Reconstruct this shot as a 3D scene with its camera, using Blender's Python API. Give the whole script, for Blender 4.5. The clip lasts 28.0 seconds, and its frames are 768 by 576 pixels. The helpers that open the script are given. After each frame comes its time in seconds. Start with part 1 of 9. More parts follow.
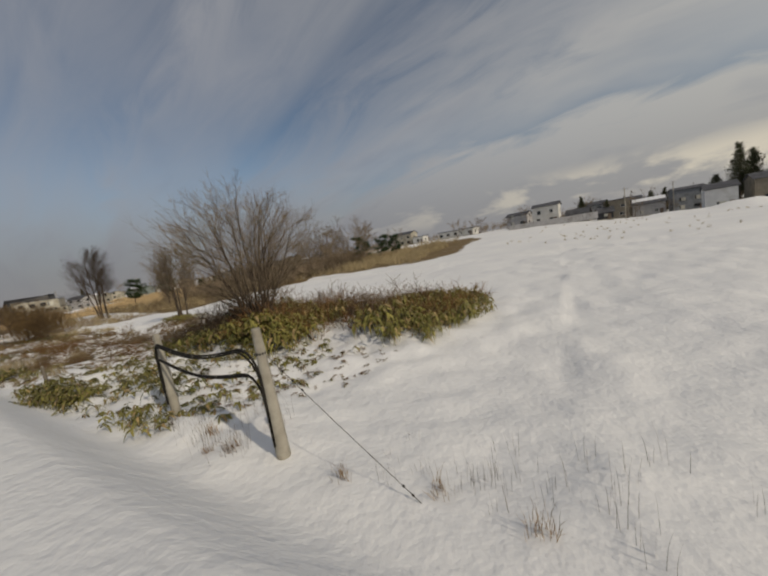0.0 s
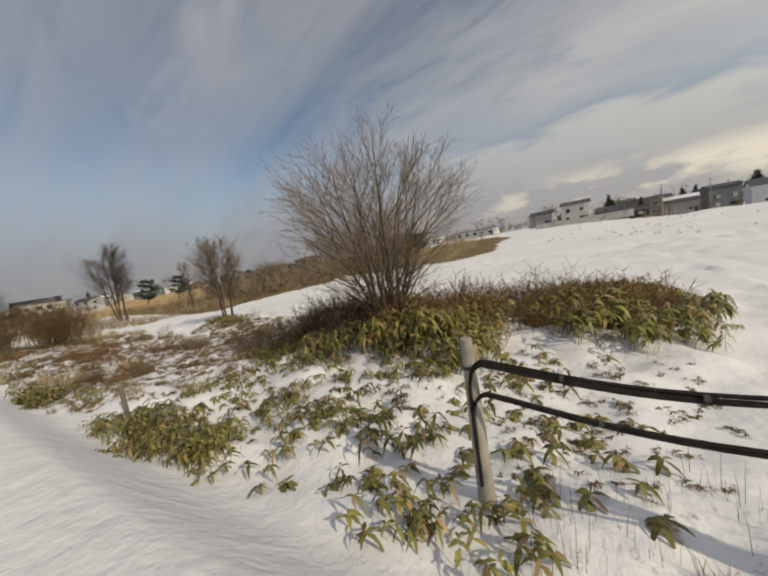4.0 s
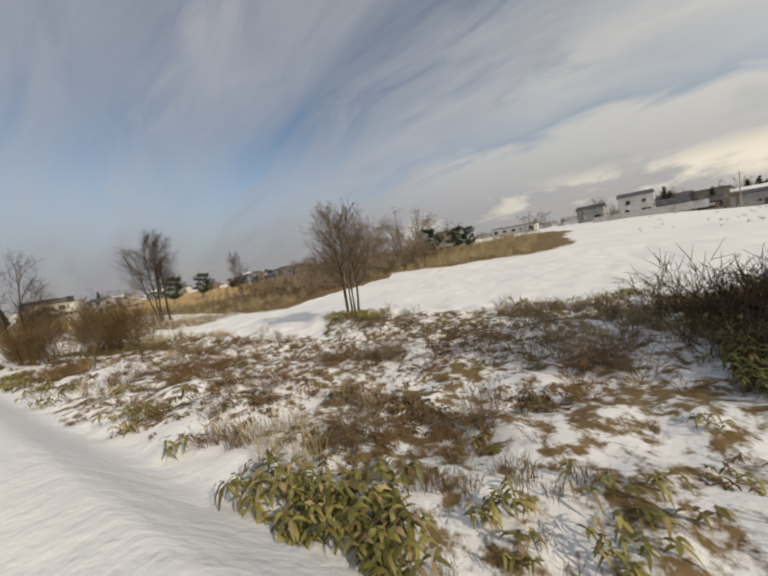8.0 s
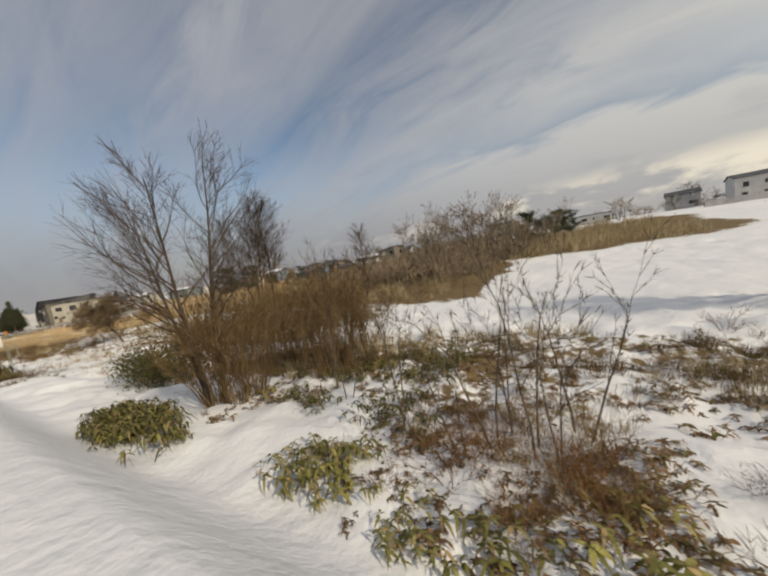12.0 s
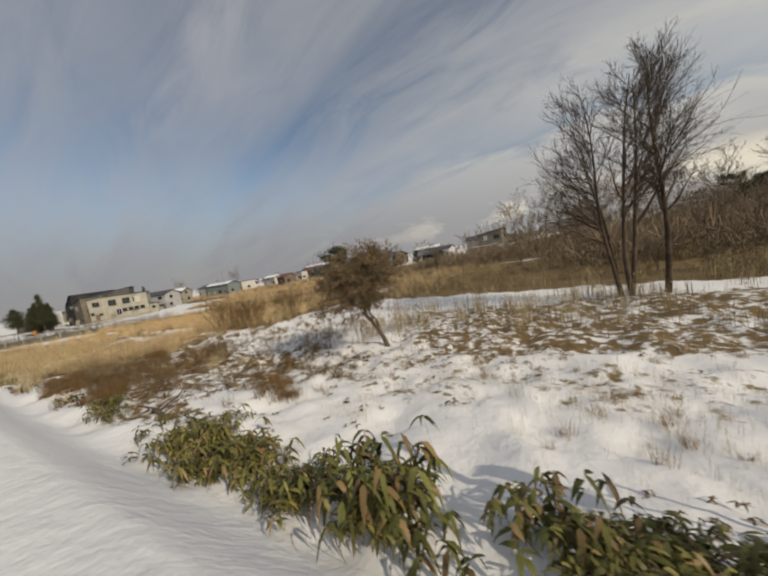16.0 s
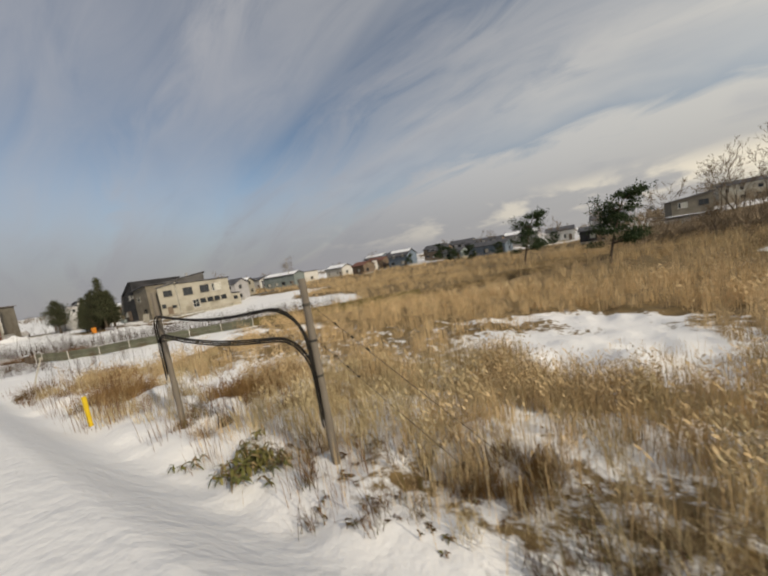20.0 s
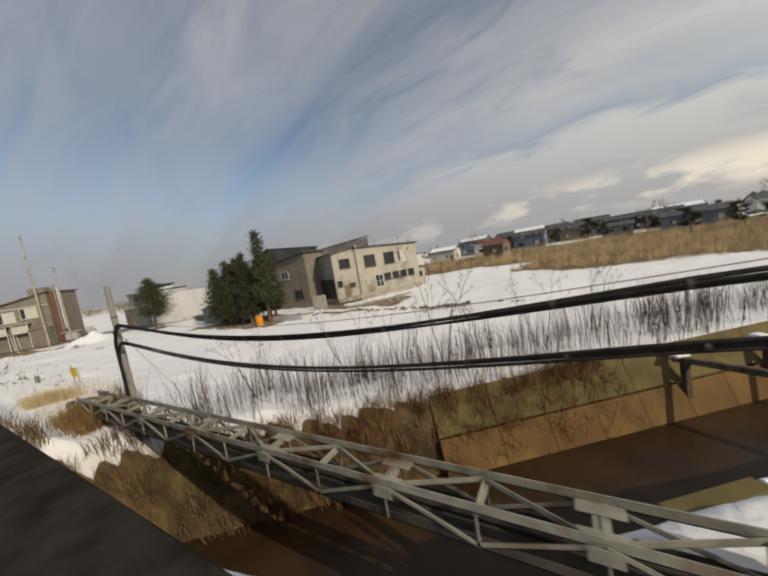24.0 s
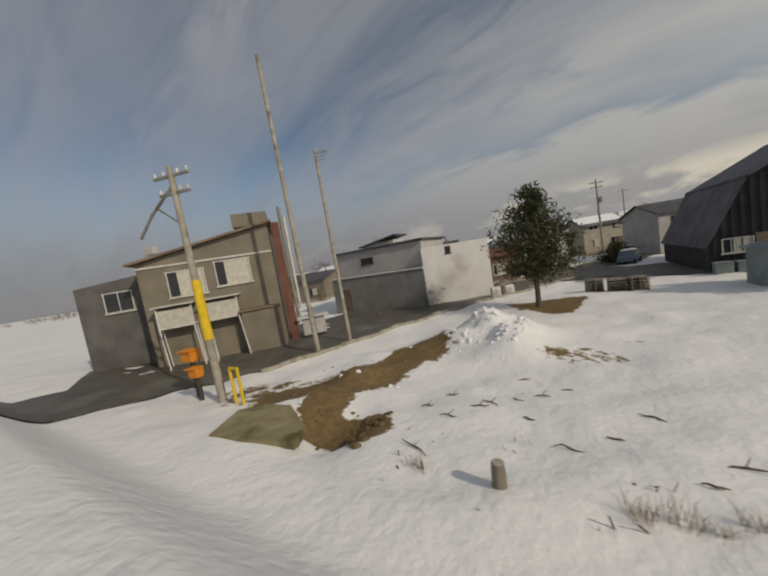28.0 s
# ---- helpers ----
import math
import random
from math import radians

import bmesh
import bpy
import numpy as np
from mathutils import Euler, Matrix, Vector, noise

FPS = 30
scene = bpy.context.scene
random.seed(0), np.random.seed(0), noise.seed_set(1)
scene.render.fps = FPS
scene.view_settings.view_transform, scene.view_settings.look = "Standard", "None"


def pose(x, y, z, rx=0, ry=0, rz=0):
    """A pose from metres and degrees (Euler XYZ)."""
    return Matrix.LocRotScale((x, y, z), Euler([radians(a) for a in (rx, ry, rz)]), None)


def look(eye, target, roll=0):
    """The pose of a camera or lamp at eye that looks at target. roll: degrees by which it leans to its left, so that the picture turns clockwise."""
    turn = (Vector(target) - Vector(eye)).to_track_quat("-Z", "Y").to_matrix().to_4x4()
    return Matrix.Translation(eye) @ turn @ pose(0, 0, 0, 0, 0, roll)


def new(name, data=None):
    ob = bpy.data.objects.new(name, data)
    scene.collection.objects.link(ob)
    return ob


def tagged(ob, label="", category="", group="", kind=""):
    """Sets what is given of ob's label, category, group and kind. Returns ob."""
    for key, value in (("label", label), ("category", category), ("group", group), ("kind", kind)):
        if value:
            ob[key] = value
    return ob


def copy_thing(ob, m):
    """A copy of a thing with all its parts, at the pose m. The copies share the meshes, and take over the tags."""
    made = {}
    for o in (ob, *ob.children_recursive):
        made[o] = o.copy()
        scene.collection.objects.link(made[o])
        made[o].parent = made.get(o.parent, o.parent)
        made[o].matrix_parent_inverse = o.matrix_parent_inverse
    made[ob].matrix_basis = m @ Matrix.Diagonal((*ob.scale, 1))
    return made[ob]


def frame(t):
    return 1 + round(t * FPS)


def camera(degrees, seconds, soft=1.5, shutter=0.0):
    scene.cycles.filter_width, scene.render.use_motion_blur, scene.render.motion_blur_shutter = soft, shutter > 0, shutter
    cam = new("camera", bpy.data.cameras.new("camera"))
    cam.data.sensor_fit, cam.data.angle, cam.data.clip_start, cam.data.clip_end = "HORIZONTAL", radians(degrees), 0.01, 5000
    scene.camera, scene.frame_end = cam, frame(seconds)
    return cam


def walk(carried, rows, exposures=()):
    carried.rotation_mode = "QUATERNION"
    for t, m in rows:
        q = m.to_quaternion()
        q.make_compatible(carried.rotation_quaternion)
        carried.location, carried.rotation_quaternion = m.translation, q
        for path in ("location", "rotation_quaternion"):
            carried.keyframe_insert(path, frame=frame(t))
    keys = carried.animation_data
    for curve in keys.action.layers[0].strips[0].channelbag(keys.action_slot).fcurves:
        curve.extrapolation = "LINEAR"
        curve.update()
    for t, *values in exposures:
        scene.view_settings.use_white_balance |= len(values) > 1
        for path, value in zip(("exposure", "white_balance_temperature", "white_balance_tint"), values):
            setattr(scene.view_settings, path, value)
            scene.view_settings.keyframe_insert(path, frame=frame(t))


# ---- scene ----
# A carried camera travels along an embankment, looking out over snowy fields, scrub and a village edge.
# x runs along the line (travel is towards -x), y points away from it over the fields, z is up; z = 0 is the field level.

# ---- camera ----
EYE_Z = 4.6
TRAVEL = [  # seconds, metres gone, pitch
    (0, 0.0, -7.35), (1, 1.72, -7.2), (2, 3.70, -7.05), (3, 6.0, -6.9), (4, 8.71, -6.73), (5, 11.89, -6.6), (6, 15.57, -6.47), (7, 19.79, -6.35),
    (8, 24.58, -6.23), (9, 29.95, -6.12), (10, 35.92, -6.01), (11, 42.48, -5.91), (12, 49.63, -5.82), (13, 57.35, -5.73), (14, 65.64, -5.65),
    (15, 74.48, -5.58), (16, 83.83, -5.51), (17, 93.68, -5.45), (18, 104.0, -5.39), (19, 114.77, -5.34), (20, 125.95, -5.3), (21, 137.52, -5.26),
    (22, 149.46, -5.23), (23, 161.75, -5.2), (24, 174.36, -5.18), (25, 187.29, -5.17), (26, 200.54, -5.16), (27, 214.08, -5.16), (28, 227.95, -5.16)]
EXPOSURE = [(0, -0.52, 7450, 9), (2, -0.46, 7500, 9), (4.5, -0.12, 7550, 9), (8, -0.02, 7550, 9), (12, -0.06, 7550, 9), (13.5, -0.04, 7600, 9), (16, -0.18, 7550, 9), (18, -0.1, 7600, 9), (20, -0.05, 7600, 9),
            (24, -0.06, 7500, 9), (25, -0.16, 7450, 9), (26, -0.48, 7400, 9), (28, -0.52, 7550, 9)]
HEADING, LEAN = radians(30.96), -9.45


def eye_pose(gone, pitch):
    p = radians(pitch)
    eye = Vector((-gone, 0.0, EYE_Z))
    return look(eye, eye + Vector((-math.sin(HEADING) * math.cos(p), math.cos(HEADING) * math.cos(p), math.sin(p))), LEAN)


cam = camera(103.3, 28.0, soft=2.2, shutter=0.08)
walk(cam, [(t, eye_pose(s, p)) for t, s, p in TRAVEL], EXPOSURE)

# ---- light ----
SUN_ELEVATION = radians(32)
SUN_FROM = Vector((0.975 * math.cos(SUN_ELEVATION), -0.22 * math.cos(SUN_ELEVATION), math.sin(SUN_ELEVATION)))
sun = new("sun", bpy.data.lights.new("sun", "SUN"))
sun.data.energy, sun.data.angle, sun.data.color = 2.7, radians(0.6), (1.0, 0.93, 0.82)
sun.matrix_world = look(SUN_FROM * 50, (0, 0, 0))

world = bpy.data.worlds.new("winter_sky")
scene.world = world
world.use_nodes = True
wn, wl = world.node_tree.nodes, world.node_tree.links
wn.clear()


def wnode(kind, **settings):
    n = wn.new(kind)
    for k, v in settings.items():
        if k == "operation":
            n.operation = v
        elif k == "blend_type":
            n.blend_type = v
    return n


def wmath(op, a, b=None, clamp=False):
    n = wnode("ShaderNodeMath", operation=op)
    n.use_clamp = clamp
    for i, v in enumerate((a, b)):
        if v is None:
            continue
        if isinstance(v, (int, float)):
            n.inputs[i].default_value = v
        else:
            wl.new(v, n.inputs[i])
    return n.outputs[0]


def wsmooth(v, lo, hi):
    n = wn.new("ShaderNodeMapRange")
    n.interpolation_type = "SMOOTHSTEP"
    wl.new(v, n.inputs["Value"])
    n.inputs["From Min"].default_value, n.inputs["From Max"].default_value = lo, hi
    return n.outputs[0]


def wmix(fac, a, b):
    n = wn.new("ShaderNodeMix")
    n.data_type = "RGBA"
    for sock, v in ((n.inputs[0], fac), (n.inputs[6], a), (n.inputs[7], b)):
        if isinstance(v, tuple):
            sock.default_value = (*v, 1)
        elif isinstance(v, (int, float)):
            sock.default_value = v
        else:
            wl.new(v, sock)
    return n.outputs[2]


def wnoise(vec, scale, detail, rough, distort=0.0):
    n = wn.new("ShaderNodeTexNoise")
    wl.new(vec, n.inputs["Vector"])
    n.inputs["Scale"].default_value, n.inputs["Detail"].default_value = scale, detail
    n.inputs["Roughness"].default_value, n.inputs["Distortion"].default_value = rough, distort
    return n.outputs[0]


sky = wn.new("ShaderNodeTexSky")
sky.sky_type, sky.sun_disc = "NISHITA", False
sky.sun_elevation, sky.sun_rotation = SUN_ELEVATION, math.atan2(SUN_FROM.x, SUN_FROM.y)
sky.air_density, sky.dust_density, sky.ozone_density = 1.0, 0.6, 1.4
coord = wn.new("ShaderNodeTexCoord").outputs["Generated"]
axes = wn.new("ShaderNodeSeparateXYZ")
wl.new(coord, axes.inputs[0])
up = wmath("MAXIMUM", axes.outputs[2], 0.0)
lift = wmath("ADD", up, 0.45)
flat = wn.new("ShaderNodeCombineXYZ")  # the cloud sheet, seen in perspective
wl.new(wmath("DIVIDE", axes.outputs[0], lift), flat.inputs[0])
wl.new(wmath("DIVIDE", axes.outputs[1], lift), flat.inputs[1])


def sheet(turn, sx, sy, ox=0.0, oy=0.0):
    m = wn.new("ShaderNodeMapping")
    m.vector_type = "TEXTURE"
    wl.new(flat.outputs[0], m.inputs["Vector"])
    m.inputs["Location"].default_value = (ox, oy, 0)
    m.inputs["Rotation"].default_value = (0, 0, radians(turn))
    m.inputs["Scale"].default_value = (sx, sy, 1)
    return m.outputs[0]


# long wind-drawn bands, finer streaks in them, and low heaps along the horizon
bands = wnoise(sheet(-8, 0.9, 0.42, 0.9, 0.55), 1.0, 4.0, 0.5, 0.6)
streaks = wnoise(sheet(-4, 0.62, 0.2), 1.5, 8.0, 0.6, 0.8)
across = wmath("ADD", wmath("MULTIPLY", wmath("DIVIDE", axes.outputs[0], lift), 0.07), wmath("MULTIPLY", wmath("DIVIDE", axes.outputs[1], lift), 0.9975))
across = wmath("ADD", across, wmath("ADD", wmath("MULTIPLY", wmath("SUBTRACT", bands, 0.5), 0.5), wmath("MULTIPLY", wmath("SUBTRACT", streaks, 0.5), 0.3)))
banks = wn.new("ShaderNodeValToRGB")  # cloud banks, one behind the other
wl.new(wmath("DIVIDE", across, 2.0), banks.inputs[0])
banks.color_ramp.elements[0].position, banks.color_ramp.elements[0].color = 0.10, (0.6, 0.6, 0.6, 1)
banks.color_ramp.elements[1].position, banks.color_ramp.elements[1].color = 0.96, (0.8, 0.8, 0.8, 1)
for at, d in ((0.17, 0.45), (0.22, 0.72), (0.28, 0.62), (0.325, 0.5), (0.37, 0.24), (0.425, 0.28), (0.47, 0.55), (0.52, 0.62), (0.57, 0.82), (0.615, 0.62), (0.65, 0.36), (0.70, 0.94), (0.80, 1.0)):
    banks.color_ramp.elements.new(at).color = (d, d, d, 1)
open_sky = wmath("MULTIPLY", wsmooth(axes.outputs[0], -0.30, -0.62), wmath("MULTIPLY", wsmooth(up, 0.50, 0.36), wsmooth(up, 0.13, 0.22)))  # a blue gap ahead
veil = wmath("ADD", wmath("MULTIPLY", bands, 0.62), wmath("MULTIPLY", streaks, 0.38))
low = wsmooth(up, 0.36, 0.02)
cover = wmath("ADD", wmath("ADD", banks.outputs[0], wmath("MULTIPLY", wmath("SUBTRACT", streaks, 0.5), 1.0)), wmath("SUBTRACT", wmath("MULTIPLY", low, 0.2), wmath("MULTIPLY", open_sky, 0.16)), clamp=True)
side = wn.new("ShaderNodeMapRange")  # brighter towards the sun's side
wl.new(axes.outputs[0], side.inputs["Value"])
side.inputs["From Min"].default_value, side.inputs["From Max"].default_value = -0.75, 0.35
light_side = side.outputs[0]
thick = wsmooth(veil, 0.50, 0.66)
pale = wmix(light_side, (4.2, 4.55, 5.5), (6.9, 7.05, 7.2))
dull = wmix(light_side, (2.9, 3.2, 4.2), (4.5, 4.85, 5.7))
cloud = wmix(wmath("MULTIPLY", thick, 0.55), pale, dull)
blue = wn.new("ShaderNodeMix")
blue.data_type, blue.blend_type = "RGBA", "MULTIPLY"
blue.inputs[0].default_value = 1.0
wl.new(sky.outputs[0], blue.inputs[6])
blue.inputs[7].default_value = (1.05, 1.05, 1.08, 1)
air = wmix(wmath("MULTIPLY", cover, 0.8), blue.outputs[2], cloud)
heaps = wn.new("ShaderNodeMapping")
wl.new(coord, heaps.inputs["Vector"])
heaps.inputs["Scale"].default_value = (4.2, 4.2, 11.0)
heap = wsmooth(wnoise(heaps.outputs[0], 1.0, 6.0, 0.55, 0.3), 0.47, 0.6)
heap = wmath("MULTIPLY", heap, wmath("MULTIPLY", wsmooth(up, 0.145, 0.085), wsmooth(up, 0.02, 0.06)))
haze = wmix(wmath("MULTIPLY", wsmooth(up, 0.30, 0.03), 0.82), air, wmix(light_side, (2.6, 2.8, 3.5), (3.7, 3.9, 4.5)))
final = wmix(wmath("MULTIPLY", heap, light_side), haze, (8.1, 7.9, 7.35))
back = wn.new("ShaderNodeBackground")
back.inputs["Strength"].default_value = 0.1
wl.new(final, back.inputs["Color"])
wl.new(back.outputs[0], wn.new("ShaderNodeOutputWorld").inputs[0])


# ---- materials ----
def material(name, dark, light, rough=0.8, scale=8.0, fine=60.0, bump=0.25, metal=0.0, spread=0.0, stretch=(1, 1, 1), stain=None, stain_at=(0.55, 0.7), gloss=0.3, odd=None, odd_share=0.25):
    """A surface with colour that drifts at two scales, a fine relief, and a shade that differs from piece to piece."""
    m = bpy.data.materials.new(name)
    m.use_nodes = True
    nodes, links = m.node_tree.nodes, m.node_tree.links
    bsdf = nodes["Principled BSDF"]
    tex, mp = nodes.new("ShaderNodeTexCoord"), nodes.new("ShaderNodeMapping")
    links.new(tex.outputs["Object"], mp.inputs["Vector"])
    mp.inputs["Scale"].default_value = stretch
    coarse, grain = nodes.new("ShaderNodeTexNoise"), nodes.new("ShaderNodeTexNoise")
    for n, s, d in ((coarse, scale, 4), (grain, fine, 3)):
        links.new(mp.outputs[0], n.inputs["Vector"])
        n.inputs["Scale"].default_value, n.inputs["Detail"].default_value = s, d
    fac = nodes.new("ShaderNodeMath")
    fac.operation = "MULTIPLY_ADD"
    links.new(grain.outputs[0], fac.inputs[0])
    fac.inputs[1].default_value = 0.4
    spot = nodes.new("ShaderNodeMapRange")
    links.new(coarse.outputs[0], spot.inputs["Value"])
    spot.inputs["From Min"].default_value, spot.inputs["From Max"].default_value = 0.3, 0.7
    spot.inputs["To Min"].default_value, spot.inputs["To Max"].default_value = -0.2, 0.8
    links.new(spot.outputs[0], fac.inputs[2])
    mix = nodes.new("ShaderNodeMix")
    mix.data_type = "RGBA"
    links.new(fac.outputs[0], mix.inputs[0])
    mix.inputs[6].default_value, mix.inputs[7].default_value = (*dark, 1), (*light, 1)
    colour = mix.outputs[2]
    if stain:
        st, rp, mx = nodes.new("ShaderNodeTexNoise"), nodes.new("ShaderNodeMapRange"), nodes.new("ShaderNodeMix")
        links.new(mp.outputs[0], st.inputs["Vector"])
        st.inputs["Scale"].default_value, st.inputs["Detail"].default_value = scale * 0.45, 6
        links.new(st.outputs[0], rp.inputs["Value"])
        rp.inputs["From Min"].default_value, rp.inputs["From Max"].default_value = stain_at
        mx.data_type = "RGBA"
        links.new(rp.outputs[0], mx.inputs[0])
        links.new(colour, mx.inputs[6])
        mx.inputs[7].default_value = (*stain, 1)
        colour = mx.outputs[2]
    if odd:  # some single leaves have another colour
        geo, far, fr, th, om = nodes.new("ShaderNodeNewGeometry"), nodes.new("ShaderNodeMath"), nodes.new("ShaderNodeMath"), nodes.new("ShaderNodeMath"), nodes.new("ShaderNodeMix")
        far.operation, far.inputs[1].default_value = "MULTIPLY", 37.7
        fr.operation, th.operation = "FRACT", "LESS_THAN"
        th.inputs[1].default_value = odd_share
        links.new(geo.outputs["Random Per Island"], far.inputs[0])
        links.new(far.outputs[0], fr.inputs[0])
        links.new(fr.outputs[0], th.inputs[0])
        om.data_type = "RGBA"
        links.new(th.outputs[0], om.inputs[0])
        links.new(colour, om.inputs[6])
        om.inputs[7].default_value = (*odd, 1)
        colour = om.outputs[2]
    if spread:
        hsv, rnd, obj = nodes.new("ShaderNodeHueSaturation"), nodes.new("ShaderNodeNewGeometry"), nodes.new("ShaderNodeObjectInfo")
        both, val = nodes.new("ShaderNodeMath"), nodes.new("ShaderNodeMapRange")
        links.new(rnd.outputs["Random Per Island"], both.inputs[0])
        links.new(obj.outputs["Random"], both.inputs[1])
        half = nodes.new("ShaderNodeMath")
        half.operation, half.inputs[1].default_value = "MULTIPLY", 0.5
        links.new(both.outputs[0], half.inputs[0])
        links.new(half.outputs[0], val.inputs["Value"])
        val.inputs["To Min"].default_value, val.inputs["To Max"].default_value = 1 - spread, 1 + spread
        links.new(val.outputs[0], hsv.inputs["Value"])
        links.new(colour, hsv.inputs["Color"])
        colour = hsv.outputs[0]
    links.new(colour, bsdf.inputs["Base Color"])
    bsdf.inputs["Roughness"].default_value, bsdf.inputs["Metallic"].default_value = rough, metal
    bsdf.inputs["Specular IOR Level"].default_value = gloss
    if bump:
        bp = nodes.new("ShaderNodeBump")
        bp.inputs["Strength"].default_value, bp.inputs["Distance"].default_value = bump, 0.02
        links.new(grain.outputs[0], bp.inputs["Height"])
        links.new(bp.outputs[0], bsdf.inputs["Normal"])
    return m


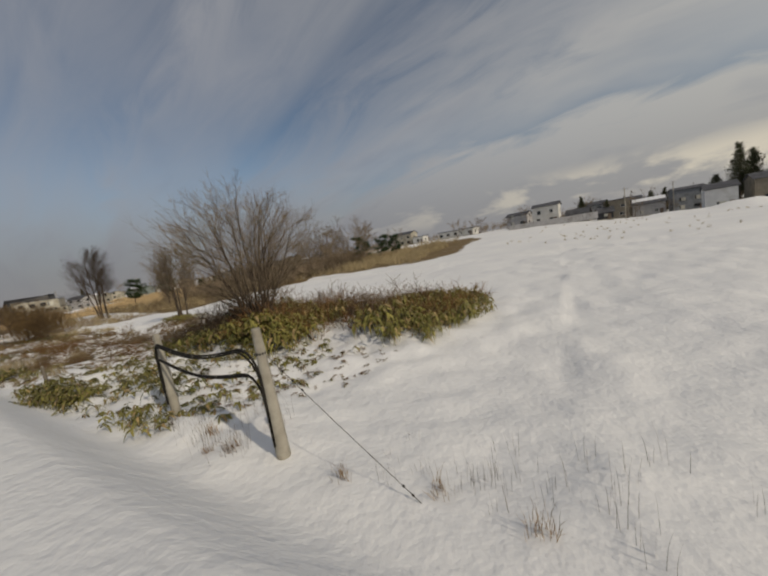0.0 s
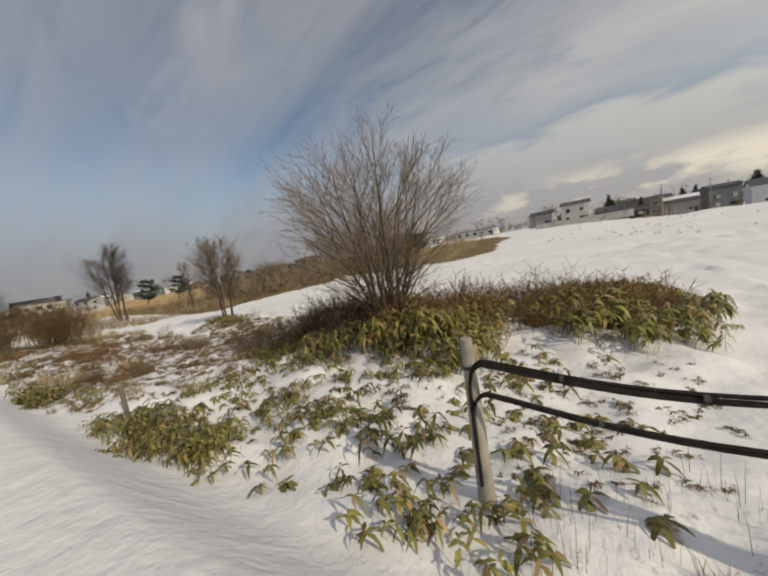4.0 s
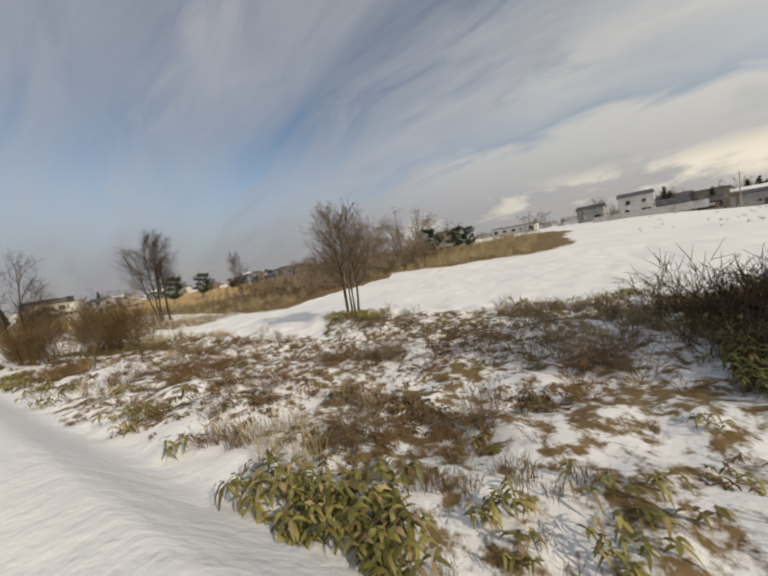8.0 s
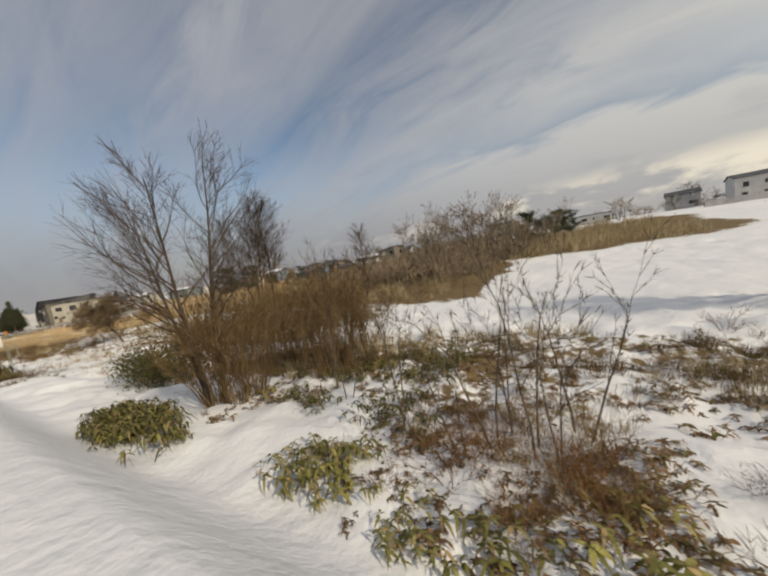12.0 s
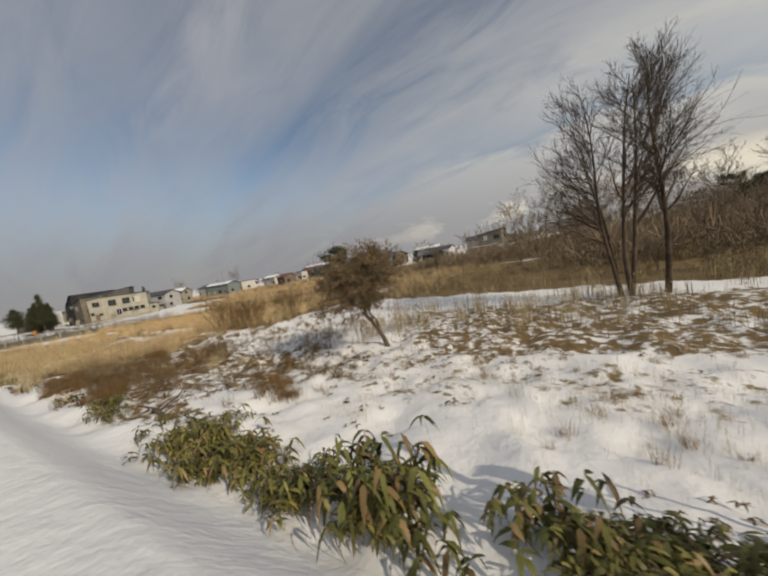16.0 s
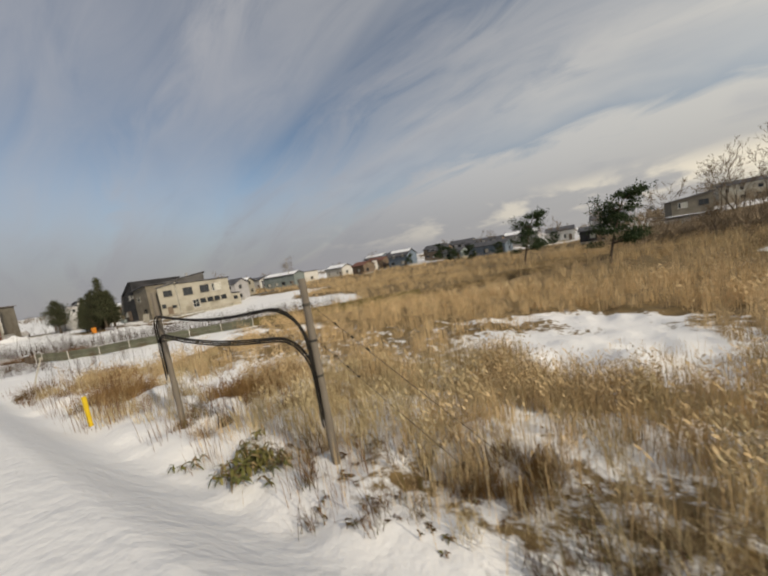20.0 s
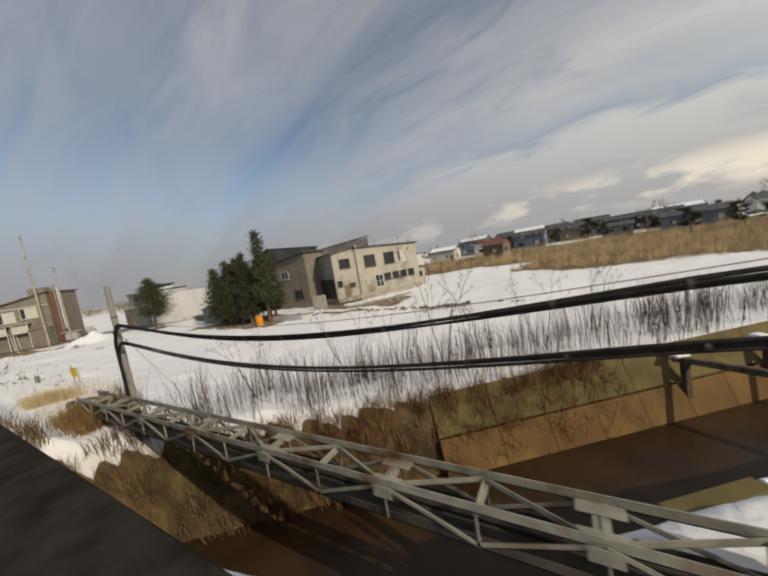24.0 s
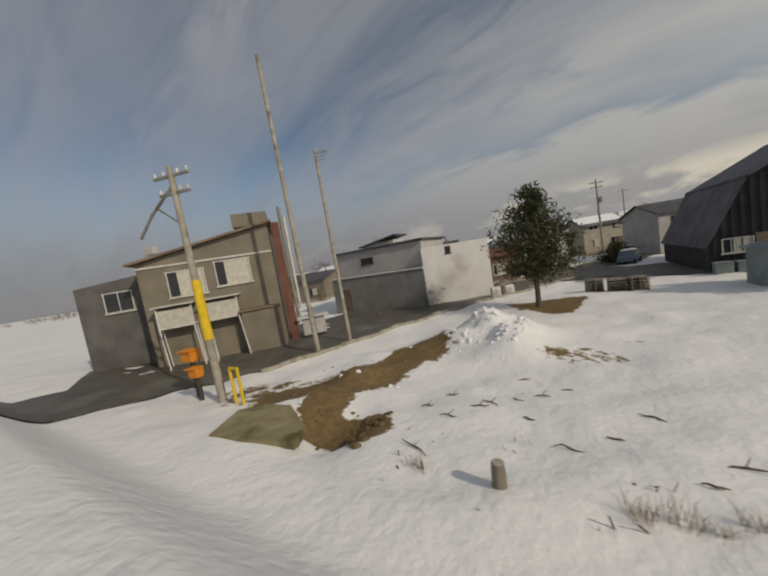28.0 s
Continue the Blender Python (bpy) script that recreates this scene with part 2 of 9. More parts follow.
M = {
    "concrete": material("weathered_concrete", (0.26, 0.24, 0.20), (0.42, 0.39, 0.33), 0.85, 3, 40, 0.4, stain=(0.17, 0.15, 0.11), gloss=0.2),
    "post_grey": material("weathered_post", (0.19, 0.185, 0.165), (0.31, 0.30, 0.265), 0.65, 4, 50, 0.2, metal=0.15, stretch=(1, 1, 0.25), stain=(0.15, 0.13, 0.10)),
    "timber_post": material("tarred_timber", (0.12, 0.10, 0.08), (0.24, 0.21, 0.17), 0.8, 3, 30, 0.4, stretch=(1, 1, 0.15)),
    "cable": material("black_cable", (0.012, 0.011, 0.010), (0.03, 0.027, 0.023), 0.75, 10, 60, 0.1, gloss=0.15),
    "wire": material("rusty_wire", (0.05, 0.04, 0.035), (0.10, 0.08, 0.06), 0.7, 20, 80, 0.1, metal=0.4),
    "bark": material("grey_brown_bark", (0.065, 0.05, 0.038), (0.17, 0.135, 0.105), 0.9, 5, 40, 0.5, stretch=(1, 1, 0.3), gloss=0.1),
    "twig": material("brown_twigs", (0.05, 0.037, 0.028), (0.12, 0.09, 0.068), 0.9, 2, 20, 0.0, spread=0.35, gloss=0.1),
    # paler than other twigs: the far woods' haze is in this colour
    "woodtwig": material("haze_paled_twigs", (0.15, 0.115, 0.08), (0.28, 0.22, 0.155), 0.9, 2, 20, 0.0, spread=0.35, gloss=0.1),
    "redtwig": material("russet_twigs", (0.13, 0.065, 0.03), (0.27, 0.15, 0.07), 0.9, 2, 20, 0.0, spread=0.4, gloss=0.1),
    "scrub_twig": material("brown_scrub_twigs", (0.14, 0.10, 0.06), (0.28, 0.205, 0.125), 0.9, 2, 20, 0.0, spread=0.4, gloss=0.1),
    "ochre_twig": material("ochre_shrub_stems", (0.115, 0.075, 0.038), (0.23, 0.155, 0.078), 0.9, 2, 20, 0.0, spread=0.4, gloss=0.1),
    "leaf": material("bamboo_grass_leaf", (0.075, 0.078, 0.018), (0.25, 0.22, 0.065), 0.5, 3, 30, 0.0, spread=0.75, gloss=0.3, odd=(0.25, 0.18, 0.085), odd_share=0.18),
    "darkleaf": material("deep_green_leaf", (0.06, 0.066, 0.02), (0.165, 0.165, 0.05), 0.6, 3, 30, 0.0, spread=0.5, gloss=0.2, odd=(0.19, 0.13, 0.06), odd_share=0.3),
    "dead": material("dead_leaf", (0.15, 0.085, 0.035), (0.30, 0.19, 0.085), 0.8, 3, 30, 0.0, spread=0.45, gloss=0.15),
    "withered": material("withered_leaf", (0.10, 0.06, 0.034), (0.24, 0.155, 0.088), 0.85, 3, 30, 0.0, spread=0.5, gloss=0.1, odd=(0.12, 0.11, 0.035), odd_share=0.2),
    "reed": material("dry_reed", (0.47, 0.335, 0.18), (0.68, 0.52, 0.315), 0.8, 0.4, 9, 0.0, spread=0.35, gloss=0.15),
    "straw": material("bleached_straw", (0.36, 0.28, 0.155), (0.58, 0.48, 0.30), 0.8, 0.5, 9, 0.0, spread=0.4, gloss=0.15),
    "needle": material("conifer_needles", (0.026, 0.03, 0.015), (0.075, 0.08, 0.04), 0.7, 2, 20, 0.0, spread=0.5, gloss=0.2),
    "pine": material("pine_needles", (0.015, 0.030, 0.012), (0.05, 0.075, 0.03), 0.7, 2, 20, 0.0, spread=0.5, gloss=0.2),
    "snow": material("packed_snow", (0.74, 0.76, 0.80), (0.84, 0.85, 0.86), 0.75, 1.5, 18, 0.5, gloss=0.3),
    "steel": material("weathered_steel", (0.22, 0.21, 0.17), (0.37, 0.355, 0.29), 0.7, 3, 30, 0.3, metal=0.2, stain=(0.14, 0.075, 0.035)),
    "darksteel": material("dark_steel", (0.045, 0.042, 0.038), (0.10, 0.09, 0.075), 0.65, 3, 30, 0.2, metal=0.4),
    "box_white": material("painted_cabinet_white", (0.55, 0.54, 0.50), (0.72, 0.71, 0.67), 0.55, 3, 40, 0.05, stain=(0.45, 0.41, 0.34)),
    "box_green": material("painted_cabinet_dark_green", (0.04, 0.06, 0.045), (0.09, 0.11, 0.085), 0.6, 3, 40, 0.05),
    "yellow": material("yellow_paint", (0.62, 0.42, 0.02), (0.80, 0.56, 0.04), 0.55, 4, 40, 0.05, stain=(0.45, 0.30, 0.04)),
    "orange": material("orange_paint", (0.60, 0.20, 0.02), (0.75, 0.28, 0.03), 0.55, 4, 40, 0.05),
    "red": material("faded_red_paint", (0.16, 0.05, 0.04), (0.30, 0.11, 0.09), 0.6, 4, 40, 0.1),
    "cream": material("cream_render", (0.35, 0.325, 0.265), (0.45, 0.42, 0.35), 0.85, 0.7, 14, 0.15, stain=(0.25, 0.225, 0.175)),
    "white": material("white_siding", (0.54, 0.53, 0.50), (0.68, 0.67, 0.64), 0.8, 0.7, 12, 0.1, stain=(0.56, 0.53, 0.47)),
    "grey": material("grey_siding", (0.36, 0.35, 0.35), (0.47, 0.46, 0.46), 0.8, 0.7, 12, 0.1, stain=(0.30, 0.29, 0.28)),
    "slate": material("slate_grey_siding", (0.17, 0.185, 0.205), (0.26, 0.275, 0.295), 0.75, 0.8, 12, 0.1, stain=(0.14, 0.15, 0.16)),
    "lightgrey": material("pale_grey_siding", (0.52, 0.52, 0.52), (0.63, 0.63, 0.62), 0.8, 0.7, 12, 0.1, stain=(0.44, 0.43, 0.41)),
    "brown": material("brown_siding", (0.15, 0.11, 0.08), (0.25, 0.19, 0.14), 0.8, 0.8, 14, 0.15, stain=(0.11, 0.08, 0.06)),
    "taupe": material("taupe_mortar", (0.17, 0.15, 0.115), (0.25, 0.22, 0.175), 0.85, 0.7, 14, 0.15, stain=(0.21, 0.18, 0.14)),
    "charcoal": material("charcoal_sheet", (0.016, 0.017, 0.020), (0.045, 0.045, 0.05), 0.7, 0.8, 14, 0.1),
    "bluegrey": material("blue_grey_sheet_metal", (0.11, 0.15, 0.20), (0.19, 0.24, 0.30), 0.6, 0.8, 12, 0.1),
    "roof_dark": material("dark_roof_sheet", (0.05, 0.05, 0.055), (0.11, 0.11, 0.12), 0.6, 0.8, 12, 0.1),
    "roof_blue": material("blue_roof_sheet", (0.05, 0.09, 0.19), (0.10, 0.16, 0.28), 0.5, 0.8, 12, 0.1),
    "roof_red": material("rusty_roof_sheet", (0.13, 0.055, 0.04), (0.22, 0.10, 0.07), 0.65, 0.8, 12, 0.1),
    "teal": material("faded_teal_sheet", (0.16, 0.20, 0.20), (0.26, 0.30, 0.295), 0.7, 1, 14, 0.15),
    "trim": material("window_trim", (0.50, 0.49, 0.46), (0.66, 0.65, 0.61), 0.6, 2, 30, 0.0),
    "dark_trim": material("dark_window_trim", (0.05, 0.045, 0.04), (0.10, 0.09, 0.08), 0.5, 2, 30, 0.0),
    "curtain": material("drawn_curtain", (0.45, 0.44, 0.38), (0.62, 0.60, 0.52), 0.9, 4, 30, 0.0),
    "plank": material("weathered_planks", (0.30, 0.27, 0.22), (0.48, 0.45, 0.38), 0.85, 4, 40, 0.3, stretch=(1, 1, 0.2), spread=0.2),
    "asphalt": material("wet_asphalt", (0.075, 0.07, 0.057), (0.13, 0.12, 0.098), 0.6, 0.8, 30, 0.3, stain=(0.16, 0.155, 0.14), gloss=0.5),
    "moss": material("mossy_concrete", (0.20, 0.175, 0.095), (0.33, 0.29, 0.18), 0.85, 2, 30, 0.4, stain=(0.10, 0.09, 0.04), gloss=0.2),
    "mud": material("bare_soil", (0.10, 0.065, 0.03), (0.21, 0.145, 0.075), 0.9, 1.2, 20, 0.6),
    "bank": material("stained_bank_concrete", (0.085, 0.065, 0.024), (0.175, 0.135, 0.05), 0.8, 0.8, 10, 0.3, stain=(0.11, 0.075, 0.035)),
    "ochre_bank": material("rust_stained_bank_facing", (0.10, 0.055, 0.018), (0.20, 0.115, 0.04), 0.8, 0.8, 10, 0.4, stain=(0.06, 0.03, 0.012)),
    "fence_panel": material("grey_green_sheet", (0.095, 0.098, 0.07), (0.165, 0.168, 0.12), 0.6, 1.2, 14, 0.2, metal=0.2, stain=(0.11, 0.08, 0.045)),
    "rust_bank": material("rust_stained_concrete", (0.055, 0.032, 0.014), (0.12, 0.07, 0.028), 0.8, 0.8, 10, 0.4, stain=(0.04, 0.022, 0.01)),
    # these two greys also carry the shade of house walls turned from the sun
    "mid_grey": material("shade_darkened_siding", (0.20, 0.20, 0.195), (0.29, 0.285, 0.28), 0.8, 0.7, 12, 0.1, stain=(0.165, 0.16, 0.15)),
    "shade_grey": material("dark_grey_and_shade", (0.085, 0.082, 0.08), (0.15, 0.145, 0.14), 0.75, 0.8, 14, 0.1, stain=(0.07, 0.066, 0.062)),
    # near-black, so the railway deck passes for deep shade
    "shade_black": material("shade_darkened_deck", (0.016, 0.014, 0.012), (0.04, 0.035, 0.03), 0.95, 2, 30, 0.3, gloss=0.05),
    "rubber": material("tyre_rubber", (0.012, 0.012, 0.012), (0.03, 0.03, 0.03), 0.8, 8, 40, 0.1),
}

glass = bpy.data.materials.new("window_glass")
glass.use_nodes = True
gb = glass.node_tree.nodes["Principled BSDF"]
gb.inputs["Base Color"].default_value = (0.03, 0.035, 0.04, 1)
gb.inputs["Roughness"].default_value = 0.06
gb.inputs["Specular IOR Level"].default_value = 0.6
M["glass"] = glass

water_mat = material("brown_river_water", (0.022, 0.012, 0.006), (0.05, 0.028, 0.012), 0.3, 0.5, 4, 0.05, gloss=0.28)


# ---- mesh tools ----
class Build:
    """Gathers vertices and faces of one part."""

    def __init__(self):
        self.v, self.f, self.smooth = [], [], False

    def add(self, verts, faces):
        n = len(self.v)
        self.v += [tuple(p) for p in verts]
        self.f += [tuple(n + i for i in face) for face in faces]
        return self

    def box(self, c, s, rz=0.0, chamfer=0.0, m=None):
        hx, hy, hz = s[0] / 2, s[1] / 2, s[2] / 2
        k = min(chamfer, hx * 0.8, hy * 0.8, hz * 0.8)
        rot = Matrix.Rotation(rz, 3, "Z") if m is None else m
        c = Vector(c)
        if k <= 0:
            pts = [Vector((x * hx, y * hy, z * hz)) for z in (-1, 1) for y in (-1, 1) for x in (-1, 1)]
            faces = [(0, 2, 3, 1), (4, 5, 7, 6), (0, 1, 5, 4), (2, 6, 7, 3), (0, 4, 6, 2), (1, 3, 7, 5)]
        else:
            pts, faces, ix = [], [], {}
            for z in (-1, 1):
                for y in (-1, 1):
                    for x in (-1, 1):
                        for a in range(3):
                            d = [hx, hy, hz]
                            p = [x * (hx - k), y * (hy - k), z * (hz - k)]
                            p[a] = (x, y, z)[a] * d[a]
                            ix[(x, y, z, a)] = len(pts)
                            pts.append(Vector(p))
            sg = (-1, 1)
            for a in range(3):
                b, e = (a + 1) % 3, (a + 2) % 3
                for s1 in sg:
                    quad = []
                    for sb, se in ((-1, -1), (1, -1), (1, 1), (-1, 1)):
                        k3 = [0, 0, 0]
                        k3[a], k3[b], k3[e] = s1, sb, se
                        quad.append(ix[(*k3, a)])
                    faces.append(quad if s1 > 0 else quad[::-1])
                for sb in sg:
                    for se in sg:
                        k0, k1 = [0, 0, 0], [0, 0, 0]
                        k0[a], k1[a] = -1, 1
                        k0[b] = k1[b] = sb
                        k0[e] = k1[e] = se
                        quad = [ix[(*k0, b)], ix[(*k1, b)], ix[(*k1, e)], ix[(*k0, e)]]
                        faces.append(quad if sb * se < 0 else quad[::-1])
            for z in sg:
                for y in sg:
                    for x in sg:
                        tri = [ix[(x, y, z, a)] for a in range(3)]
                        faces.append(tri if x * y * z > 0 else tri[::-1])
        return self.add([c + rot @ p for p in pts], faces)

    def tube(self, path, radii, sides=6, caps=True):
        """A tapered tube along a path."""
        path = [Vector(p) for p in path]
        if not isinstance(radii, (list, tuple)):
            radii = [radii] * len(path)
        verts, faces = [], []
        for i, p in enumerate(path):
            d = path[min(i + 1, len(path) - 1)] - path[max(i - 1, 0)]
            d = d.normalized() if d.length > 1e-6 else Vector((0, 0, 1))
            a = d.cross(Vector((0, 0, 1)) if abs(d.z) < 0.9 else Vector((1, 0, 0))).normalized()
            b = d.cross(a)
            for k in range(sides):
                w = 2 * math.pi * k / sides
                verts.append(p + (a * math.cos(w) + b * math.sin(w)) * radii[i])
        for i in range(len(path) - 1):
            for k in range(sides):
                k2 = (k + 1) % sides
                faces.append((i * sides + k, i * sides + k2, (i + 1) * sides + k2, (i + 1) * sides + k))
        if caps:
            faces.append(tuple(range(sides)))
            faces.append(tuple(reversed(range((len(path) - 1) * sides, len(path) * sides))))
        self.smooth = True
        return self.add(verts, faces)

    def prism(self, outline, a, b):
        """A polygon (points in space) drawn out from offset a to offset b."""
        n = len(outline)
        pts = [Vector(p) + Vector(a) for p in outline] + [Vector(p) + Vector(b) for p in outline]
        faces = [tuple(range(n)), tuple(reversed(range(n, 2 * n)))]
        faces += [(i, i + n, (i + 1) % n + n, (i + 1) % n) for i in range(n)]
        return self.add(pts, faces)

    def mesh(self, name, mat):
        me = bpy.data.meshes.new(name)
        me.from_pydata([tuple(p) for p in self.v], [], self.f)
        me.materials.append(mat)
        if self.smooth:
            me.polygons.foreach_set("use_smooth", [True] * len(me.polygons))
            me.set_sharp_from_angle(angle=radians(40))
        bm = bmesh.new()
        bm.from_mesh(me)
        bmesh.ops.recalc_face_normals(bm, faces=bm.faces)
        bm.to_mesh(me)
        bm.free()
        return me


def thing(name, place, label, category, group="", kind="", turn=0.0):
    """An Empty at the base of a thing; its parts are built round it."""
    ob = new(name)
    ob.empty_display_size = 0.2
    ob.matrix_world = Matrix.Translation(place) @ Matrix.Rotation(turn, 4, "Z")
    return tagged(ob, label, category, group, kind)


def part(name, b, mat, parent, label="", at=(0, 0, 0), turn=None):
    """One mesh object under a thing or under a part, in the parent's own space."""
    me = b if isinstance(b, bpy.types.Mesh) else b.mesh(name, mat)
    ob = new(name, me)
    ob.parent = parent
    ob.location = at
    if turn is not None:
        ob.rotation_euler = turn
    return tagged(ob, label)


def array_mesh(name, verts, tris, mat, smooth=False):
    me = bpy.data.meshes.new(name)
    me.vertices.add(len(verts))
    me.vertices.foreach_set("co", np.asarray(verts, dtype=np.float32).ravel())
    tris = np.asarray(tris, dtype=np.int32)
    me.loops.add(tris.size)
    me.loops.foreach_set("vertex_index", tris.ravel())
    me.polygons.add(len(tris))
    k = tris.shape[1]
    me.polygons.foreach_set("loop_start", np.arange(0, tris.size, k, dtype=np.int32))
    me.polygons.foreach_set("loop_total", np.full(len(tris), k, dtype=np.int32))
    if smooth:
        me.polygons.foreach_set("use_smooth", np.ones(len(tris), dtype=bool))
    me.update(calc_edges=True)
    me.validate()
    me.materials.append(mat)
    return me


def merged(variants, places, turns, sizes, seed):
    """Copies of the variants at many places as one vertex and one face array."""
    rng = np.random.default_rng(seed)
    pick = rng.integers(0, len(variants), len(places))
    vs, fs, n = [], [], 0
    for (x, y, z), a, s, k in zip(places, turns, sizes, pick):
        v, f = variants[k]
        c, d = math.cos(a), math.sin(a)
        w = np.empty_like(v)
        w[:, 0] = (v[:, 0] * c - v[:, 1] * d) * s + x
        w[:, 1] = (v[:, 0] * d + v[:, 1] * c) * s + y
        w[:, 2] = v[:, 2] * s + z
        vs.append(w)
        fs.append(f + n)
        n += len(v)
    return np.concatenate(vs), np.concatenate(fs)


# ---- the lie of the land ----
LATTICE = np.random.default_rng(11).random((257, 257))


def ripple(x, y, size):
    """Smooth value noise, -1 to 1, with bumps of that size."""
    x, y = np.asarray(x, float) / size, np.asarray(y, float) / size
    i, j = np.floor(x), np.floor(y)
    u, v = x - i, y - j
    u, v = u * u * (3 - 2 * u), v * v * (3 - 2 * v)
    i, j = i.astype(int) % 256, j.astype(int) % 256
    a, b, c, d = LATTICE[i, j], LATTICE[i + 1, j], LATTICE[i, j + 1], LATTICE[i + 1, j + 1]
    return 2 * (a * (1 - u) * (1 - v) + b * u * (1 - v) + c * (1 - u) * v + d * u * v) - 1


def ease(x, lo, hi):
    t = np.clip((np.asarray(x, float) - lo) / (hi - lo), 0, 1)
    return t * t * (3 - 2 * t)


RIVER = [(-420, -190), (-262, -62), (-214, -24), (-187, -2), (-175.2, 7.3), (-165.0, 15.1), (-157, 21.5), (-138, 35), (-129, 48), (-112, 60), (-60, 74)]


def to_line(x, y, line):
    """Distance from a bent line, and on which side (positive: to the right of its run)."""
    x, y = np.asarray(x, float), np.asarray(y, float)
    best, side = np.full(np.broadcast(x, y).shape, 1e9), np.zeros(np.broadcast(x, y).shape)
    for (ax, ay), (bx, by) in zip(line, line[1:]):
        dx, dy = bx - ax, by - ay
        t = np.clip(((x - ax) * dx + (y - ay) * dy) / (dx * dx + dy * dy), 0, 1)
        px, py = x - ax - t * dx, y - ay - t * dy
        d = np.hypot(px, py)
        near = d < best
        side = np.where(near, np.sign(dx * (y - ay) - dy * (x - ax)), side)
        best = np.where(near, d, best)
    return best, side


def bump_at(x, y, cx, cy, rx, ry, h):
    return h * np.exp(-((x - cx) / rx) ** 2 - ((y - cy) / ry) ** 2)


def ground_z(x, y):
    x, y = np.asarray(x, float), np.asarray(y, float)
    z = 2.2 - 1.40 * ease(y, 0.7, 2.7) - 0.80 * ease(y, 2.6, 11)  # the embankment and its foot
    z = np.where(y < 0, 2.2 - 2.2 * ease(-y, 4.0, 9.0), z)
    z = z + 0.10 * ripple(x, y, 6.0) * ease(y, 1.5, 5) + 0.05 * ripple(x + 40, y, 2.1) * ease(y, 1.5, 4)
    rough = ease(x, -4, -9) * ease(x, -158, -150) * ease(y, 26, 18) * ease(y, 1.6, 3.6)
    pillow = lambda size, k: 1 - 2 * np.abs(ripple(x + k, y + k, size))  # rounded cushions of snow over plants
    z = z + rough * (0.15 * ripple(x, y + 9, 1.5) + 0.10 * pillow(1.3, 5) + 0.075 * pillow(0.7, 17) + 0.03 * ripple(x, y, 0.45))
    z = z + (0.045 * ripple(x, y, 0.6) * ease(y, 60, 30) + 0.085 * ripple(x, y + 77, 1.1) * ease(y, 80, 40)) * ease(y, 2.0, 4.5)  # trodden and drifted snow
    rise = ease(y, 55, 135) * (3.4 * ease(x, -130, -70) * (1 - 0.95 * ease(x, -15, 40)) + 0.7 * ease(x, 30, -10))
    z = z + rise - 0.25 * ease(y, 12, 30) * ease(y, 70, 50)
    z = z + bump_at(x, y, -16.2, 12.0, 7, 4.8, 1.35) + bump_at(x, y, -6.5, 17, 3.0, 6, 0.35)  # the thicket's mound
    z = z + bump_at(x, y, -38.5, 18, 6, 2.5, 0.55) + bump_at(x, y, -52, 9.5, 5, 3, 0.3)
    # snow heap, soil bank and hollow near the road
    z = z + (1 + 0.5 * ripple(x, y, 0.8)) * bump_at(x, y, -231.2, 15.2, 2.1, 2.0, 1.1) + bump_at(x, y, -229.9, 13.0, 1.6, 1.4, 0.5) + bump_at(x, y, -233.2, 14.2, 1.2, 1.0, 0.4)
    z = z + bump_at(x, y, -235.2, 9.6, 1.4, 3.0, 0.45) * (1 + 0.6 * ripple(x, y, 1.0)) - bump_at(x, y, -233.4, 5.5, 0.8, 1.0, 0.55)
    z = z + bump_at(x, y, 38, 106, 9, 3.5, 2.0) * (1 + 0.4 * ripple(x, y, 2.5)) + bump_at(x, y, 26, 110, 7, 3, 1.2)
    z = z - 1.25 * ease(x, -170.4, -171.4) * ease(x, -181, -179) * ease(y, 2.7, 3.05) * ease(y, 4.3, 3.8)  # gully under the cable bridge
    # the river's bed, with steep banks
    d, side = to_line(x, y, RIVER)
    bed = -2.6 + 2.75 * ease(d, 1.7, 2.95)
    run = ease(y, -11, -8) * ease(y, 58, 48)
    z = np.where(run > 0, np.minimum(z, bed * run + z * (1 - run) + (z - 0.15) * ease(d, 2.6, 3.2)), z)
    return z


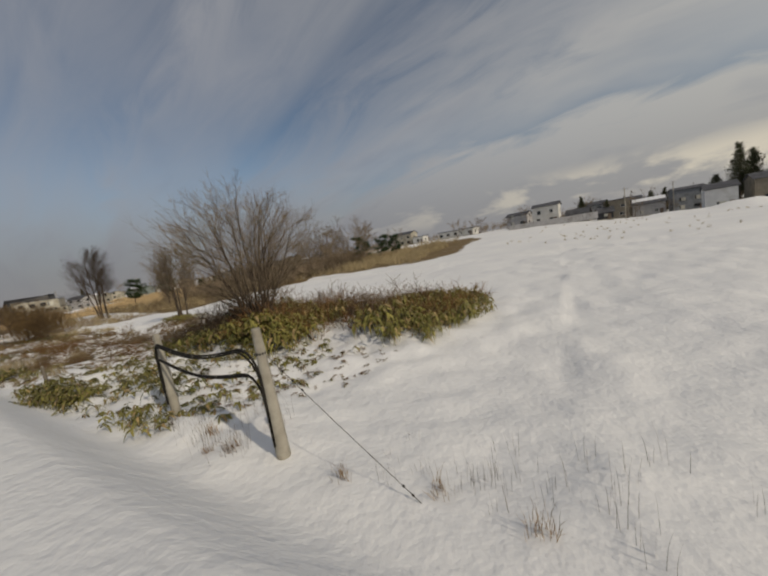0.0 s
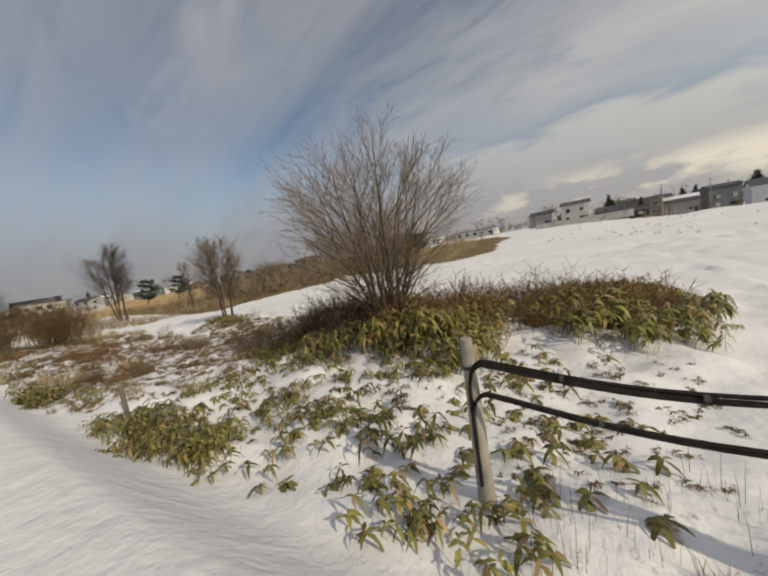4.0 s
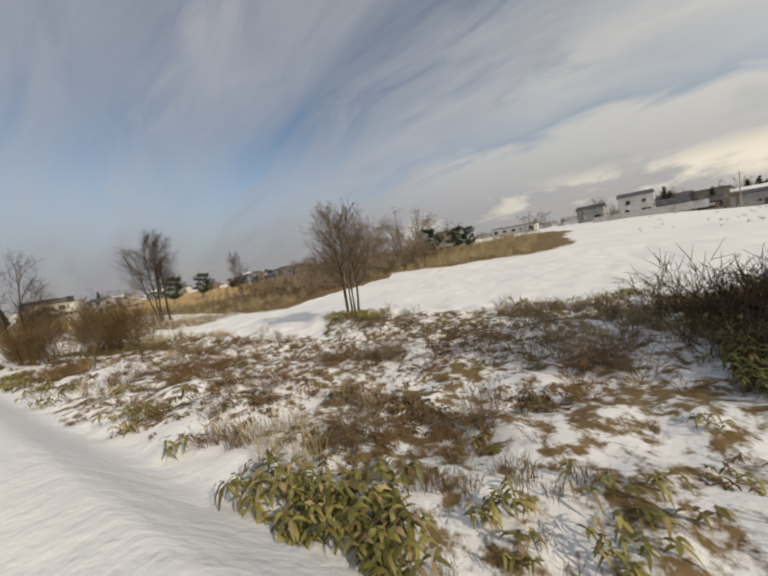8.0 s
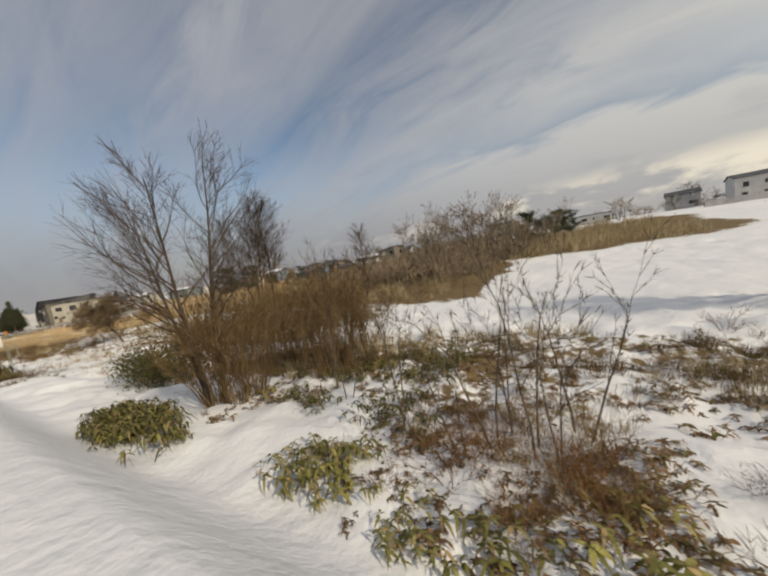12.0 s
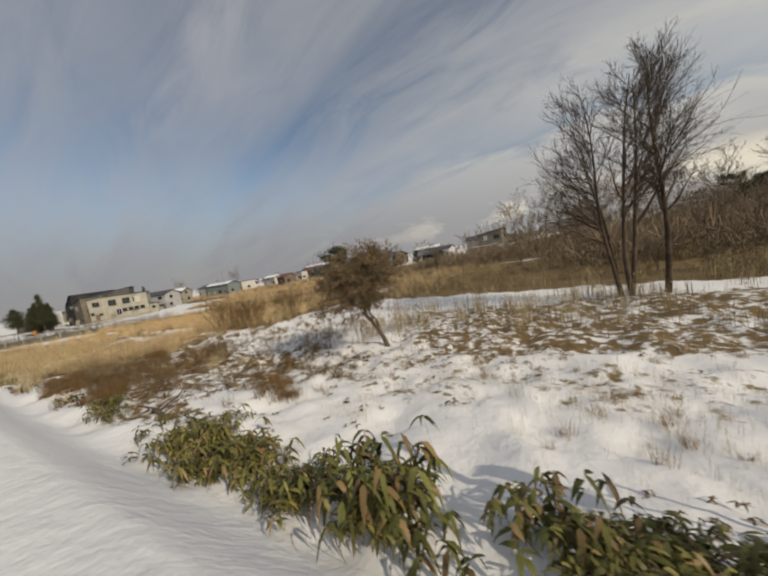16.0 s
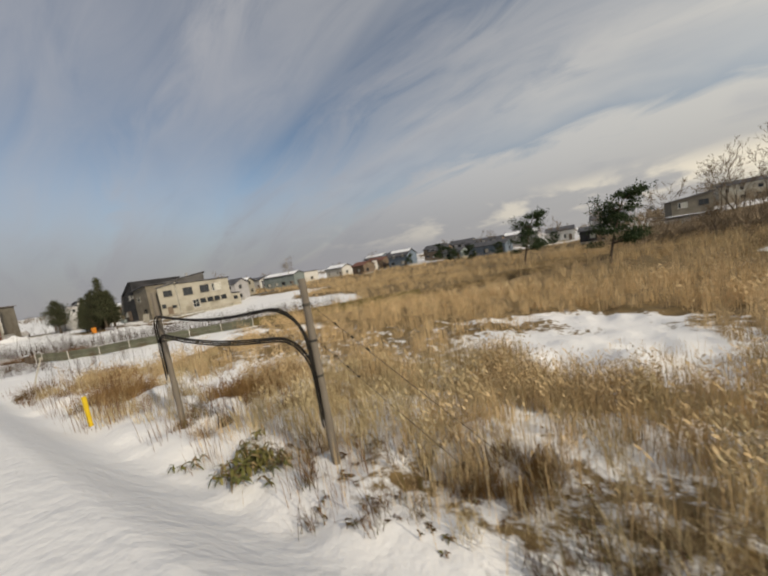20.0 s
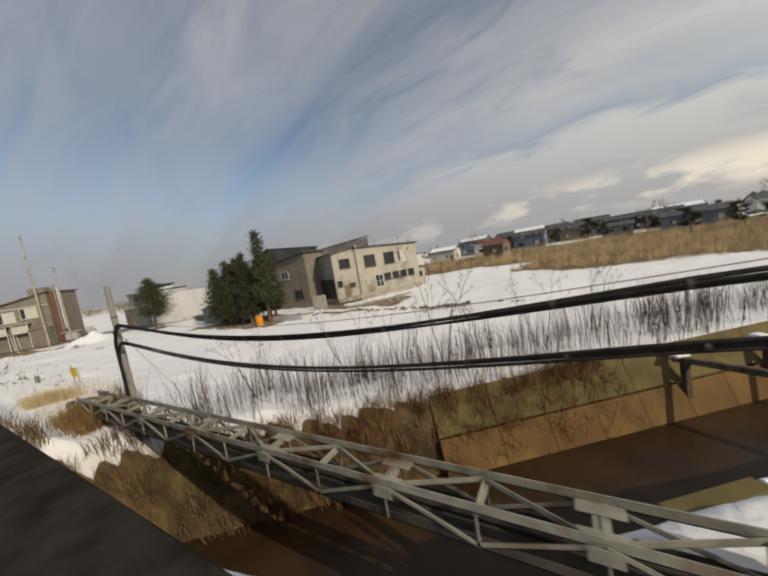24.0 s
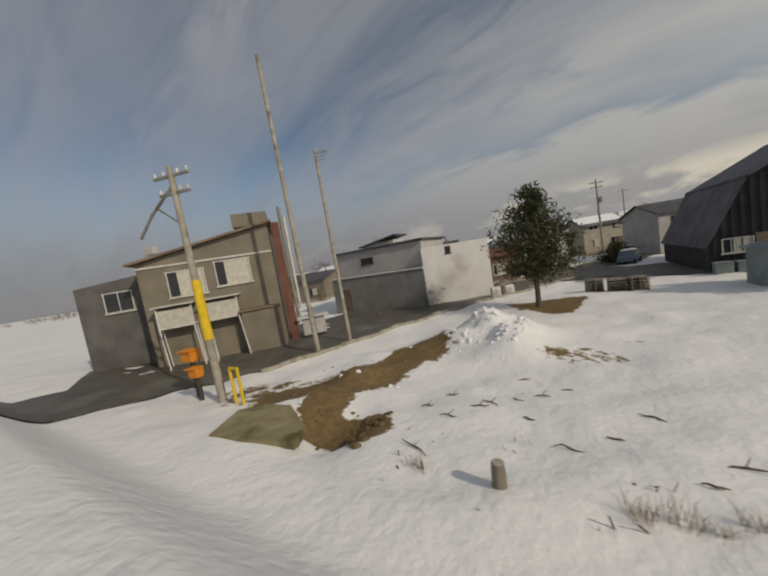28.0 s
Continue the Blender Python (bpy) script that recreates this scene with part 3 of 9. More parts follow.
# ---- what covers the land: 0 clean snow, 1 litter and dead grass ----
def cover_at(x, y):
    x, y = np.asarray(x, float), np.asarray(y, float)
    c = np.zeros(np.broadcast(x, y).shape)
    wob = 1.2 * ripple(x, y, 4.0) + 0.5 * ripple(x, y, 1.6)

    def put(amount, x0, x1, y0, y1, soft=1.5):
        nonlocal c
        wav = wob + (3.5 * ripple(x + 5, y, 11.0) + 1.5 * ripple(x, y + 9, 5.0) if soft >= 2 else 0.0)
        w = ease(x + wav, x0 - soft, x0 + soft) * ease(-x + wav, -x1 - soft, -x1 + soft) * ease(y + wav, y0 - soft, y0 + soft) * ease(-y + wav, -y1 - soft, -y1 + soft)
        c = np.maximum(c, amount * w)

    put(0.66, -21, -11.2, 9.6, 22)      # thicket
    put(0.64, -11.5, -4.6, 12.4, 22)
    put(0.40, -22, -6.5, 3, 9)
    put(0.51, -60, -18, 4.0, 16)     # scrub
    put(0.50, -62, -21, 2.8, 6)
    put(0.52, -40, -22, 12, 20)
    put(0.62, -68, -50, 8, 14)
    put(0.85, -112, -58, 27, 62, 3)  # brown woods
    put(0.75, -260, -62, 60, 112, 4)
    put(0.65, -66, -22, 62, 112, 4)
    put(0.55, -100, -64, 13, 27, 2)
    put(0.455, -100, -62, 7, 14)
    put(0.52, -114, -95, 3.2, 13)
    put(0.85, -156, -106, 17, 62, 3)  # reeds
    put(0.60, -150, -111, 7.5, 18)
    put(0.46, -150, -127, 3.2, 9)
    put(0.36, -128, -110, 3.6, 12)
    put(0.52, -133, -92, 2.9, 5.6, 1.0)
    put(0.8, -180, -100, 40, 70, 4)
    snow_pool = np.exp(-((x + 124.5) / 5.0) ** 2 - ((y - 13.2) / 2.6) ** 2) + np.exp(-((x + 101) / 6) ** 2 - ((y - 20) / 5) ** 2) + np.exp(-((x + 138.8) / 3.2) ** 2 - ((y - 7.6) / 3.0) ** 2) + np.exp(-((x + 132.6) / 2.2) ** 2 - ((y - 5.4) / 1.6) ** 2) + 1.2 * np.exp(-((x + 56.0) / 2.2) ** 2 - ((y - 4.6) / 3.2) ** 2) + 0.65 * np.exp(-((x + 47.2) / 2.6) ** 2 - ((y - 6.0) / 3.0) ** 2)
    c = c * (1 - 0.75 * np.clip(snow_pool, 0, 1))
    d, side = to_line(x, y, RIVER)
    c = np.maximum(c, np.where((d < 2.85) & (y < 60) & (y > -10), 1.0, 0.0))
    # bare earth in the gully, dark in place of the bridge's shadow
    c = np.maximum(c, np.where((x < -170.7) & (x > -181) & (y > 2.85) & (y < 4.1), 1.0, 0.0))
    bank, _ = to_line(x, y, [(-239.0, 6.9), (-236.6, 7.6), (-235.2, 9.6), (-234.0, 13.2)])
    c = np.maximum(c, 0.50 * ease(bank + 0.35 * wob, 2.6, 1.0))
    core, _ = to_line(x, y, [(-236.8, 6.9), (-235.0, 9.0), (-234.1, 13.2)])
    c = np.maximum(c, 0.70 * ease(core + 0.4 * wob, 1.75, 0.7))
    hole, _ = to_line(x, y, [(-235.0, 8.0), (-234.6, 6.2), (-234.0, 5.6), (-232.6, 5.9)])
    c = np.maximum(c, 0.75 * ease(hole + 0.25 * wob, 1.0, 0.3))
    put(0.5, -229.4, -216.0, 11.9, 13.1, 0.5)
    put(0.44, -228.5, -212.0, 13.6, 14.6, 0.6)
    put(0.6, -195.4, -193.4, 13.8, 14.4, 0.4)
    put(0.6, -215.5, -200, 19.5, 27, 0.8)
    put(0.7, -231.5, -227.5, 20.5, 23.5, 0.6)
    put(0.6, -203, -190, 27, 33, 0.8)
    put(0.6, -198, -178, 24.9, 25.7, 0.5)
    return c


def steps(edges):
    out = []
    for a, b, n in edges:
        out += list(np.linspace(a, b, n, endpoint=False))
    return np.array(out + [edges[-1][1]])


def far_steps(a, b, n):
    """Steps that widen from a to b."""
    t = np.linspace(0, 1, n + 1)[1:]
    return a + (b - a) * t ** 3.2


gx = np.concatenate([-far_steps(300, 4000, 24)[::-1], steps([(-300, -262, 40), (-262, -160, 230), (-160, -2, 560), (-2, 14, 50), (14, 60, 46)]), far_steps(60, 4000, 26)])
gy = np.concatenate([-far_steps(12, 4000, 22)[::-1], steps([(-12, 1, 13), (1, 12, 50), (12, 22, 36), (22, 60, 52), (60, 150, 45)]), far_steps(150, 4000, 24)])
GX, GY = np.meshgrid(gx, gy)
GZ = ground_z(GX, GY)
nx, ny = len(gx), len(gy)
idx = (np.arange(ny - 1)[:, None] * nx + np.arange(nx - 1)[None, :]).ravel()
quads = np.stack([idx, idx + 1, idx + nx + 1, idx + nx], -1)

ground_mat = bpy.data.materials.new("snow_over_dead_grass")
ground_mat.use_nodes = True
nodes, links = ground_mat.node_tree.nodes, ground_mat.node_tree.links
bsdf = nodes["Principled BSDF"]
attr = nodes.new("ShaderNodeAttribute")
attr.attribute_name = "cover"
place = nodes.new("ShaderNodeTexCoord").outputs["Object"]


def gnoise(scale, detail, rough=0.55):
    n = nodes.new("ShaderNodeTexNoise")
    links.new(place, n.inputs["Vector"])
    n.inputs["Scale"].default_value, n.inputs["Detail"].default_value, n.inputs["Roughness"].default_value = scale, detail, rough
    return n.outputs[0]


def gmath(op, a, b, clamp=False):
    n = nodes.new("ShaderNodeMath")
    n.operation, n.use_clamp = op, clamp
    for i, v in enumerate((a, b)):
        if isinstance(v, (int, float)):
            n.inputs[i].default_value = v
        else:
            links.new(v, n.inputs[i])
    return n.outputs[0]


def gmix(fac, a, b):
    n = nodes.new("ShaderNodeMix")
    n.data_type = "RGBA"
    for sock, v in ((n.inputs[0], fac), (n.inputs[6], a), (n.inputs[7], b)):
        if isinstance(v, tuple):
            sock.default_value = (*v, 1)
        else:
            links.new(v, sock)
    return n.outputs[2]


def gramp(v, lo, hi):
    n = nodes.new("ShaderNodeMapRange")
    links.new(v, n.inputs["Value"])
    n.inputs["From Min"].default_value, n.inputs["From Max"].default_value = lo, hi
    return n.outputs[0]


patchy = gmath("ADD", gmath("MULTIPLY", gnoise(2.3, 8, 0.66), 0.75), gmath("MULTIPLY", gnoise(0.45, 4), 0.25))
bare = gramp(gmath("ADD", patchy, gmath("SUBTRACT", attr.outputs["Fac"], 1.0)), -0.02, 0.06)
tone = gnoise(0.22, 3)
soil = gmix(gramp(gnoise(5.0, 6, 0.7), 0.35, 0.65), gmix(tone, (0.10, 0.065, 0.035), (0.17, 0.12, 0.055)), gmix(tone, (0.25, 0.165, 0.08), (0.20, 0.15, 0.07)))
snow_tone = gmix(gramp(gnoise(0.12, 4), 0.3, 0.7), (0.74, 0.745, 0.76), (0.83, 0.83, 0.825))
# dark earth: wet silt in the river bed, painted shade in the gully
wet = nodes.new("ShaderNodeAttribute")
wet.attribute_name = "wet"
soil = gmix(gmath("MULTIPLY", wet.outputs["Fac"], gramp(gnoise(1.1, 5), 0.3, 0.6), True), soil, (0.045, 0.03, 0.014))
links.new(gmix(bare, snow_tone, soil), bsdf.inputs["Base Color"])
bsdf.inputs["Roughness"].default_value = 0.8
bsdf.inputs["Specular IOR Level"].default_value = 0.2
relief = gmath("ADD", gmath("MULTIPLY", gnoise(2.0, 3), 0.74), gmath("MULTIPLY", gnoise(6.0, 3), 0.26))
bp = nodes.new("ShaderNodeBump")
bp.inputs["Strength"].default_value, bp.inputs["Distance"].default_value = 0.55, 0.15
links.new(relief, bp.inputs["Height"])
links.new(bp.outputs[0], bsdf.inputs["Normal"])

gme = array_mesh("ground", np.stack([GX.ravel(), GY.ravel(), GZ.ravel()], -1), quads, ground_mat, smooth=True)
layer = gme.attributes.new("cover", "FLOAT", "POINT")
layer.data.foreach_set("value", cover_at(GX, GY).ravel().astype(np.float32))
wet_and_shade = gme.attributes.new("wet", "FLOAT", "POINT")  # silt and wet earth in the river bed, and the gully's shade as colour
wet_and_shade.data.foreach_set("value", np.maximum(ease(to_line(GX, GY, RIVER)[0], 3.4, 2.4) * (GY < 60) * (GY > -10), (GX < -170.7) * (GX > -181) * (GY > 2.75) * (GY < 4.2)).ravel().astype(np.float32))
ground = tagged(new("ground", gme), "snow-covered fields with patches of dead grass and soil", "ground", kind="structure")


def on(x, y):
    """A point on the ground."""
    return (x, y, float(ground_z(x, y)))


# ---- plants: shapes ----
def leaf_blades(rng, n, spread, height, length, width, droop):
    """Drooping lance leaves on stalks: a clump of bamboo grass."""
    vs, fs = [], []

    def quad_strip(points, widths, side):
        k = len(vs)
        for p, w in zip(points, widths):
            vs.append(p - side * w)
            vs.append(p + side * w)
        for i in range(len(points) - 1):
            a = k + 2 * i
            fs.append((a, a + 1, a + 3))
            fs.append((a, a + 3, a + 2))

    for _ in range(n):
        root = np.array([rng.normal(0, spread), rng.normal(0, spread), 0.0])
        h = height * rng.uniform(0.5, 1.1)
        tip = root + np.array([rng.normal(0, 0.14), rng.normal(0, 0.14), h])
        quad_strip([root, tip], [0.006, 0.004], np.array([1.0, 0, 0]))
        turn0, many = rng.uniform(0, 2 * math.pi), rng.integers(4, 8)
        for j in range(many):  # a whorl of broad drooping leaves at the stem's end
            a = turn0 + 2 * math.pi * j / many + rng.normal(0, 0.35)
            out = np.array([math.cos(a), math.sin(a), 0.0])
            side = np.array([-out[1], out[0], rng.normal(0, 0.25)])
            L, w = length * rng.uniform(0.65, 1.2), width * rng.uniform(0.75, 1.25)
            base = root + (tip - root) * (1.0 - 0.35 * rng.random() ** 2)
            rise = rng.uniform(-0.15, 0.5)
            fall = droop * rng.uniform(0.5, 1.3)
            at = lambda f: base + out * L * f * (1 - 0.12 * f) + np.array([0, 0, L * (rise * f - fall * f * f)])
            quad_strip([base, at(0.28), at(0.62), at(1.0)], [0.005, w, w * 0.8, 0.003], side)
    return np.array(vs, dtype=np.float32), np.array(fs, dtype=np.int64)


def grass_blades(rng, n, spread, height, lean, width, plume=0.0):
    """Thin dead blades or reeds that lean apart; plumes at the top of reeds."""
    vs, fs = [], []
    for _ in range(n):
        r = np.array([rng.normal(0, spread), rng.normal(0, spread), 0.0])
        a = rng.uniform(0, 2 * math.pi)
        h = height * rng.uniform(0.5, 1.1)
        out = np.array([math.cos(a), math.sin(a), 0.0]) * h * lean * rng.uniform(0.2, 1.3)
        b = rng.uniform(0, math.pi)
        side = np.array([math.cos(b), math.sin(b), 0.0])
        k = len(vs)
        mid, top = r + out * 0.35 + np.array([0, 0, h * 0.6]), r + out + np.array([0, 0, h])
        vs.extend([r - side * width, r + side * width, mid - side * width * 0.8, mid + side * width * 0.8, top])
        fs.extend([(k, k + 1, k + 3), (k, k + 3, k + 2), (k + 2, k + 3, k + 4)])
        if plume and rng.random() < 0.7:
            k = len(vs)
            d = out / max(np.linalg.norm(out), 1e-4) * plume * 0.5
            vs.extend([top, top + d + side * 0.025 + np.array([0, 0, plume * 0.5]), top + d * 1.6 + np.array([0, 0, plume * 0.75]), top + d - side * 0.025 + np.array([0, 0, plume * 0.4])])
            fs.extend([(k, k + 1, k + 2), (k, k + 2, k + 3)])
    return np.array(vs, dtype=np.float32), np.array(fs, dtype=np.int64)


def stick(vs, fs, p, q, r0, r1, sides=3):
    """A tapered twig as a slim tube."""
    k = len(vs)
    d = q - p
    n = np.linalg.norm(d)
    if n < 1e-6:
        return
    d = d / n
    a = np.cross(d, (0.0, 0.0, 1.0) if abs(d[2]) < 0.9 else (1.0, 0.0, 0.0))
    a /= np.linalg.norm(a)
    b = np.cross(d, a)
    for c, r in ((p, r0), (q, r1)):
        for i in range(sides):
            w = 2 * math.pi * i / sides
            vs.append(c + (a * math.cos(w) + b * math.sin(w)) * r)
    for i in range(sides):
        j = (i + 1) % sides
        fs.append((k + i, k + j, k + sides + j))
        fs.append((k + i, k + sides + j, k + sides + i))


def grow(rng, wood, twigs, p, d, length, radius, level, bend, forks, up, shrink, low_twig, thin=0.007, wide=(0.3, 0.75)):
    """A branch in bent pieces with side shoots; thick wood and fine twigs go into separate lists."""
    n = 4 if level >= 3 else 3 if level == 2 else 2 if level == 1 else 1
    out = twigs if level <= low_twig else wood
    seg = length / n
    shoots = []
    for i in range(n):
        d = d + rng.normal(0, bend, 3) + np.array([0, 0, up])
        d /= np.linalg.norm(d)
        q = p + d * seg
        r0, r1 = radius * (1 - 0.62 * i / n), radius * (1 - 0.62 * (i + 1) / n)
        stick(*out, p, q, r0, r1, 6 if level >= 4 else 4 if level == 3 else 3)
        p = q
        if level > 0 and (i > 0 or level < 3):
            shoots.append((p, d, r1))
    if level == 0:
        return
    shoots += [shoots[-1]] * max(0, forks - len(shoots))
    for k, (q, dd, r) in enumerate(shoots):
        for _ in range(1 + (k == len(shoots) - 1) + (forks > 3 and rng.random() < 0.5)):
            side = rng.normal(0, 1, 3)
            side -= dd * side.dot(dd)
            side /= np.linalg.norm(side) + 1e-9
            ang = rng.uniform(*wide)
            nd = dd * math.cos(ang) + side * math.sin(ang)
            grow(rng, wood, twigs, q, nd, length * shrink * rng.uniform(0.75, 1.15), max(r * rng.uniform(0.5, 0.75), thin), level - 1, bend, forks, up, shrink, low_twig, thin, wide)


def tree_arrays(seed, height, stems, spread, levels, radius, bend=0.11, forks=3, up=0.06, shrink=0.62, low_twig=1, base_out=0.25, thin=0.007, wide=(0.3, 0.75), trunk=0.53):
    rng = np.random.default_rng(seed)
    wood, twigs = ([], []), ([], [])
    for s in range(stems):
        a = 2 * math.pi * (s + rng.uniform(0, 0.6)) / stems
        lean = spread * rng.uniform(0.4, 1.1) if stems > 1 else spread * 0.2
        d = np.array([math.cos(a) * lean, math.sin(a) * lean, 1.0])
        p = np.array([math.cos(a), math.sin(a), 0.0]) * base_out * (stems > 1) - np.array([0, 0, 0.15])
        grow(rng, wood, twigs, p, d / np.linalg.norm(d), height * trunk * rng.uniform(0.85, 1.15), radius * rng.uniform(0.7, 1.1), levels, bend, forks, up, shrink, low_twig, thin, wide)
    return [(np.array(v, dtype=np.float32), np.array(f, dtype=np.int64)) if v else None for v, f in (wood, twigs)]


def crown_tree(seed, height, reach, stems, clear, radius, thin=0.006, base_out=0.3, full=1.0, lean=0.72):
    """Leaders that rise to a rounded crown; side branches above the clear trunk carry twigs that fork again."""
    rng = np.random.default_rng(seed)
    wood, twigs = ([], []), ([], [])

    def run(out, p, d, length, r0, r1, n, bend, up, sides):
        pts = [p]
        for i in range(n):
            d = d + rng.normal(0, bend, 3) + np.array([0, 0, up])
            d = d / np.linalg.norm(d)
            q = pts[-1] + d * length / n
            stick(*out, pts[-1], q, r0 + (r1 - r0) * i / n, r0 + (r1 - r0) * (i + 1) / n, sides)
            pts.append(q)
        return pts

    def aside(d, lo, hi, out=None):
        side = rng.normal(0, 1, 3) if out is None else out + rng.normal(0, 0.75, 3)
        side = side - d * side.dot(d)
        side /= np.linalg.norm(side) + 1e-9
        w = rng.uniform(lo, hi)
        return d * math.cos(w) + side * math.sin(w)

    for s in range(stems):
        a = 2 * math.pi * (s + rng.uniform(0.2, 0.8)) / stems
        q = 0.06 if stems == 1 else ((s * 0.618 + 0.3) % 1.0) * 0.75 + 0.25
        out = np.array([math.cos(a), math.sin(a), 0.0])
        tip = out * reach * lean * q + np.array([0, 0, height * (1.0 - 0.26 * q * q) * rng.uniform(0.93, 1.03)])
        base = out * base_out * (stems > 1) - np.array([0, 0, 0.2])
        n = 16
        sway = rng.normal(0, 0.012 * height, (3, 2))
        line = []
        for i in range(n + 1):
            f = i / n
            w = np.array([sum(sway[k, j] * math.sin((k + 1) * math.pi * f) / (k + 1) for k in range(3)) for j in range(2)] + [0.0])
            line.append(base + (tip - base) * np.array([f ** 1.15, f ** 1.15, f]) + w)
        rad = [radius * (1 - 0.93 * (i / n) ** 0.85) * (1 - 0.25 * q) + thin for i in range(n + 1)]
        for i in range(n):
            stick(*wood, line[i], line[i + 1], rad[i], rad[i + 1], 7)
        count = int(15 * full)
        for k in range(count):
            f = clear + (0.985 - clear) * (k + rng.uniform(0, 0.8)) / count
            i = min(int(f * n), n - 1)
            p = line[i] + (line[i + 1] - line[i]) * (f * n - i)
            d = line[i + 1] - line[i]
            d = d / np.linalg.norm(d)
            away = p * np.array([1, 1, 0])
            away = away / (np.linalg.norm(away) + 1e-6) * (0.9 if stems > 1 else 0.0)
            L = (0.10 * height + 0.34 * reach * (1 - f) ** 0.5 + 0.25 * reach * (1 - abs(2 * f - 1.1))) * rng.uniform(0.65, 1.15)
            bough = run(wood, p, aside(d, 0.55, 0.95, away), L, rad[i] * 0.45 + thin * 0.6, thin, 5, 0.09, 0.07, 4)
            for j in range(int(9 * full)):
                g = 0.22 + 0.78 * (j + rng.uniform(0, 1)) / (9 * full)
                m = min(int(g * 5), 4)
                o = bough[m] + (bough[m + 1] - bough[m]) * min(g * 5 - m, 1.0)
                e = bough[m + 1] - bough[m]
                spray = run(twigs, o, aside(e / np.linalg.norm(e), 0.35, 0.85), L * rng.uniform(0.28, 0.5), thin, thin * 0.6, 3, 0.1, 0.06, 3)
                for o2, e2 in ((spray[1], spray[2] - spray[1]), (spray[2], spray[3] - spray[2]), (spray[2], spray[3] - spray[2])):
                    run(twigs, o2, aside(e2 / np.linalg.norm(e2), 0.3, 0.8), L * rng.uniform(0.14, 0.26), thin * 0.7, thin * 0.4, 2, 0.1, 0.05, 3)
    return [(np.array(v, dtype=np.float32), np.array(f, dtype=np.int64)) for v, f in (wood, twigs)]


def bare_tree(name, place, arrays, label, group="", wood_mat=None, twig_mat=None, turn=0.0, size=1.0):
    t = thing(name, place, label, "tree", group, turn=turn)
    t.scale = (size, size, size)
    wood, twigs = arrays
    part("trunk", array_mesh("trunk", *wood, wood_mat or M["bark"], True), None, t)
    part("crown", array_mesh("crown", *twigs, twig_mat or M["twig"]), None, t, "fine bare twigs")
    return t


def again(t, x, y, size, turn, sink=0.05):
    px, py, pz = on(x, y)
    c = copy_thing(t, Matrix.Translation((px, py, pz - sink)) @ Matrix.Rotation(turn, 4, "Z"))
    c.scale = (size, size, size)
    return c


def shrub_array(seed, height, stems, levels=2, radius=0.018, spread=0.9):
    w, t = tree_arrays(seed, height, stems, spread, levels, radius, 0.16, 3, 0.05, 0.66, 9, 0.12)
    return t


def conifer_arrays(seed, height, width, tiers, start=0.08, rounded=False):
    """A trunk, and sprays of needles set in uneven tiers."""
    rng = np.random.default_rng(seed)
    wood, need = ([], []), ([], [])
    top = np.array([rng.normal(0, 0.1), rng.normal(0, 0.1), height])
    stick(*wood, np.array([0, 0, -0.2]), top, height * 0.018 + 0.05, 0.02, 7)
    for k in range(tiers):
        f = start + (1 - start) * (k + rng.uniform(-0.3, 0.3)) / tiers
        z = height * f
        reach = width * (1 - f) ** 0.75 * rng.uniform(0.75, 1.15) + 0.12
        if rounded:
            reach = width * math.sin(math.pi * min(0.97, 0.34 + 0.66 * (f - start) / (1 - start))) ** 0.8 * rng.uniform(0.6, 1.1) + 0.1
        for _ in range(int(5 + 5 * (1 - f))):
            a = rng.uniform(0, 2 * math.pi)
            L = reach * rng.uniform(0.55, 1.1)
            d = np.array([math.cos(a), math.sin(a), rng.uniform(-0.25, 0.25) + 0.35 * f])
            p0 = np.array([0, 0, z]) + top * np.array([f, f, 0])
            stick(*wood, p0, p0 + d * L * 0.8, 0.03, 0.008, 3)
            for _ in range(int(14 + 26 * L)):
                s = rng.uniform(0.25, 1.05)
                c = p0 + d * L * s + rng.normal(0, 0.15 + 0.05 * L, 3)
                size = rng.uniform(0.07, 0.17)
                u = rng.normal(0, 1, 3)
                u /= np.linalg.norm(u)
                v = np.cross(u, rng.normal(0, 1, 3))
                v /= np.linalg.norm(v) + 1e-9
                n = len(need[0])
                need[0].extend([c - u * size, c + v * size * 0.3, c + u * size, c - v * size * 0.3 + np.array([0, 0, -size * 0.3])])
                need[1].extend([(n, n + 1, n + 2), (n, n + 2, n + 3)])
    return [(np.array(v, dtype=np.float32), np.array(f, dtype=np.int64)) for v, f in (wood, need)]


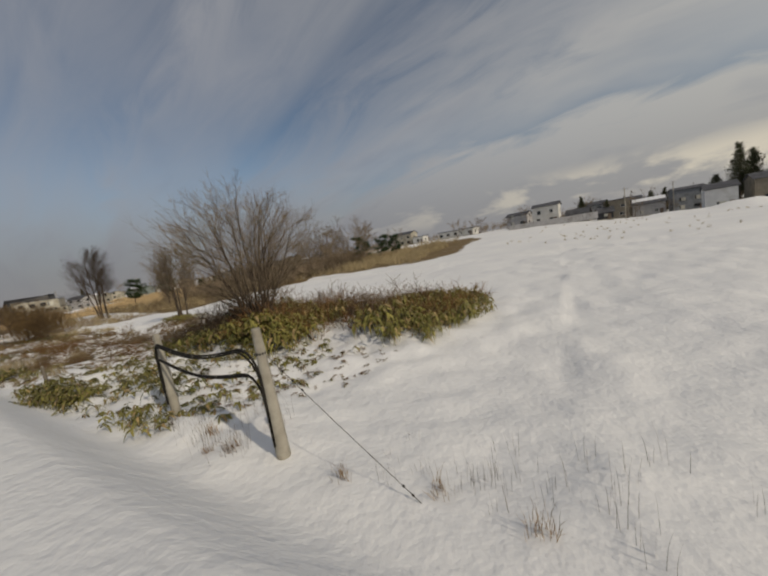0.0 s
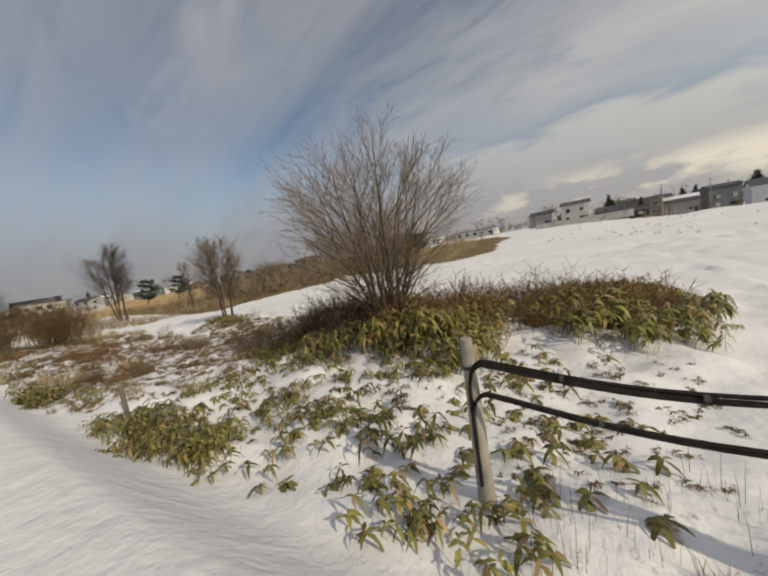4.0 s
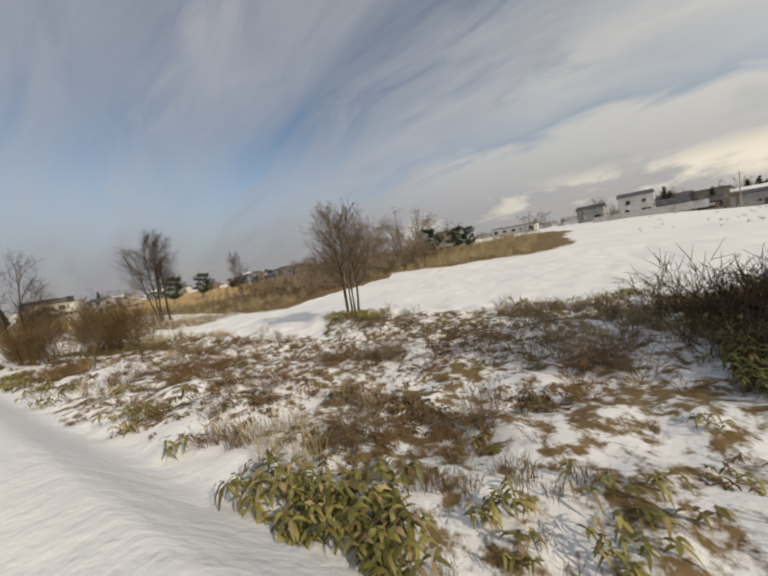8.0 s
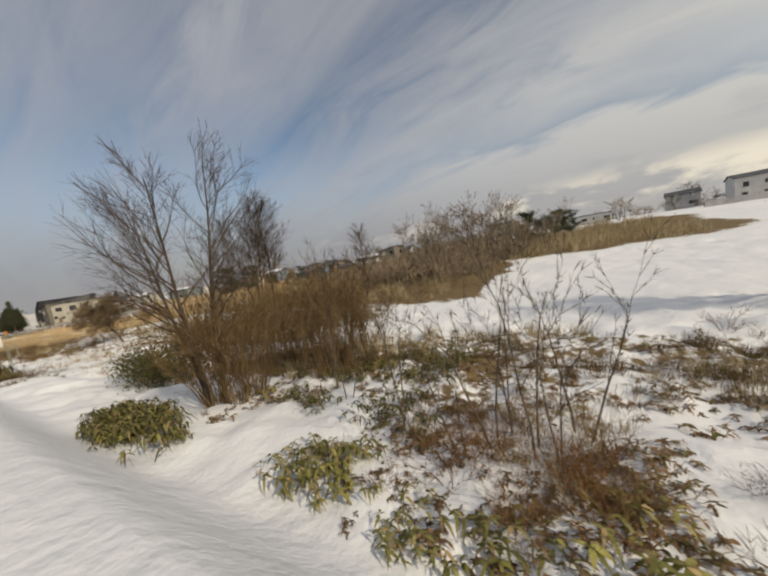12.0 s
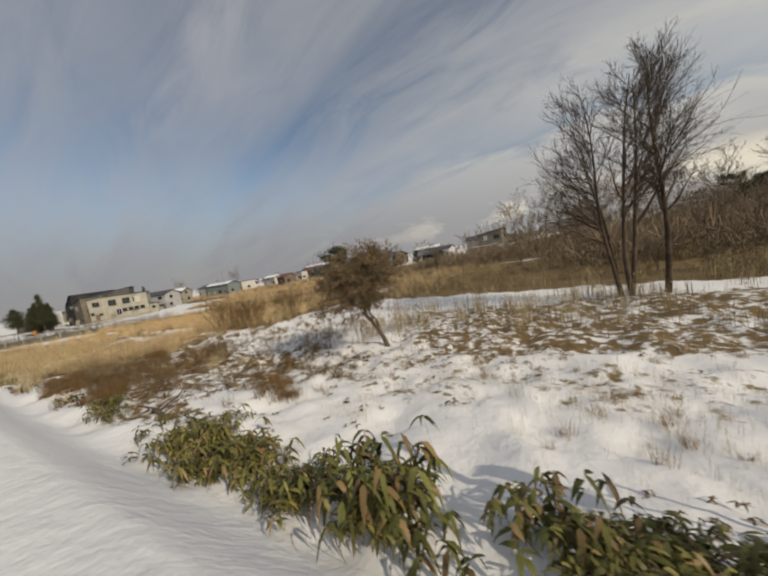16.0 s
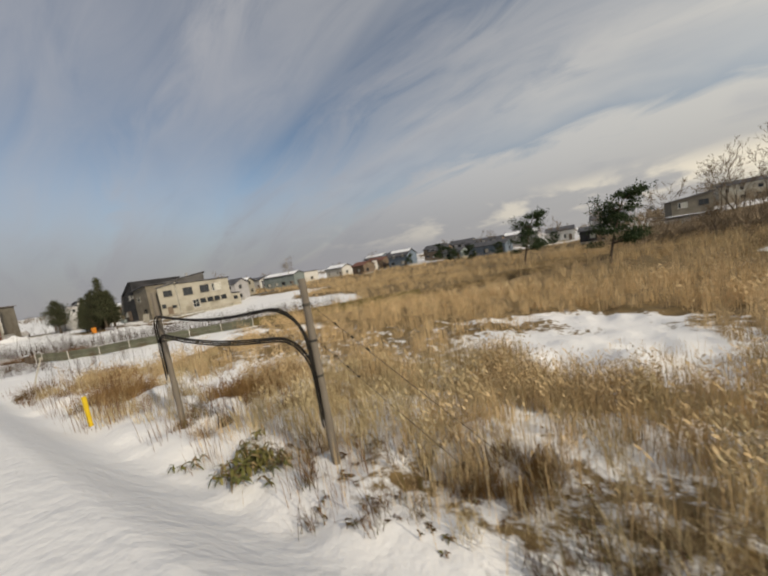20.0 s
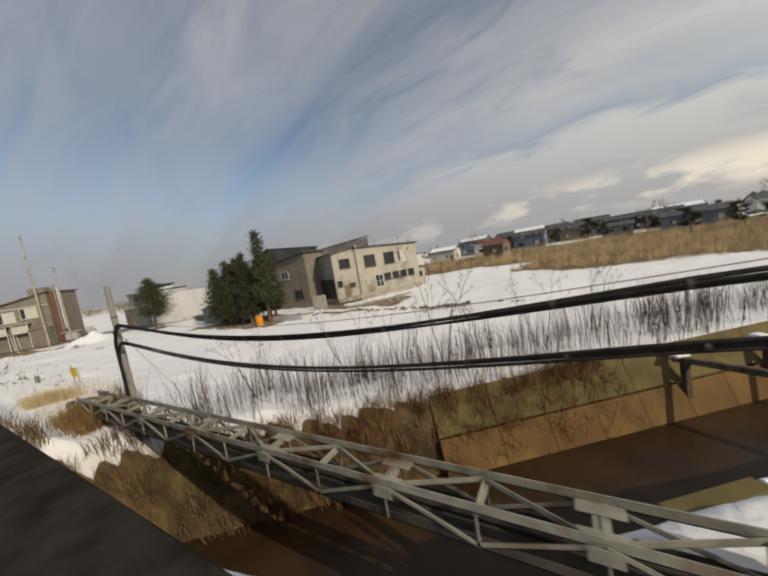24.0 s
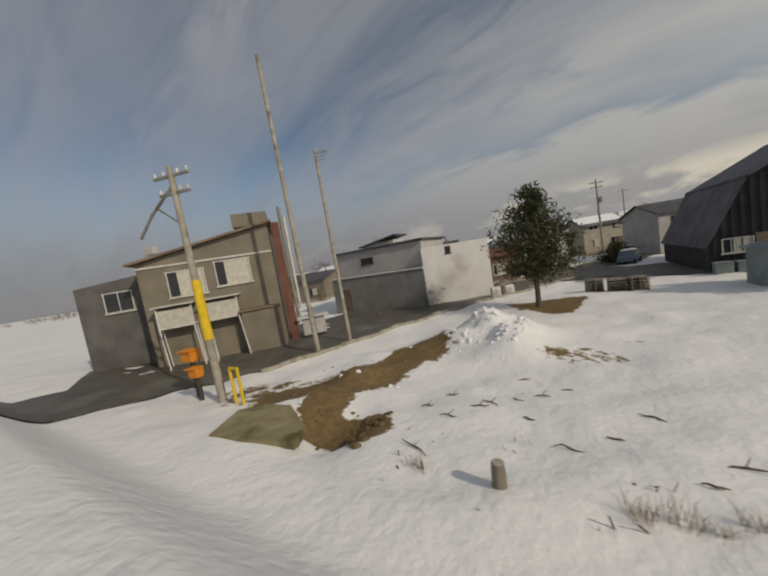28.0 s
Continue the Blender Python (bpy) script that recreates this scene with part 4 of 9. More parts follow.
def pine_arrays(seed, height, width):
    """A bent trunk with spreading boughs that carry rounded, gapped needle clumps."""
    rng = np.random.default_rng(seed)
    wood, need = ([], []), ([], [])
    p, d = np.array([0, 0, -0.2]), np.array([0.06, 0.04, 1.0])
    n = 6
    for i in range(n):
        q = p + d * (height * 0.9 / n)
        stick(*wood, p, q, 0.16 * (1 - i / n * 0.7), 0.16 * (1 - (i + 1) / n * 0.7), 7)
        p = q
        d = d + rng.normal(0, 0.12, 3) * np.array([1, 1, 0.2])
        d /= np.linalg.norm(d)
        if i < 1:
            continue
        f = i / n
        for _ in range(6):
            a = rng.uniform(0, 2 * math.pi)
            L = width * (1.15 - f) ** 0.6 * rng.uniform(0.55, 1.05)
            e = q + np.array([math.cos(a) * L, math.sin(a) * L, L * rng.uniform(0.0, 0.5)])
            stick(*wood, q, e, 0.05, 0.015, 4)
            for s in (0.6, 0.85, 1.0):
                c0 = q + (e - q) * s + rng.normal(0, 0.12, 3)
                for _ in range(64):
                    c = c0 + rng.normal(0, 1, 3) * np.array([0.5, 0.5, 0.26]) * (0.6 + 0.5 * L / width)
                    u = rng.normal(0, 1, 3) + np.array([0, 0, 0.7])
                    u /= np.linalg.norm(u)
                    v = np.cross(u, rng.normal(0, 1, 3))
                    v /= np.linalg.norm(v) + 1e-9
                    size = rng.uniform(0.12, 0.24)
                    k = len(need[0])
                    need[0].extend([c - v * size * 0.35, c + v * size * 0.35, c + u * size * 1.6])
                    need[1].append((k, k + 1, k + 2))
    return [(np.array(v, dtype=np.float32), np.array(f, dtype=np.int64)) for v, f in (wood, need)]


def evergreen(name, place, arrays, label, group="", mat=None):
    t = thing(name, place, label, "tree", group)
    part("trunk", array_mesh("trunk", *arrays[0], M["bark"], True), None, t)
    part("crown", array_mesh("crown", *arrays[1], mat or M["needle"]), None, t, "dark green needles")
    return t


def strewn(seed, n, x0, x1, y0, y1, keep=None, gap=0.0):
    """Places spread over a stretch of ground; keep(x, y) gives how likely each one stays."""
    rng = np.random.default_rng(seed)
    x, y = rng.uniform(x0, x1, n), rng.uniform(y0, y1, n)
    if keep is not None:
        ok = rng.random(n) < keep(x, y)
        x, y = x[ok], y[ok]
    return np.stack([x, y, ground_z(x, y)], -1)


def stuff(name, variants, places, size, mat, label, category, seed, sink=0.03, lump=0.0):
    """Plants past counting, as one object."""
    rng = np.random.default_rng(seed)
    if not len(places):
        return None
    places = places - np.array([0, 0, sink])
    sizes = rng.uniform(*size, len(places)) * (1 + lump * ripple(places[:, 0], places[:, 1], 2.0))
    v, f = merged(variants, places, rng.uniform(0, 6.28, len(places)), sizes, seed)
    return tagged(new(name, array_mesh(name, v, f, mat)), label, category, kind="stuff")


def clumps(name, meshes, spots, size, label, category, group, seed, sink=0.03):
    """Single plants that can be told apart: objects of their own on shared meshes."""
    rng = np.random.default_rng(seed)
    for x, y in spots:
        ob = new(name, meshes[rng.integers(0, len(meshes))])
        px, py, pz = on(x, y)
        s = rng.uniform(*size)
        ob.matrix_world = Matrix.Translation((px, py, pz - sink)) @ Matrix.Rotation(rng.uniform(0, 6.28), 4, "Z") @ Matrix.Diagonal((s, s, s * rng.uniform(0.85, 1.15), 1))
        tagged(ob, label, category, group)


rngs = [np.random.default_rng(100 + i) for i in range(20)]
SASA = [leaf_blades(rngs[i], 6, 0.24, 0.46, 0.27, 0.034, 0.85) for i in range(4)]
SASA_TALL = [leaf_blades(rngs[4 + i], 9, 0.32, 0.80, 0.30, 0.036, 0.9) for i in range(3)]
SASA_LOW = [leaf_blades(rngs[17 + i], 3, 0.12, 0.20, 0.25, 0.034, 0.7) for i in range(2)]
DROOPY = [leaf_blades(np.random.default_rng(170 + i), 15, 0.30, 0.72, 0.30, 0.04, 1.35) for i in range(3)]
LITTER = [leaf_blades(np.random.default_rng(160 + i), 4, 0.14, 0.17, 0.14, 0.019, 0.5) for i in range(3)]
TUFT = [grass_blades(rngs[7 + i], 42, 0.13, 0.55, 0.55, 0.006) for i in range(3)]
REED = [grass_blades(rngs[10 + i], 30, 0.26, 1.45, 0.22, 0.010, 0.2) for i in range(3)]
FAR_REED = [grass_blades(np.random.default_rng(150 + i), 18, 0.30, 1.45, 0.22, 0.016, 0.25) for i in range(3)]
STALK = [grass_blades(rngs[13 + i], 6, 0.22, 0.95, 0.18, 0.005) for i in range(2)]
STUBBLE = [grass_blades(np.random.default_rng(140 + i), 13, 0.30, 0.75, 0.20, 0.006) for i in range(3)]
WOOD_SHRUB = [tree_arrays(45 + i, 1.3, 4, 0.8, 2, 0.012, 0.16, 2, 0.05, 0.7, 9, 0.15, 0.009, (0.3, 0.9), 0.5)[1] for i in range(3)]
FAR_SHRUB = [tree_arrays(35 + i, 1.3, 4, 0.8, 1, 0.03, 0.16, 4, 0.05, 0.8, 9, 0.15, 0.018, (0.3, 1.0), 0.6)[1] for i in range(3)]
MID_SHRUB = [tree_arrays(38 + i, 1.3, 6, 0.85, 2, 0.014, 0.16, 2, 0.05, 0.7, 9, 0.15, 0.007, (0.3, 0.9), 0.5)[1] for i in range(3)]
SHRUB = [shrub_array(30 + i, 1.3, 7) for i in range(3)]
WHIP = [grass_blades(rngs[15 + i], 8, 0.28, 1.6, 0.32, 0.008) for i in range(2)]
mesh_of = lambda name, arrays, mat: [array_mesh(name, v, f, mat) for v, f in arrays]


def bush_array(seed, r, h, n, size):
    """A leafy bush: small leaves in uneven billows."""
    rng = np.random.default_rng(seed)
    vs, fs = [], []
    heart = rng.normal(0, 1, (16, 3)) * np.array([r * 0.45, r * 0.45, h * 0.22]) + np.array([0, 0, h * 0.5])
    for _ in range(n):
        c = heart[rng.integers(0, 16)] + rng.normal(0, 1, 3) * np.array([r * 0.24, r * 0.24, h * 0.16])
        c[2] = abs(c[2])
        u = rng.normal(0, 1, 3)
        u /= np.linalg.norm(u)
        v = np.cross(u, rng.normal(0, 1, 3))
        v /= np.linalg.norm(v) + 1e-9
        s = size * rng.uniform(0.6, 1.3)
        k = len(vs)
        vs.extend([c - u * s, c + v * s * 0.4, c + u * s, c - v * s * 0.4])
        fs.extend([(k, k + 1, k + 2), (k, k + 2, k + 3)])
    return np.array(vs, dtype=np.float32), np.array(fs, dtype=np.int64)


# ---- cable posts along the line ----
def ring(b, x, y, z, r, h, sides=10):
    b.tube([(x, y, z - h / 2), (x, y, z + h / 2)], r, sides)


def cable_path(a, b, sag, n=14, reach=(0.3, 0.5), drop=(0.5, 0.8)):
    """A hanging cable between two posts; at each end it curves over and runs down the post."""
    a, b = Vector(a), Vector(b)
    s = (b - a).normalized()
    p, q = a + s * reach[0], b - s * reach[1]
    turn = [radians(90 * i / 7) for i in range(8)]
    pts = [a + s * reach[0] * (1 - math.sin(w)) - Vector((0, 0, drop[0] * (1 - math.cos(w)))) for w in reversed(turn)]
    for i in range(1, n):
        t = i / n
        c = p.lerp(q, t)
        c.z -= sag * (4 * t * (1 - t)) ** 1.3
        pts.append(c)
    pts += [q + s * reach[1] * math.sin(w) - Vector((0, 0, drop[1] * (1 - math.cos(w)))) for w in turn]
    return pts


def cable_post(x, y, base, top, r0, r1, mat, label, bands=()):
    p = thing("cable_post", (x, y, base), label, "post", "cable posts along the line")
    h = top - base
    part("shaft", Build().tube([(0, 0, -0.25), (0, 0, h * 0.5), (0, 0, h - 0.015), (0, 0, h)], [r0, (r0 + r1) / 2, r1, r1 * 0.82], 12), mat, p)
    for z in bands:
        b = Build()
        ring(b, 0, 0, z - base, r1 + 0.014, 0.05)
        part("clamp_band", b, M["darksteel"], p)
    return p


def cable_bundle(a, b, z0, z1, sag, reach, drop, strands, radius, label, ties=0, n=14, run=0.9):
    """Strands that run side by side, now closer, now looser, held by ties."""
    rng = random.Random(strands * 7 + int(-a[0] * 10) + int(z0 * 100))
    t = thing("cable_bundle", (a[0], a[1], z0), label, "cable", "cables between the posts")
    o = Vector((a[0], a[1], z0))
    mid = []
    for k in range(strands):
        dy, dz = rng.uniform(-0.04, 0.04), 0.026 * (k - strands / 2)
        r = (reach[0] * rng.uniform(0.8, 1.15), reach[1] * rng.uniform(0.8, 1.2))
        path = cable_path((a[0], a[1] - 0.13 + dy, z0 + dz), (b[0], b[1] - 0.13 + dy, z1 + dz), sag * rng.uniform(0.9, 1.1), n, r, drop)
        end, start = path[-1], path[0]
        path = [start - Vector((0, 0, run - 0.1 * k)), start - Vector((0, 0, 0.4))] + path + [end - Vector((0.0, 0, 0.4)), end - Vector((0, 0, run + 0.1 - 0.1 * k))]
        part("cable", Build().tube([q - o for q in path], radius, 6), M["cable"], t)
        mid.append(path)
    for i in range(ties):
        k = int(10 + (len(mid[0]) - 20) * (i + 0.5) / ties)
        c = sum((m[k] for m in mid), Vector()) / strands - o
        d = (mid[0][k + 1] - mid[0][k]).normalized() * 0.022
        part("tie", Build().tube([c - d, c + d], radius + 0.007 * strands, 8), M["darksteel"], t)
    return t


def brace_wire(a, b, label):
    t = thing("guy_wire", a, label, "wire")
    o, d = Vector(a), Vector(b) - Vector(a)
    part("strand", Build().tube([(0, 0, 0), d * 0.5 + Vector((0, 0, -0.02)), d], 0.006, 5), M["wire"], t)
    for f in (0.12, 0.2, 0.27, 0.9, 0.95):
        bd = Build().tube([d * f, d * (f + 0.012)], 0.018, 6)
        part("insulator", bd, M["cable"], t)
    return t


# first pair
cable_post(-5.15, 3.6, on(-5.15, 3.6)[2], 3.5, 0.15, 0.085, M["concrete"], "weathered concrete post standing in snow", (3.0, 2.75, 2.3))
cable_post(-9.9, 3.85, on(-9.9, 3.85)[2], 3.3, 0.13, 0.08, M["concrete"], "weathered concrete post beside bamboo grass", (2.9, 2.5))
cable_bundle((-9.9, 3.85), (-5.15, 3.6), 3.02, 3.08, 0.22, (0.25, 0.55), (0.45, 0.65), 3, 0.022, "black cables sagging between concrete posts", 3)
cable_bundle((-9.9, 3.85), (-5.15, 3.6), 2.62, 2.58, 0.22, (0.25, 0.40), (0.45, 0.45), 2, 0.024, "black cables sagging between concrete posts", 2)
brace_wire((-5.0, 3.6, 2.95), on(-2.1, 3.55), "thin guy wire from the post down to the snow")
# second pair, timber
cable_post(-130.2, 4.15, on(-130.2, 4.15)[2], 4.5, 0.09, 0.072, M["timber_post"], "dark weathered timber post standing in dead grass", (4.0, 3.3, 2.6))
cable_post(-136.25, 4.2, on(-136.25, 4.2)[2], 4.75, 0.085, 0.06, M["timber_post"], "dark weathered timber post standing in snow", (3.9, 3.3))
cable_bundle((-136.25, 4.2), (-130.2, 4.15), 4.06, 3.98, 0.16, (0.35, 1.0), (0.35, 0.85), 3, 0.019, "black cables sagging between timber posts", 4)
cable_bundle((-136.25, 4.2), (-130.2, 4.15), 3.50, 3.35, 0.14, (0.30, 0.9), (0.4, 0.7), 3, 0.019, "black cables sagging between timber posts", 4)
brace_wire((-130.1, 4.15, 4.0), on(-126.4, 4.7), "thin guy wire from the timber post to the ground")
brace_wire((-130.1, 4.15, 3.3), on(-127.4, 4.6), "thin guy wire from the timber post to the ground")
# third pair, either side of the river
cable_post(-172.0, 4.0, on(-172.0, 4.0)[2], 5.55, 0.10, 0.08, M["post_grey"], "tall grey post beside the river", (4.3, 3.8, 2.6))
cable_post(-187.2, 4.0, on(-187.2, 4.0)[2], 5.25, 0.10, 0.08, M["post_grey"], "tall grey post on the snowy river bank", (4.2, 3.8, 3.0))
cable_bundle((-187.2, 4.0), (-172.0, 4.0), 3.94, 3.98, 0.5, (0.7, 0.8), (0.8, 0.9), 5, 0.019, "thick black cables hanging over the river", 12, 24, 2.3)
cable_bundle((-187.2, 4.0), (-172.0, 4.0), 3.38, 3.36, 0.5, (0.6, 0.7), (0.7, 0.8), 4, 0.021, "thick black cables hanging over the river", 12, 24, 1.8)
mw = thing("messenger_wire", (-187.2, 3.9, 4.12), "thin pale wire strung above the cables", "wire")
part("strand", Build().tube([(15.2 * i / 24, -0.02, 0.03 * i / 24 - 0.44 * (4 * i / 24 * (1 - i / 24)) ** 1.2) for i in range(25)], 0.007, 5), M["post_grey"], mw)
brace_wire((-187.3, 4.0, 3.75), on(-190.4, 6.6), "thin stay wire from the post to the snow")
# the slim pole with a sleeve
zb = on(-168.15, 2.8)[2]
sp = thing("slim_pole", (-168.15, 2.8, zb), "slim grey pipe pole with a thicker sleeve on top", "pole")
part("pipe", Build().tube([(-0.04, 0, -0.2), (0.02, 0, 2.0), (0.035, 0, 4.98 - zb)], 0.034, 10), M["post_grey"], sp)
part("sleeve", Build().tube([(0.03, 0, 4.93 - zb), (0.0, 0, 5.58 - zb)], [0.058, 0.062], 10), M["post_grey"], sp)
part("wooden_batten", Build().box((-0.055, -0.03, 5.26 - zb), (0.035, 0.05, 0.7), 0, 0.006), M["timber_post"], sp, "dark wooden batten")
part("cap", Build().tube([(0, 0, 5.58 - zb), (0, 0, 5.64 - zb)], [0.066, 0.03], 10), M["post_grey"], sp)
part("bracket", Build().box((0.03, 0, 4.94 - zb), (0.15, 0.15, 0.03), 0, 0.006), M["darksteel"], sp)

# ---- equipment pole with aerial ----
ez = on(-80.62, 3.4)[2]
ep = thing("equipment_pole", (-80.62, 3.4, ez), "weathered timber pole with cabinets, yellow bands and an aerial", "pole")
top = 5.12 - ez
part("shaft", Build().tube([(0.0, 0, -0.3), (0.0, 0, top * 0.3), (0.0, 0.02, top * 0.6), (0.05, 0.02, top)], [0.105, 0.10, 0.088, 0.07], 12), M["timber_post"], ep)
part("yellow_band", Build().tube([(0.045, 0.02, top - 0.52), (0.05, 0.02, top - 0.2)], 0.083, 12), M["yellow"], ep)
for z in (top - 1.0, top - 1.7, 2.45, 0.9):
    part("clamp_band", Build().tube([(0.02, 0.02, z - 0.025), (0.02, 0.02, z + 0.025)], 0.112, 12), M["darksteel"], ep)
c = part("cabinet", Build().box((0.15, 0.36, 2.45), (0.36, 0.24, 0.8), 0, 0.02), M["box_white"], ep, "pale grey painted steel cabinet")
part("door", Build().box((0.15, 0.234, 2.45), (0.31, 0.012, 0.72), 0, 0.004), M["box_white"], c)
part("hood", Build().box((0.15, 0.35, 2.865), (0.42, 0.30, 0.03), 0, 0.01), M["box_white"], c)
part("latch", Build().box((0.26, 0.225, 2.42), (0.025, 0.02, 0.09), 0, 0.004), M["darksteel"], c)
c = part("junction_box", Build().box((0.0, -0.24, 1.92), (0.36, 0.26, 0.44), 0, 0.015), M["box_green"], ep, "dark green steel box")
part("lid", Build().box((0.0, -0.24, 2.15), (0.40, 0.30, 0.03), 0, 0.008), M["box_green"], c)
part("door", Build().box((0.0, -0.373, 1.92), (0.30, 0.012, 0.37), 0, 0.004), M["box_green"], c)
for x in (-0.10, 0.10):
    part("warning_square", Build().box((x, -0.382, 1.92), (0.10, 0.006, 0.17), 0, 0.002), M["yellow"], c)
for x in (-0.183, 0.183):
    part("warning_square", Build().box((x, -0.24, 1.92), (0.006, 0.2, 0.17), 0, 0.002), M["yellow"], c)
for x, y in ((-0.2, 0.62), (0.48, 0.62), (0.48, 0.95)):
    part("cage_post", Build().tube([(x, y, 0.75), (x, y, 2.08)], 0.024, 8), M["steel"], ep)
for z in (0.85, 2.05):
    part("cage_rail", Build().tube([(-0.2, 0.62, z), (0.48, 0.62, z), (0.48, 0.95, z)], 0.022, 8), M["steel"], ep)
    part("cage_bracket", Build().tube([(0.0, 0.08, z), (0.0, 0.62, z)], 0.02, 6), M["steel"], ep)
part("cage_shelf", Build().box((0.14, 0.72, 0.86), (0.62, 0.42, 0.025), 0, 0.006), M["steel"], ep)
part("coiled_cable", Build().tube([(0.28 * math.cos(w), 0.55 + 0.05 * math.sin(w * 2), 0.62 + 0.14 * math.sin(w)) for w in [k * 0.45 for k in range(29)]], 0.014, 6), M["cable"], ep)
part("conduit", Build().tube([(-0.115, -0.05, -0.1), (-0.11, -0.05, 2.4), (-0.05, -0.04, top - 0.1)], 0.022, 8), M["post_grey"], ep)
part("conduit", Build().tube([(0.11, -0.06, -0.1), (0.11, -0.06, 1.7)], 0.02, 8), M["post_grey"], ep)
part("conduit", Build().tube([(0.09, 0.06, 0.3), (0.10, 0.08, 2.0), (0.08, 0.06, top - 0.9)], 0.016, 8), M["cable"], ep)
ant = part("aerial_boom", Build().tube([(-0.22, 0, top + 0.08), (0.80, 0.05, top + 0.13)], 0.014, 6), M["darksteel"], ep, "dark metal aerial")
for i, h in enumerate((0.10, 0.13, 0.17)):
    x = 0.36 + 0.2 * i
    part("element", Build().tube([(x, 0.02, top + 0.11 - h), (x, 0.02, top + 0.11 + h)], 0.008, 5), M["darksteel"], ant)
part("aerial_clamp", Build().box((0.0, 0.0, top + 0.09), (0.14, 0.10, 0.14), 0, 0.015), M["post_grey"], ant)
part("mast", Build().tube([(-0.03, 0, top - 0.25), (-0.05, 0, top + 0.2), (-0.09, 0, top + 0.62)], [0.024, 0.02, 0.006], 7), M["post_grey"], ep)

# ---- lattice bridge that carries the cables over the river ----
X0, X1, NB = -170.55, -189.2, 15
zt = 1.55
tb = thing("lattice_cable_bridge", (X0, 3.4, 0.0), "rusty grey lattice girder carrying cables over the river", "bridge")


def bar(a, b, w, t=0.012):
    """An angle bar: two thin flanges that meet at an edge."""
    a, b = Vector(a), Vector(b)
    d = (b - a).normalized()
    side = d.cross(Vector((0, 0, 1)))
    side = side.normalized() if side.length > 1e-3 else Vector((0, 1, 0))
    upv = side.cross(d)
    bd = Build()
    for n1, n2 in ((side, upv), (upv, side)):
        o = [a, a + n1 * w, a + n1 * w + n2 * t, a + n2 * t]
        bd.add(o + [p + (b - a) for p in o], [(0, 1, 2, 3), (7, 6, 5, 4), (0, 4, 5, 1), (1, 5, 6, 2), (2, 6, 7, 3), (3, 7, 4, 0)])
    return bd


L = X1 - X0
# lower chords take dark steel to imitate the shade below the top
for y, z in ((-0.30, zt), (0.26, zt), (-0.30, zt - 0.45), (0.26, zt - 0.45)):
    part("chord", bar((0, y, z), (L, y, z), 0.125, 0.016), M["steel" if z == zt else "darksteel"], tb)
for y in (-0.30, 0.24):  # splayed end legs with broad corner plates
    leg = part("end_leg", bar((-0.02, y, zt), (0.72, y - 0.05, zt - 1.15), 0.13, 0.016), M["steel"], tb)
    part("corner_plate", Build().box((-0.1, y + 0.06, zt + 0.02), (0.5, 0.2, 0.016), 0, 0.004), M["steel"], leg)
    part("brace", bar((0.34, y, zt - 0.5), (-0.75, y, zt - 0.45), 0.06), M["steel"], leg)
part("end_crosspiece", bar((0.0, -0.3, zt), (0.0, 0.26, zt), 0.13, 0.016), M["steel"], tb)
for i in range(NB):
    xa, xb = L * i / NB, L * (i + 1) / NB
    ya, yb = (-0.28, 0.24) if i % 2 else (0.24, -0.28)
    part("diagonal", bar((xa, ya, zt - 0.02), (xb, yb, zt - 0.02), 0.075), M["steel"], tb)
    part("crosspiece", bar((xa, -0.28, zt - 0.03), (xa, 0.24, zt - 0.03), 0.07), M["steel"], tb)
    za, zc = (zt, zt - 0.43) if i % 2 else (zt - 0.43, zt)
    for y in (-0.32, 0.24):
        part("diagonal", bar((xa, y, za), (xb, y, zc), 0.062), M["steel"], tb)
        part("upright", bar((xa, y, zt - 0.43), (xa, y, zt), 0.036), M["steel"], tb)
    if i % 2 == 1:
        part("gusset_plate", Build().box((xa, -0.02, zt + 0.012), (0.16, 0.5, 0.014), 0, 0.003), M["steel"], tb)
        for gy in (-0.2, 0.16):
            part("gusset_plate", Build().box((xa, gy, zt + 0.03), (0.46, 0.17, 0.014), 0, 0.003), M["steel"], tb)
        part("gusset_plate", Build().box((xa, -0.33, zt - 0.05), (0.3, 0.014, 0.16), 0, 0.003), M["steel"], tb)
# tray dark as well, as shade under the girder
part("cable_tray", Build().box((L / 2, -0.02, zt - 0.44), (abs(L), 0.36, 0.04), 0, 0.01), M["darksteel"], tb, "steel tray darkened for the shade under the girder")
part("pipe", Build().tube([(0, 0.06, zt - 0.35), (L, 0.06, zt - 0.35)], 0.06, 10), M["darksteel"], tb)
for xx in (X1 - 0.2,):
    s = thing("bridge_seat", on(xx, 3.4), "old concrete pier under the lattice girder", "pier", "")
    zg = on(xx, 3.4)[2]
    part("block", Build().box((0, 0, (zt - 0.5 - zg) / 2 - 0.3), (0.7, 1.1, zt - 0.5 - zg + 0.6), 0, 0.04), M["timber_post"], s)
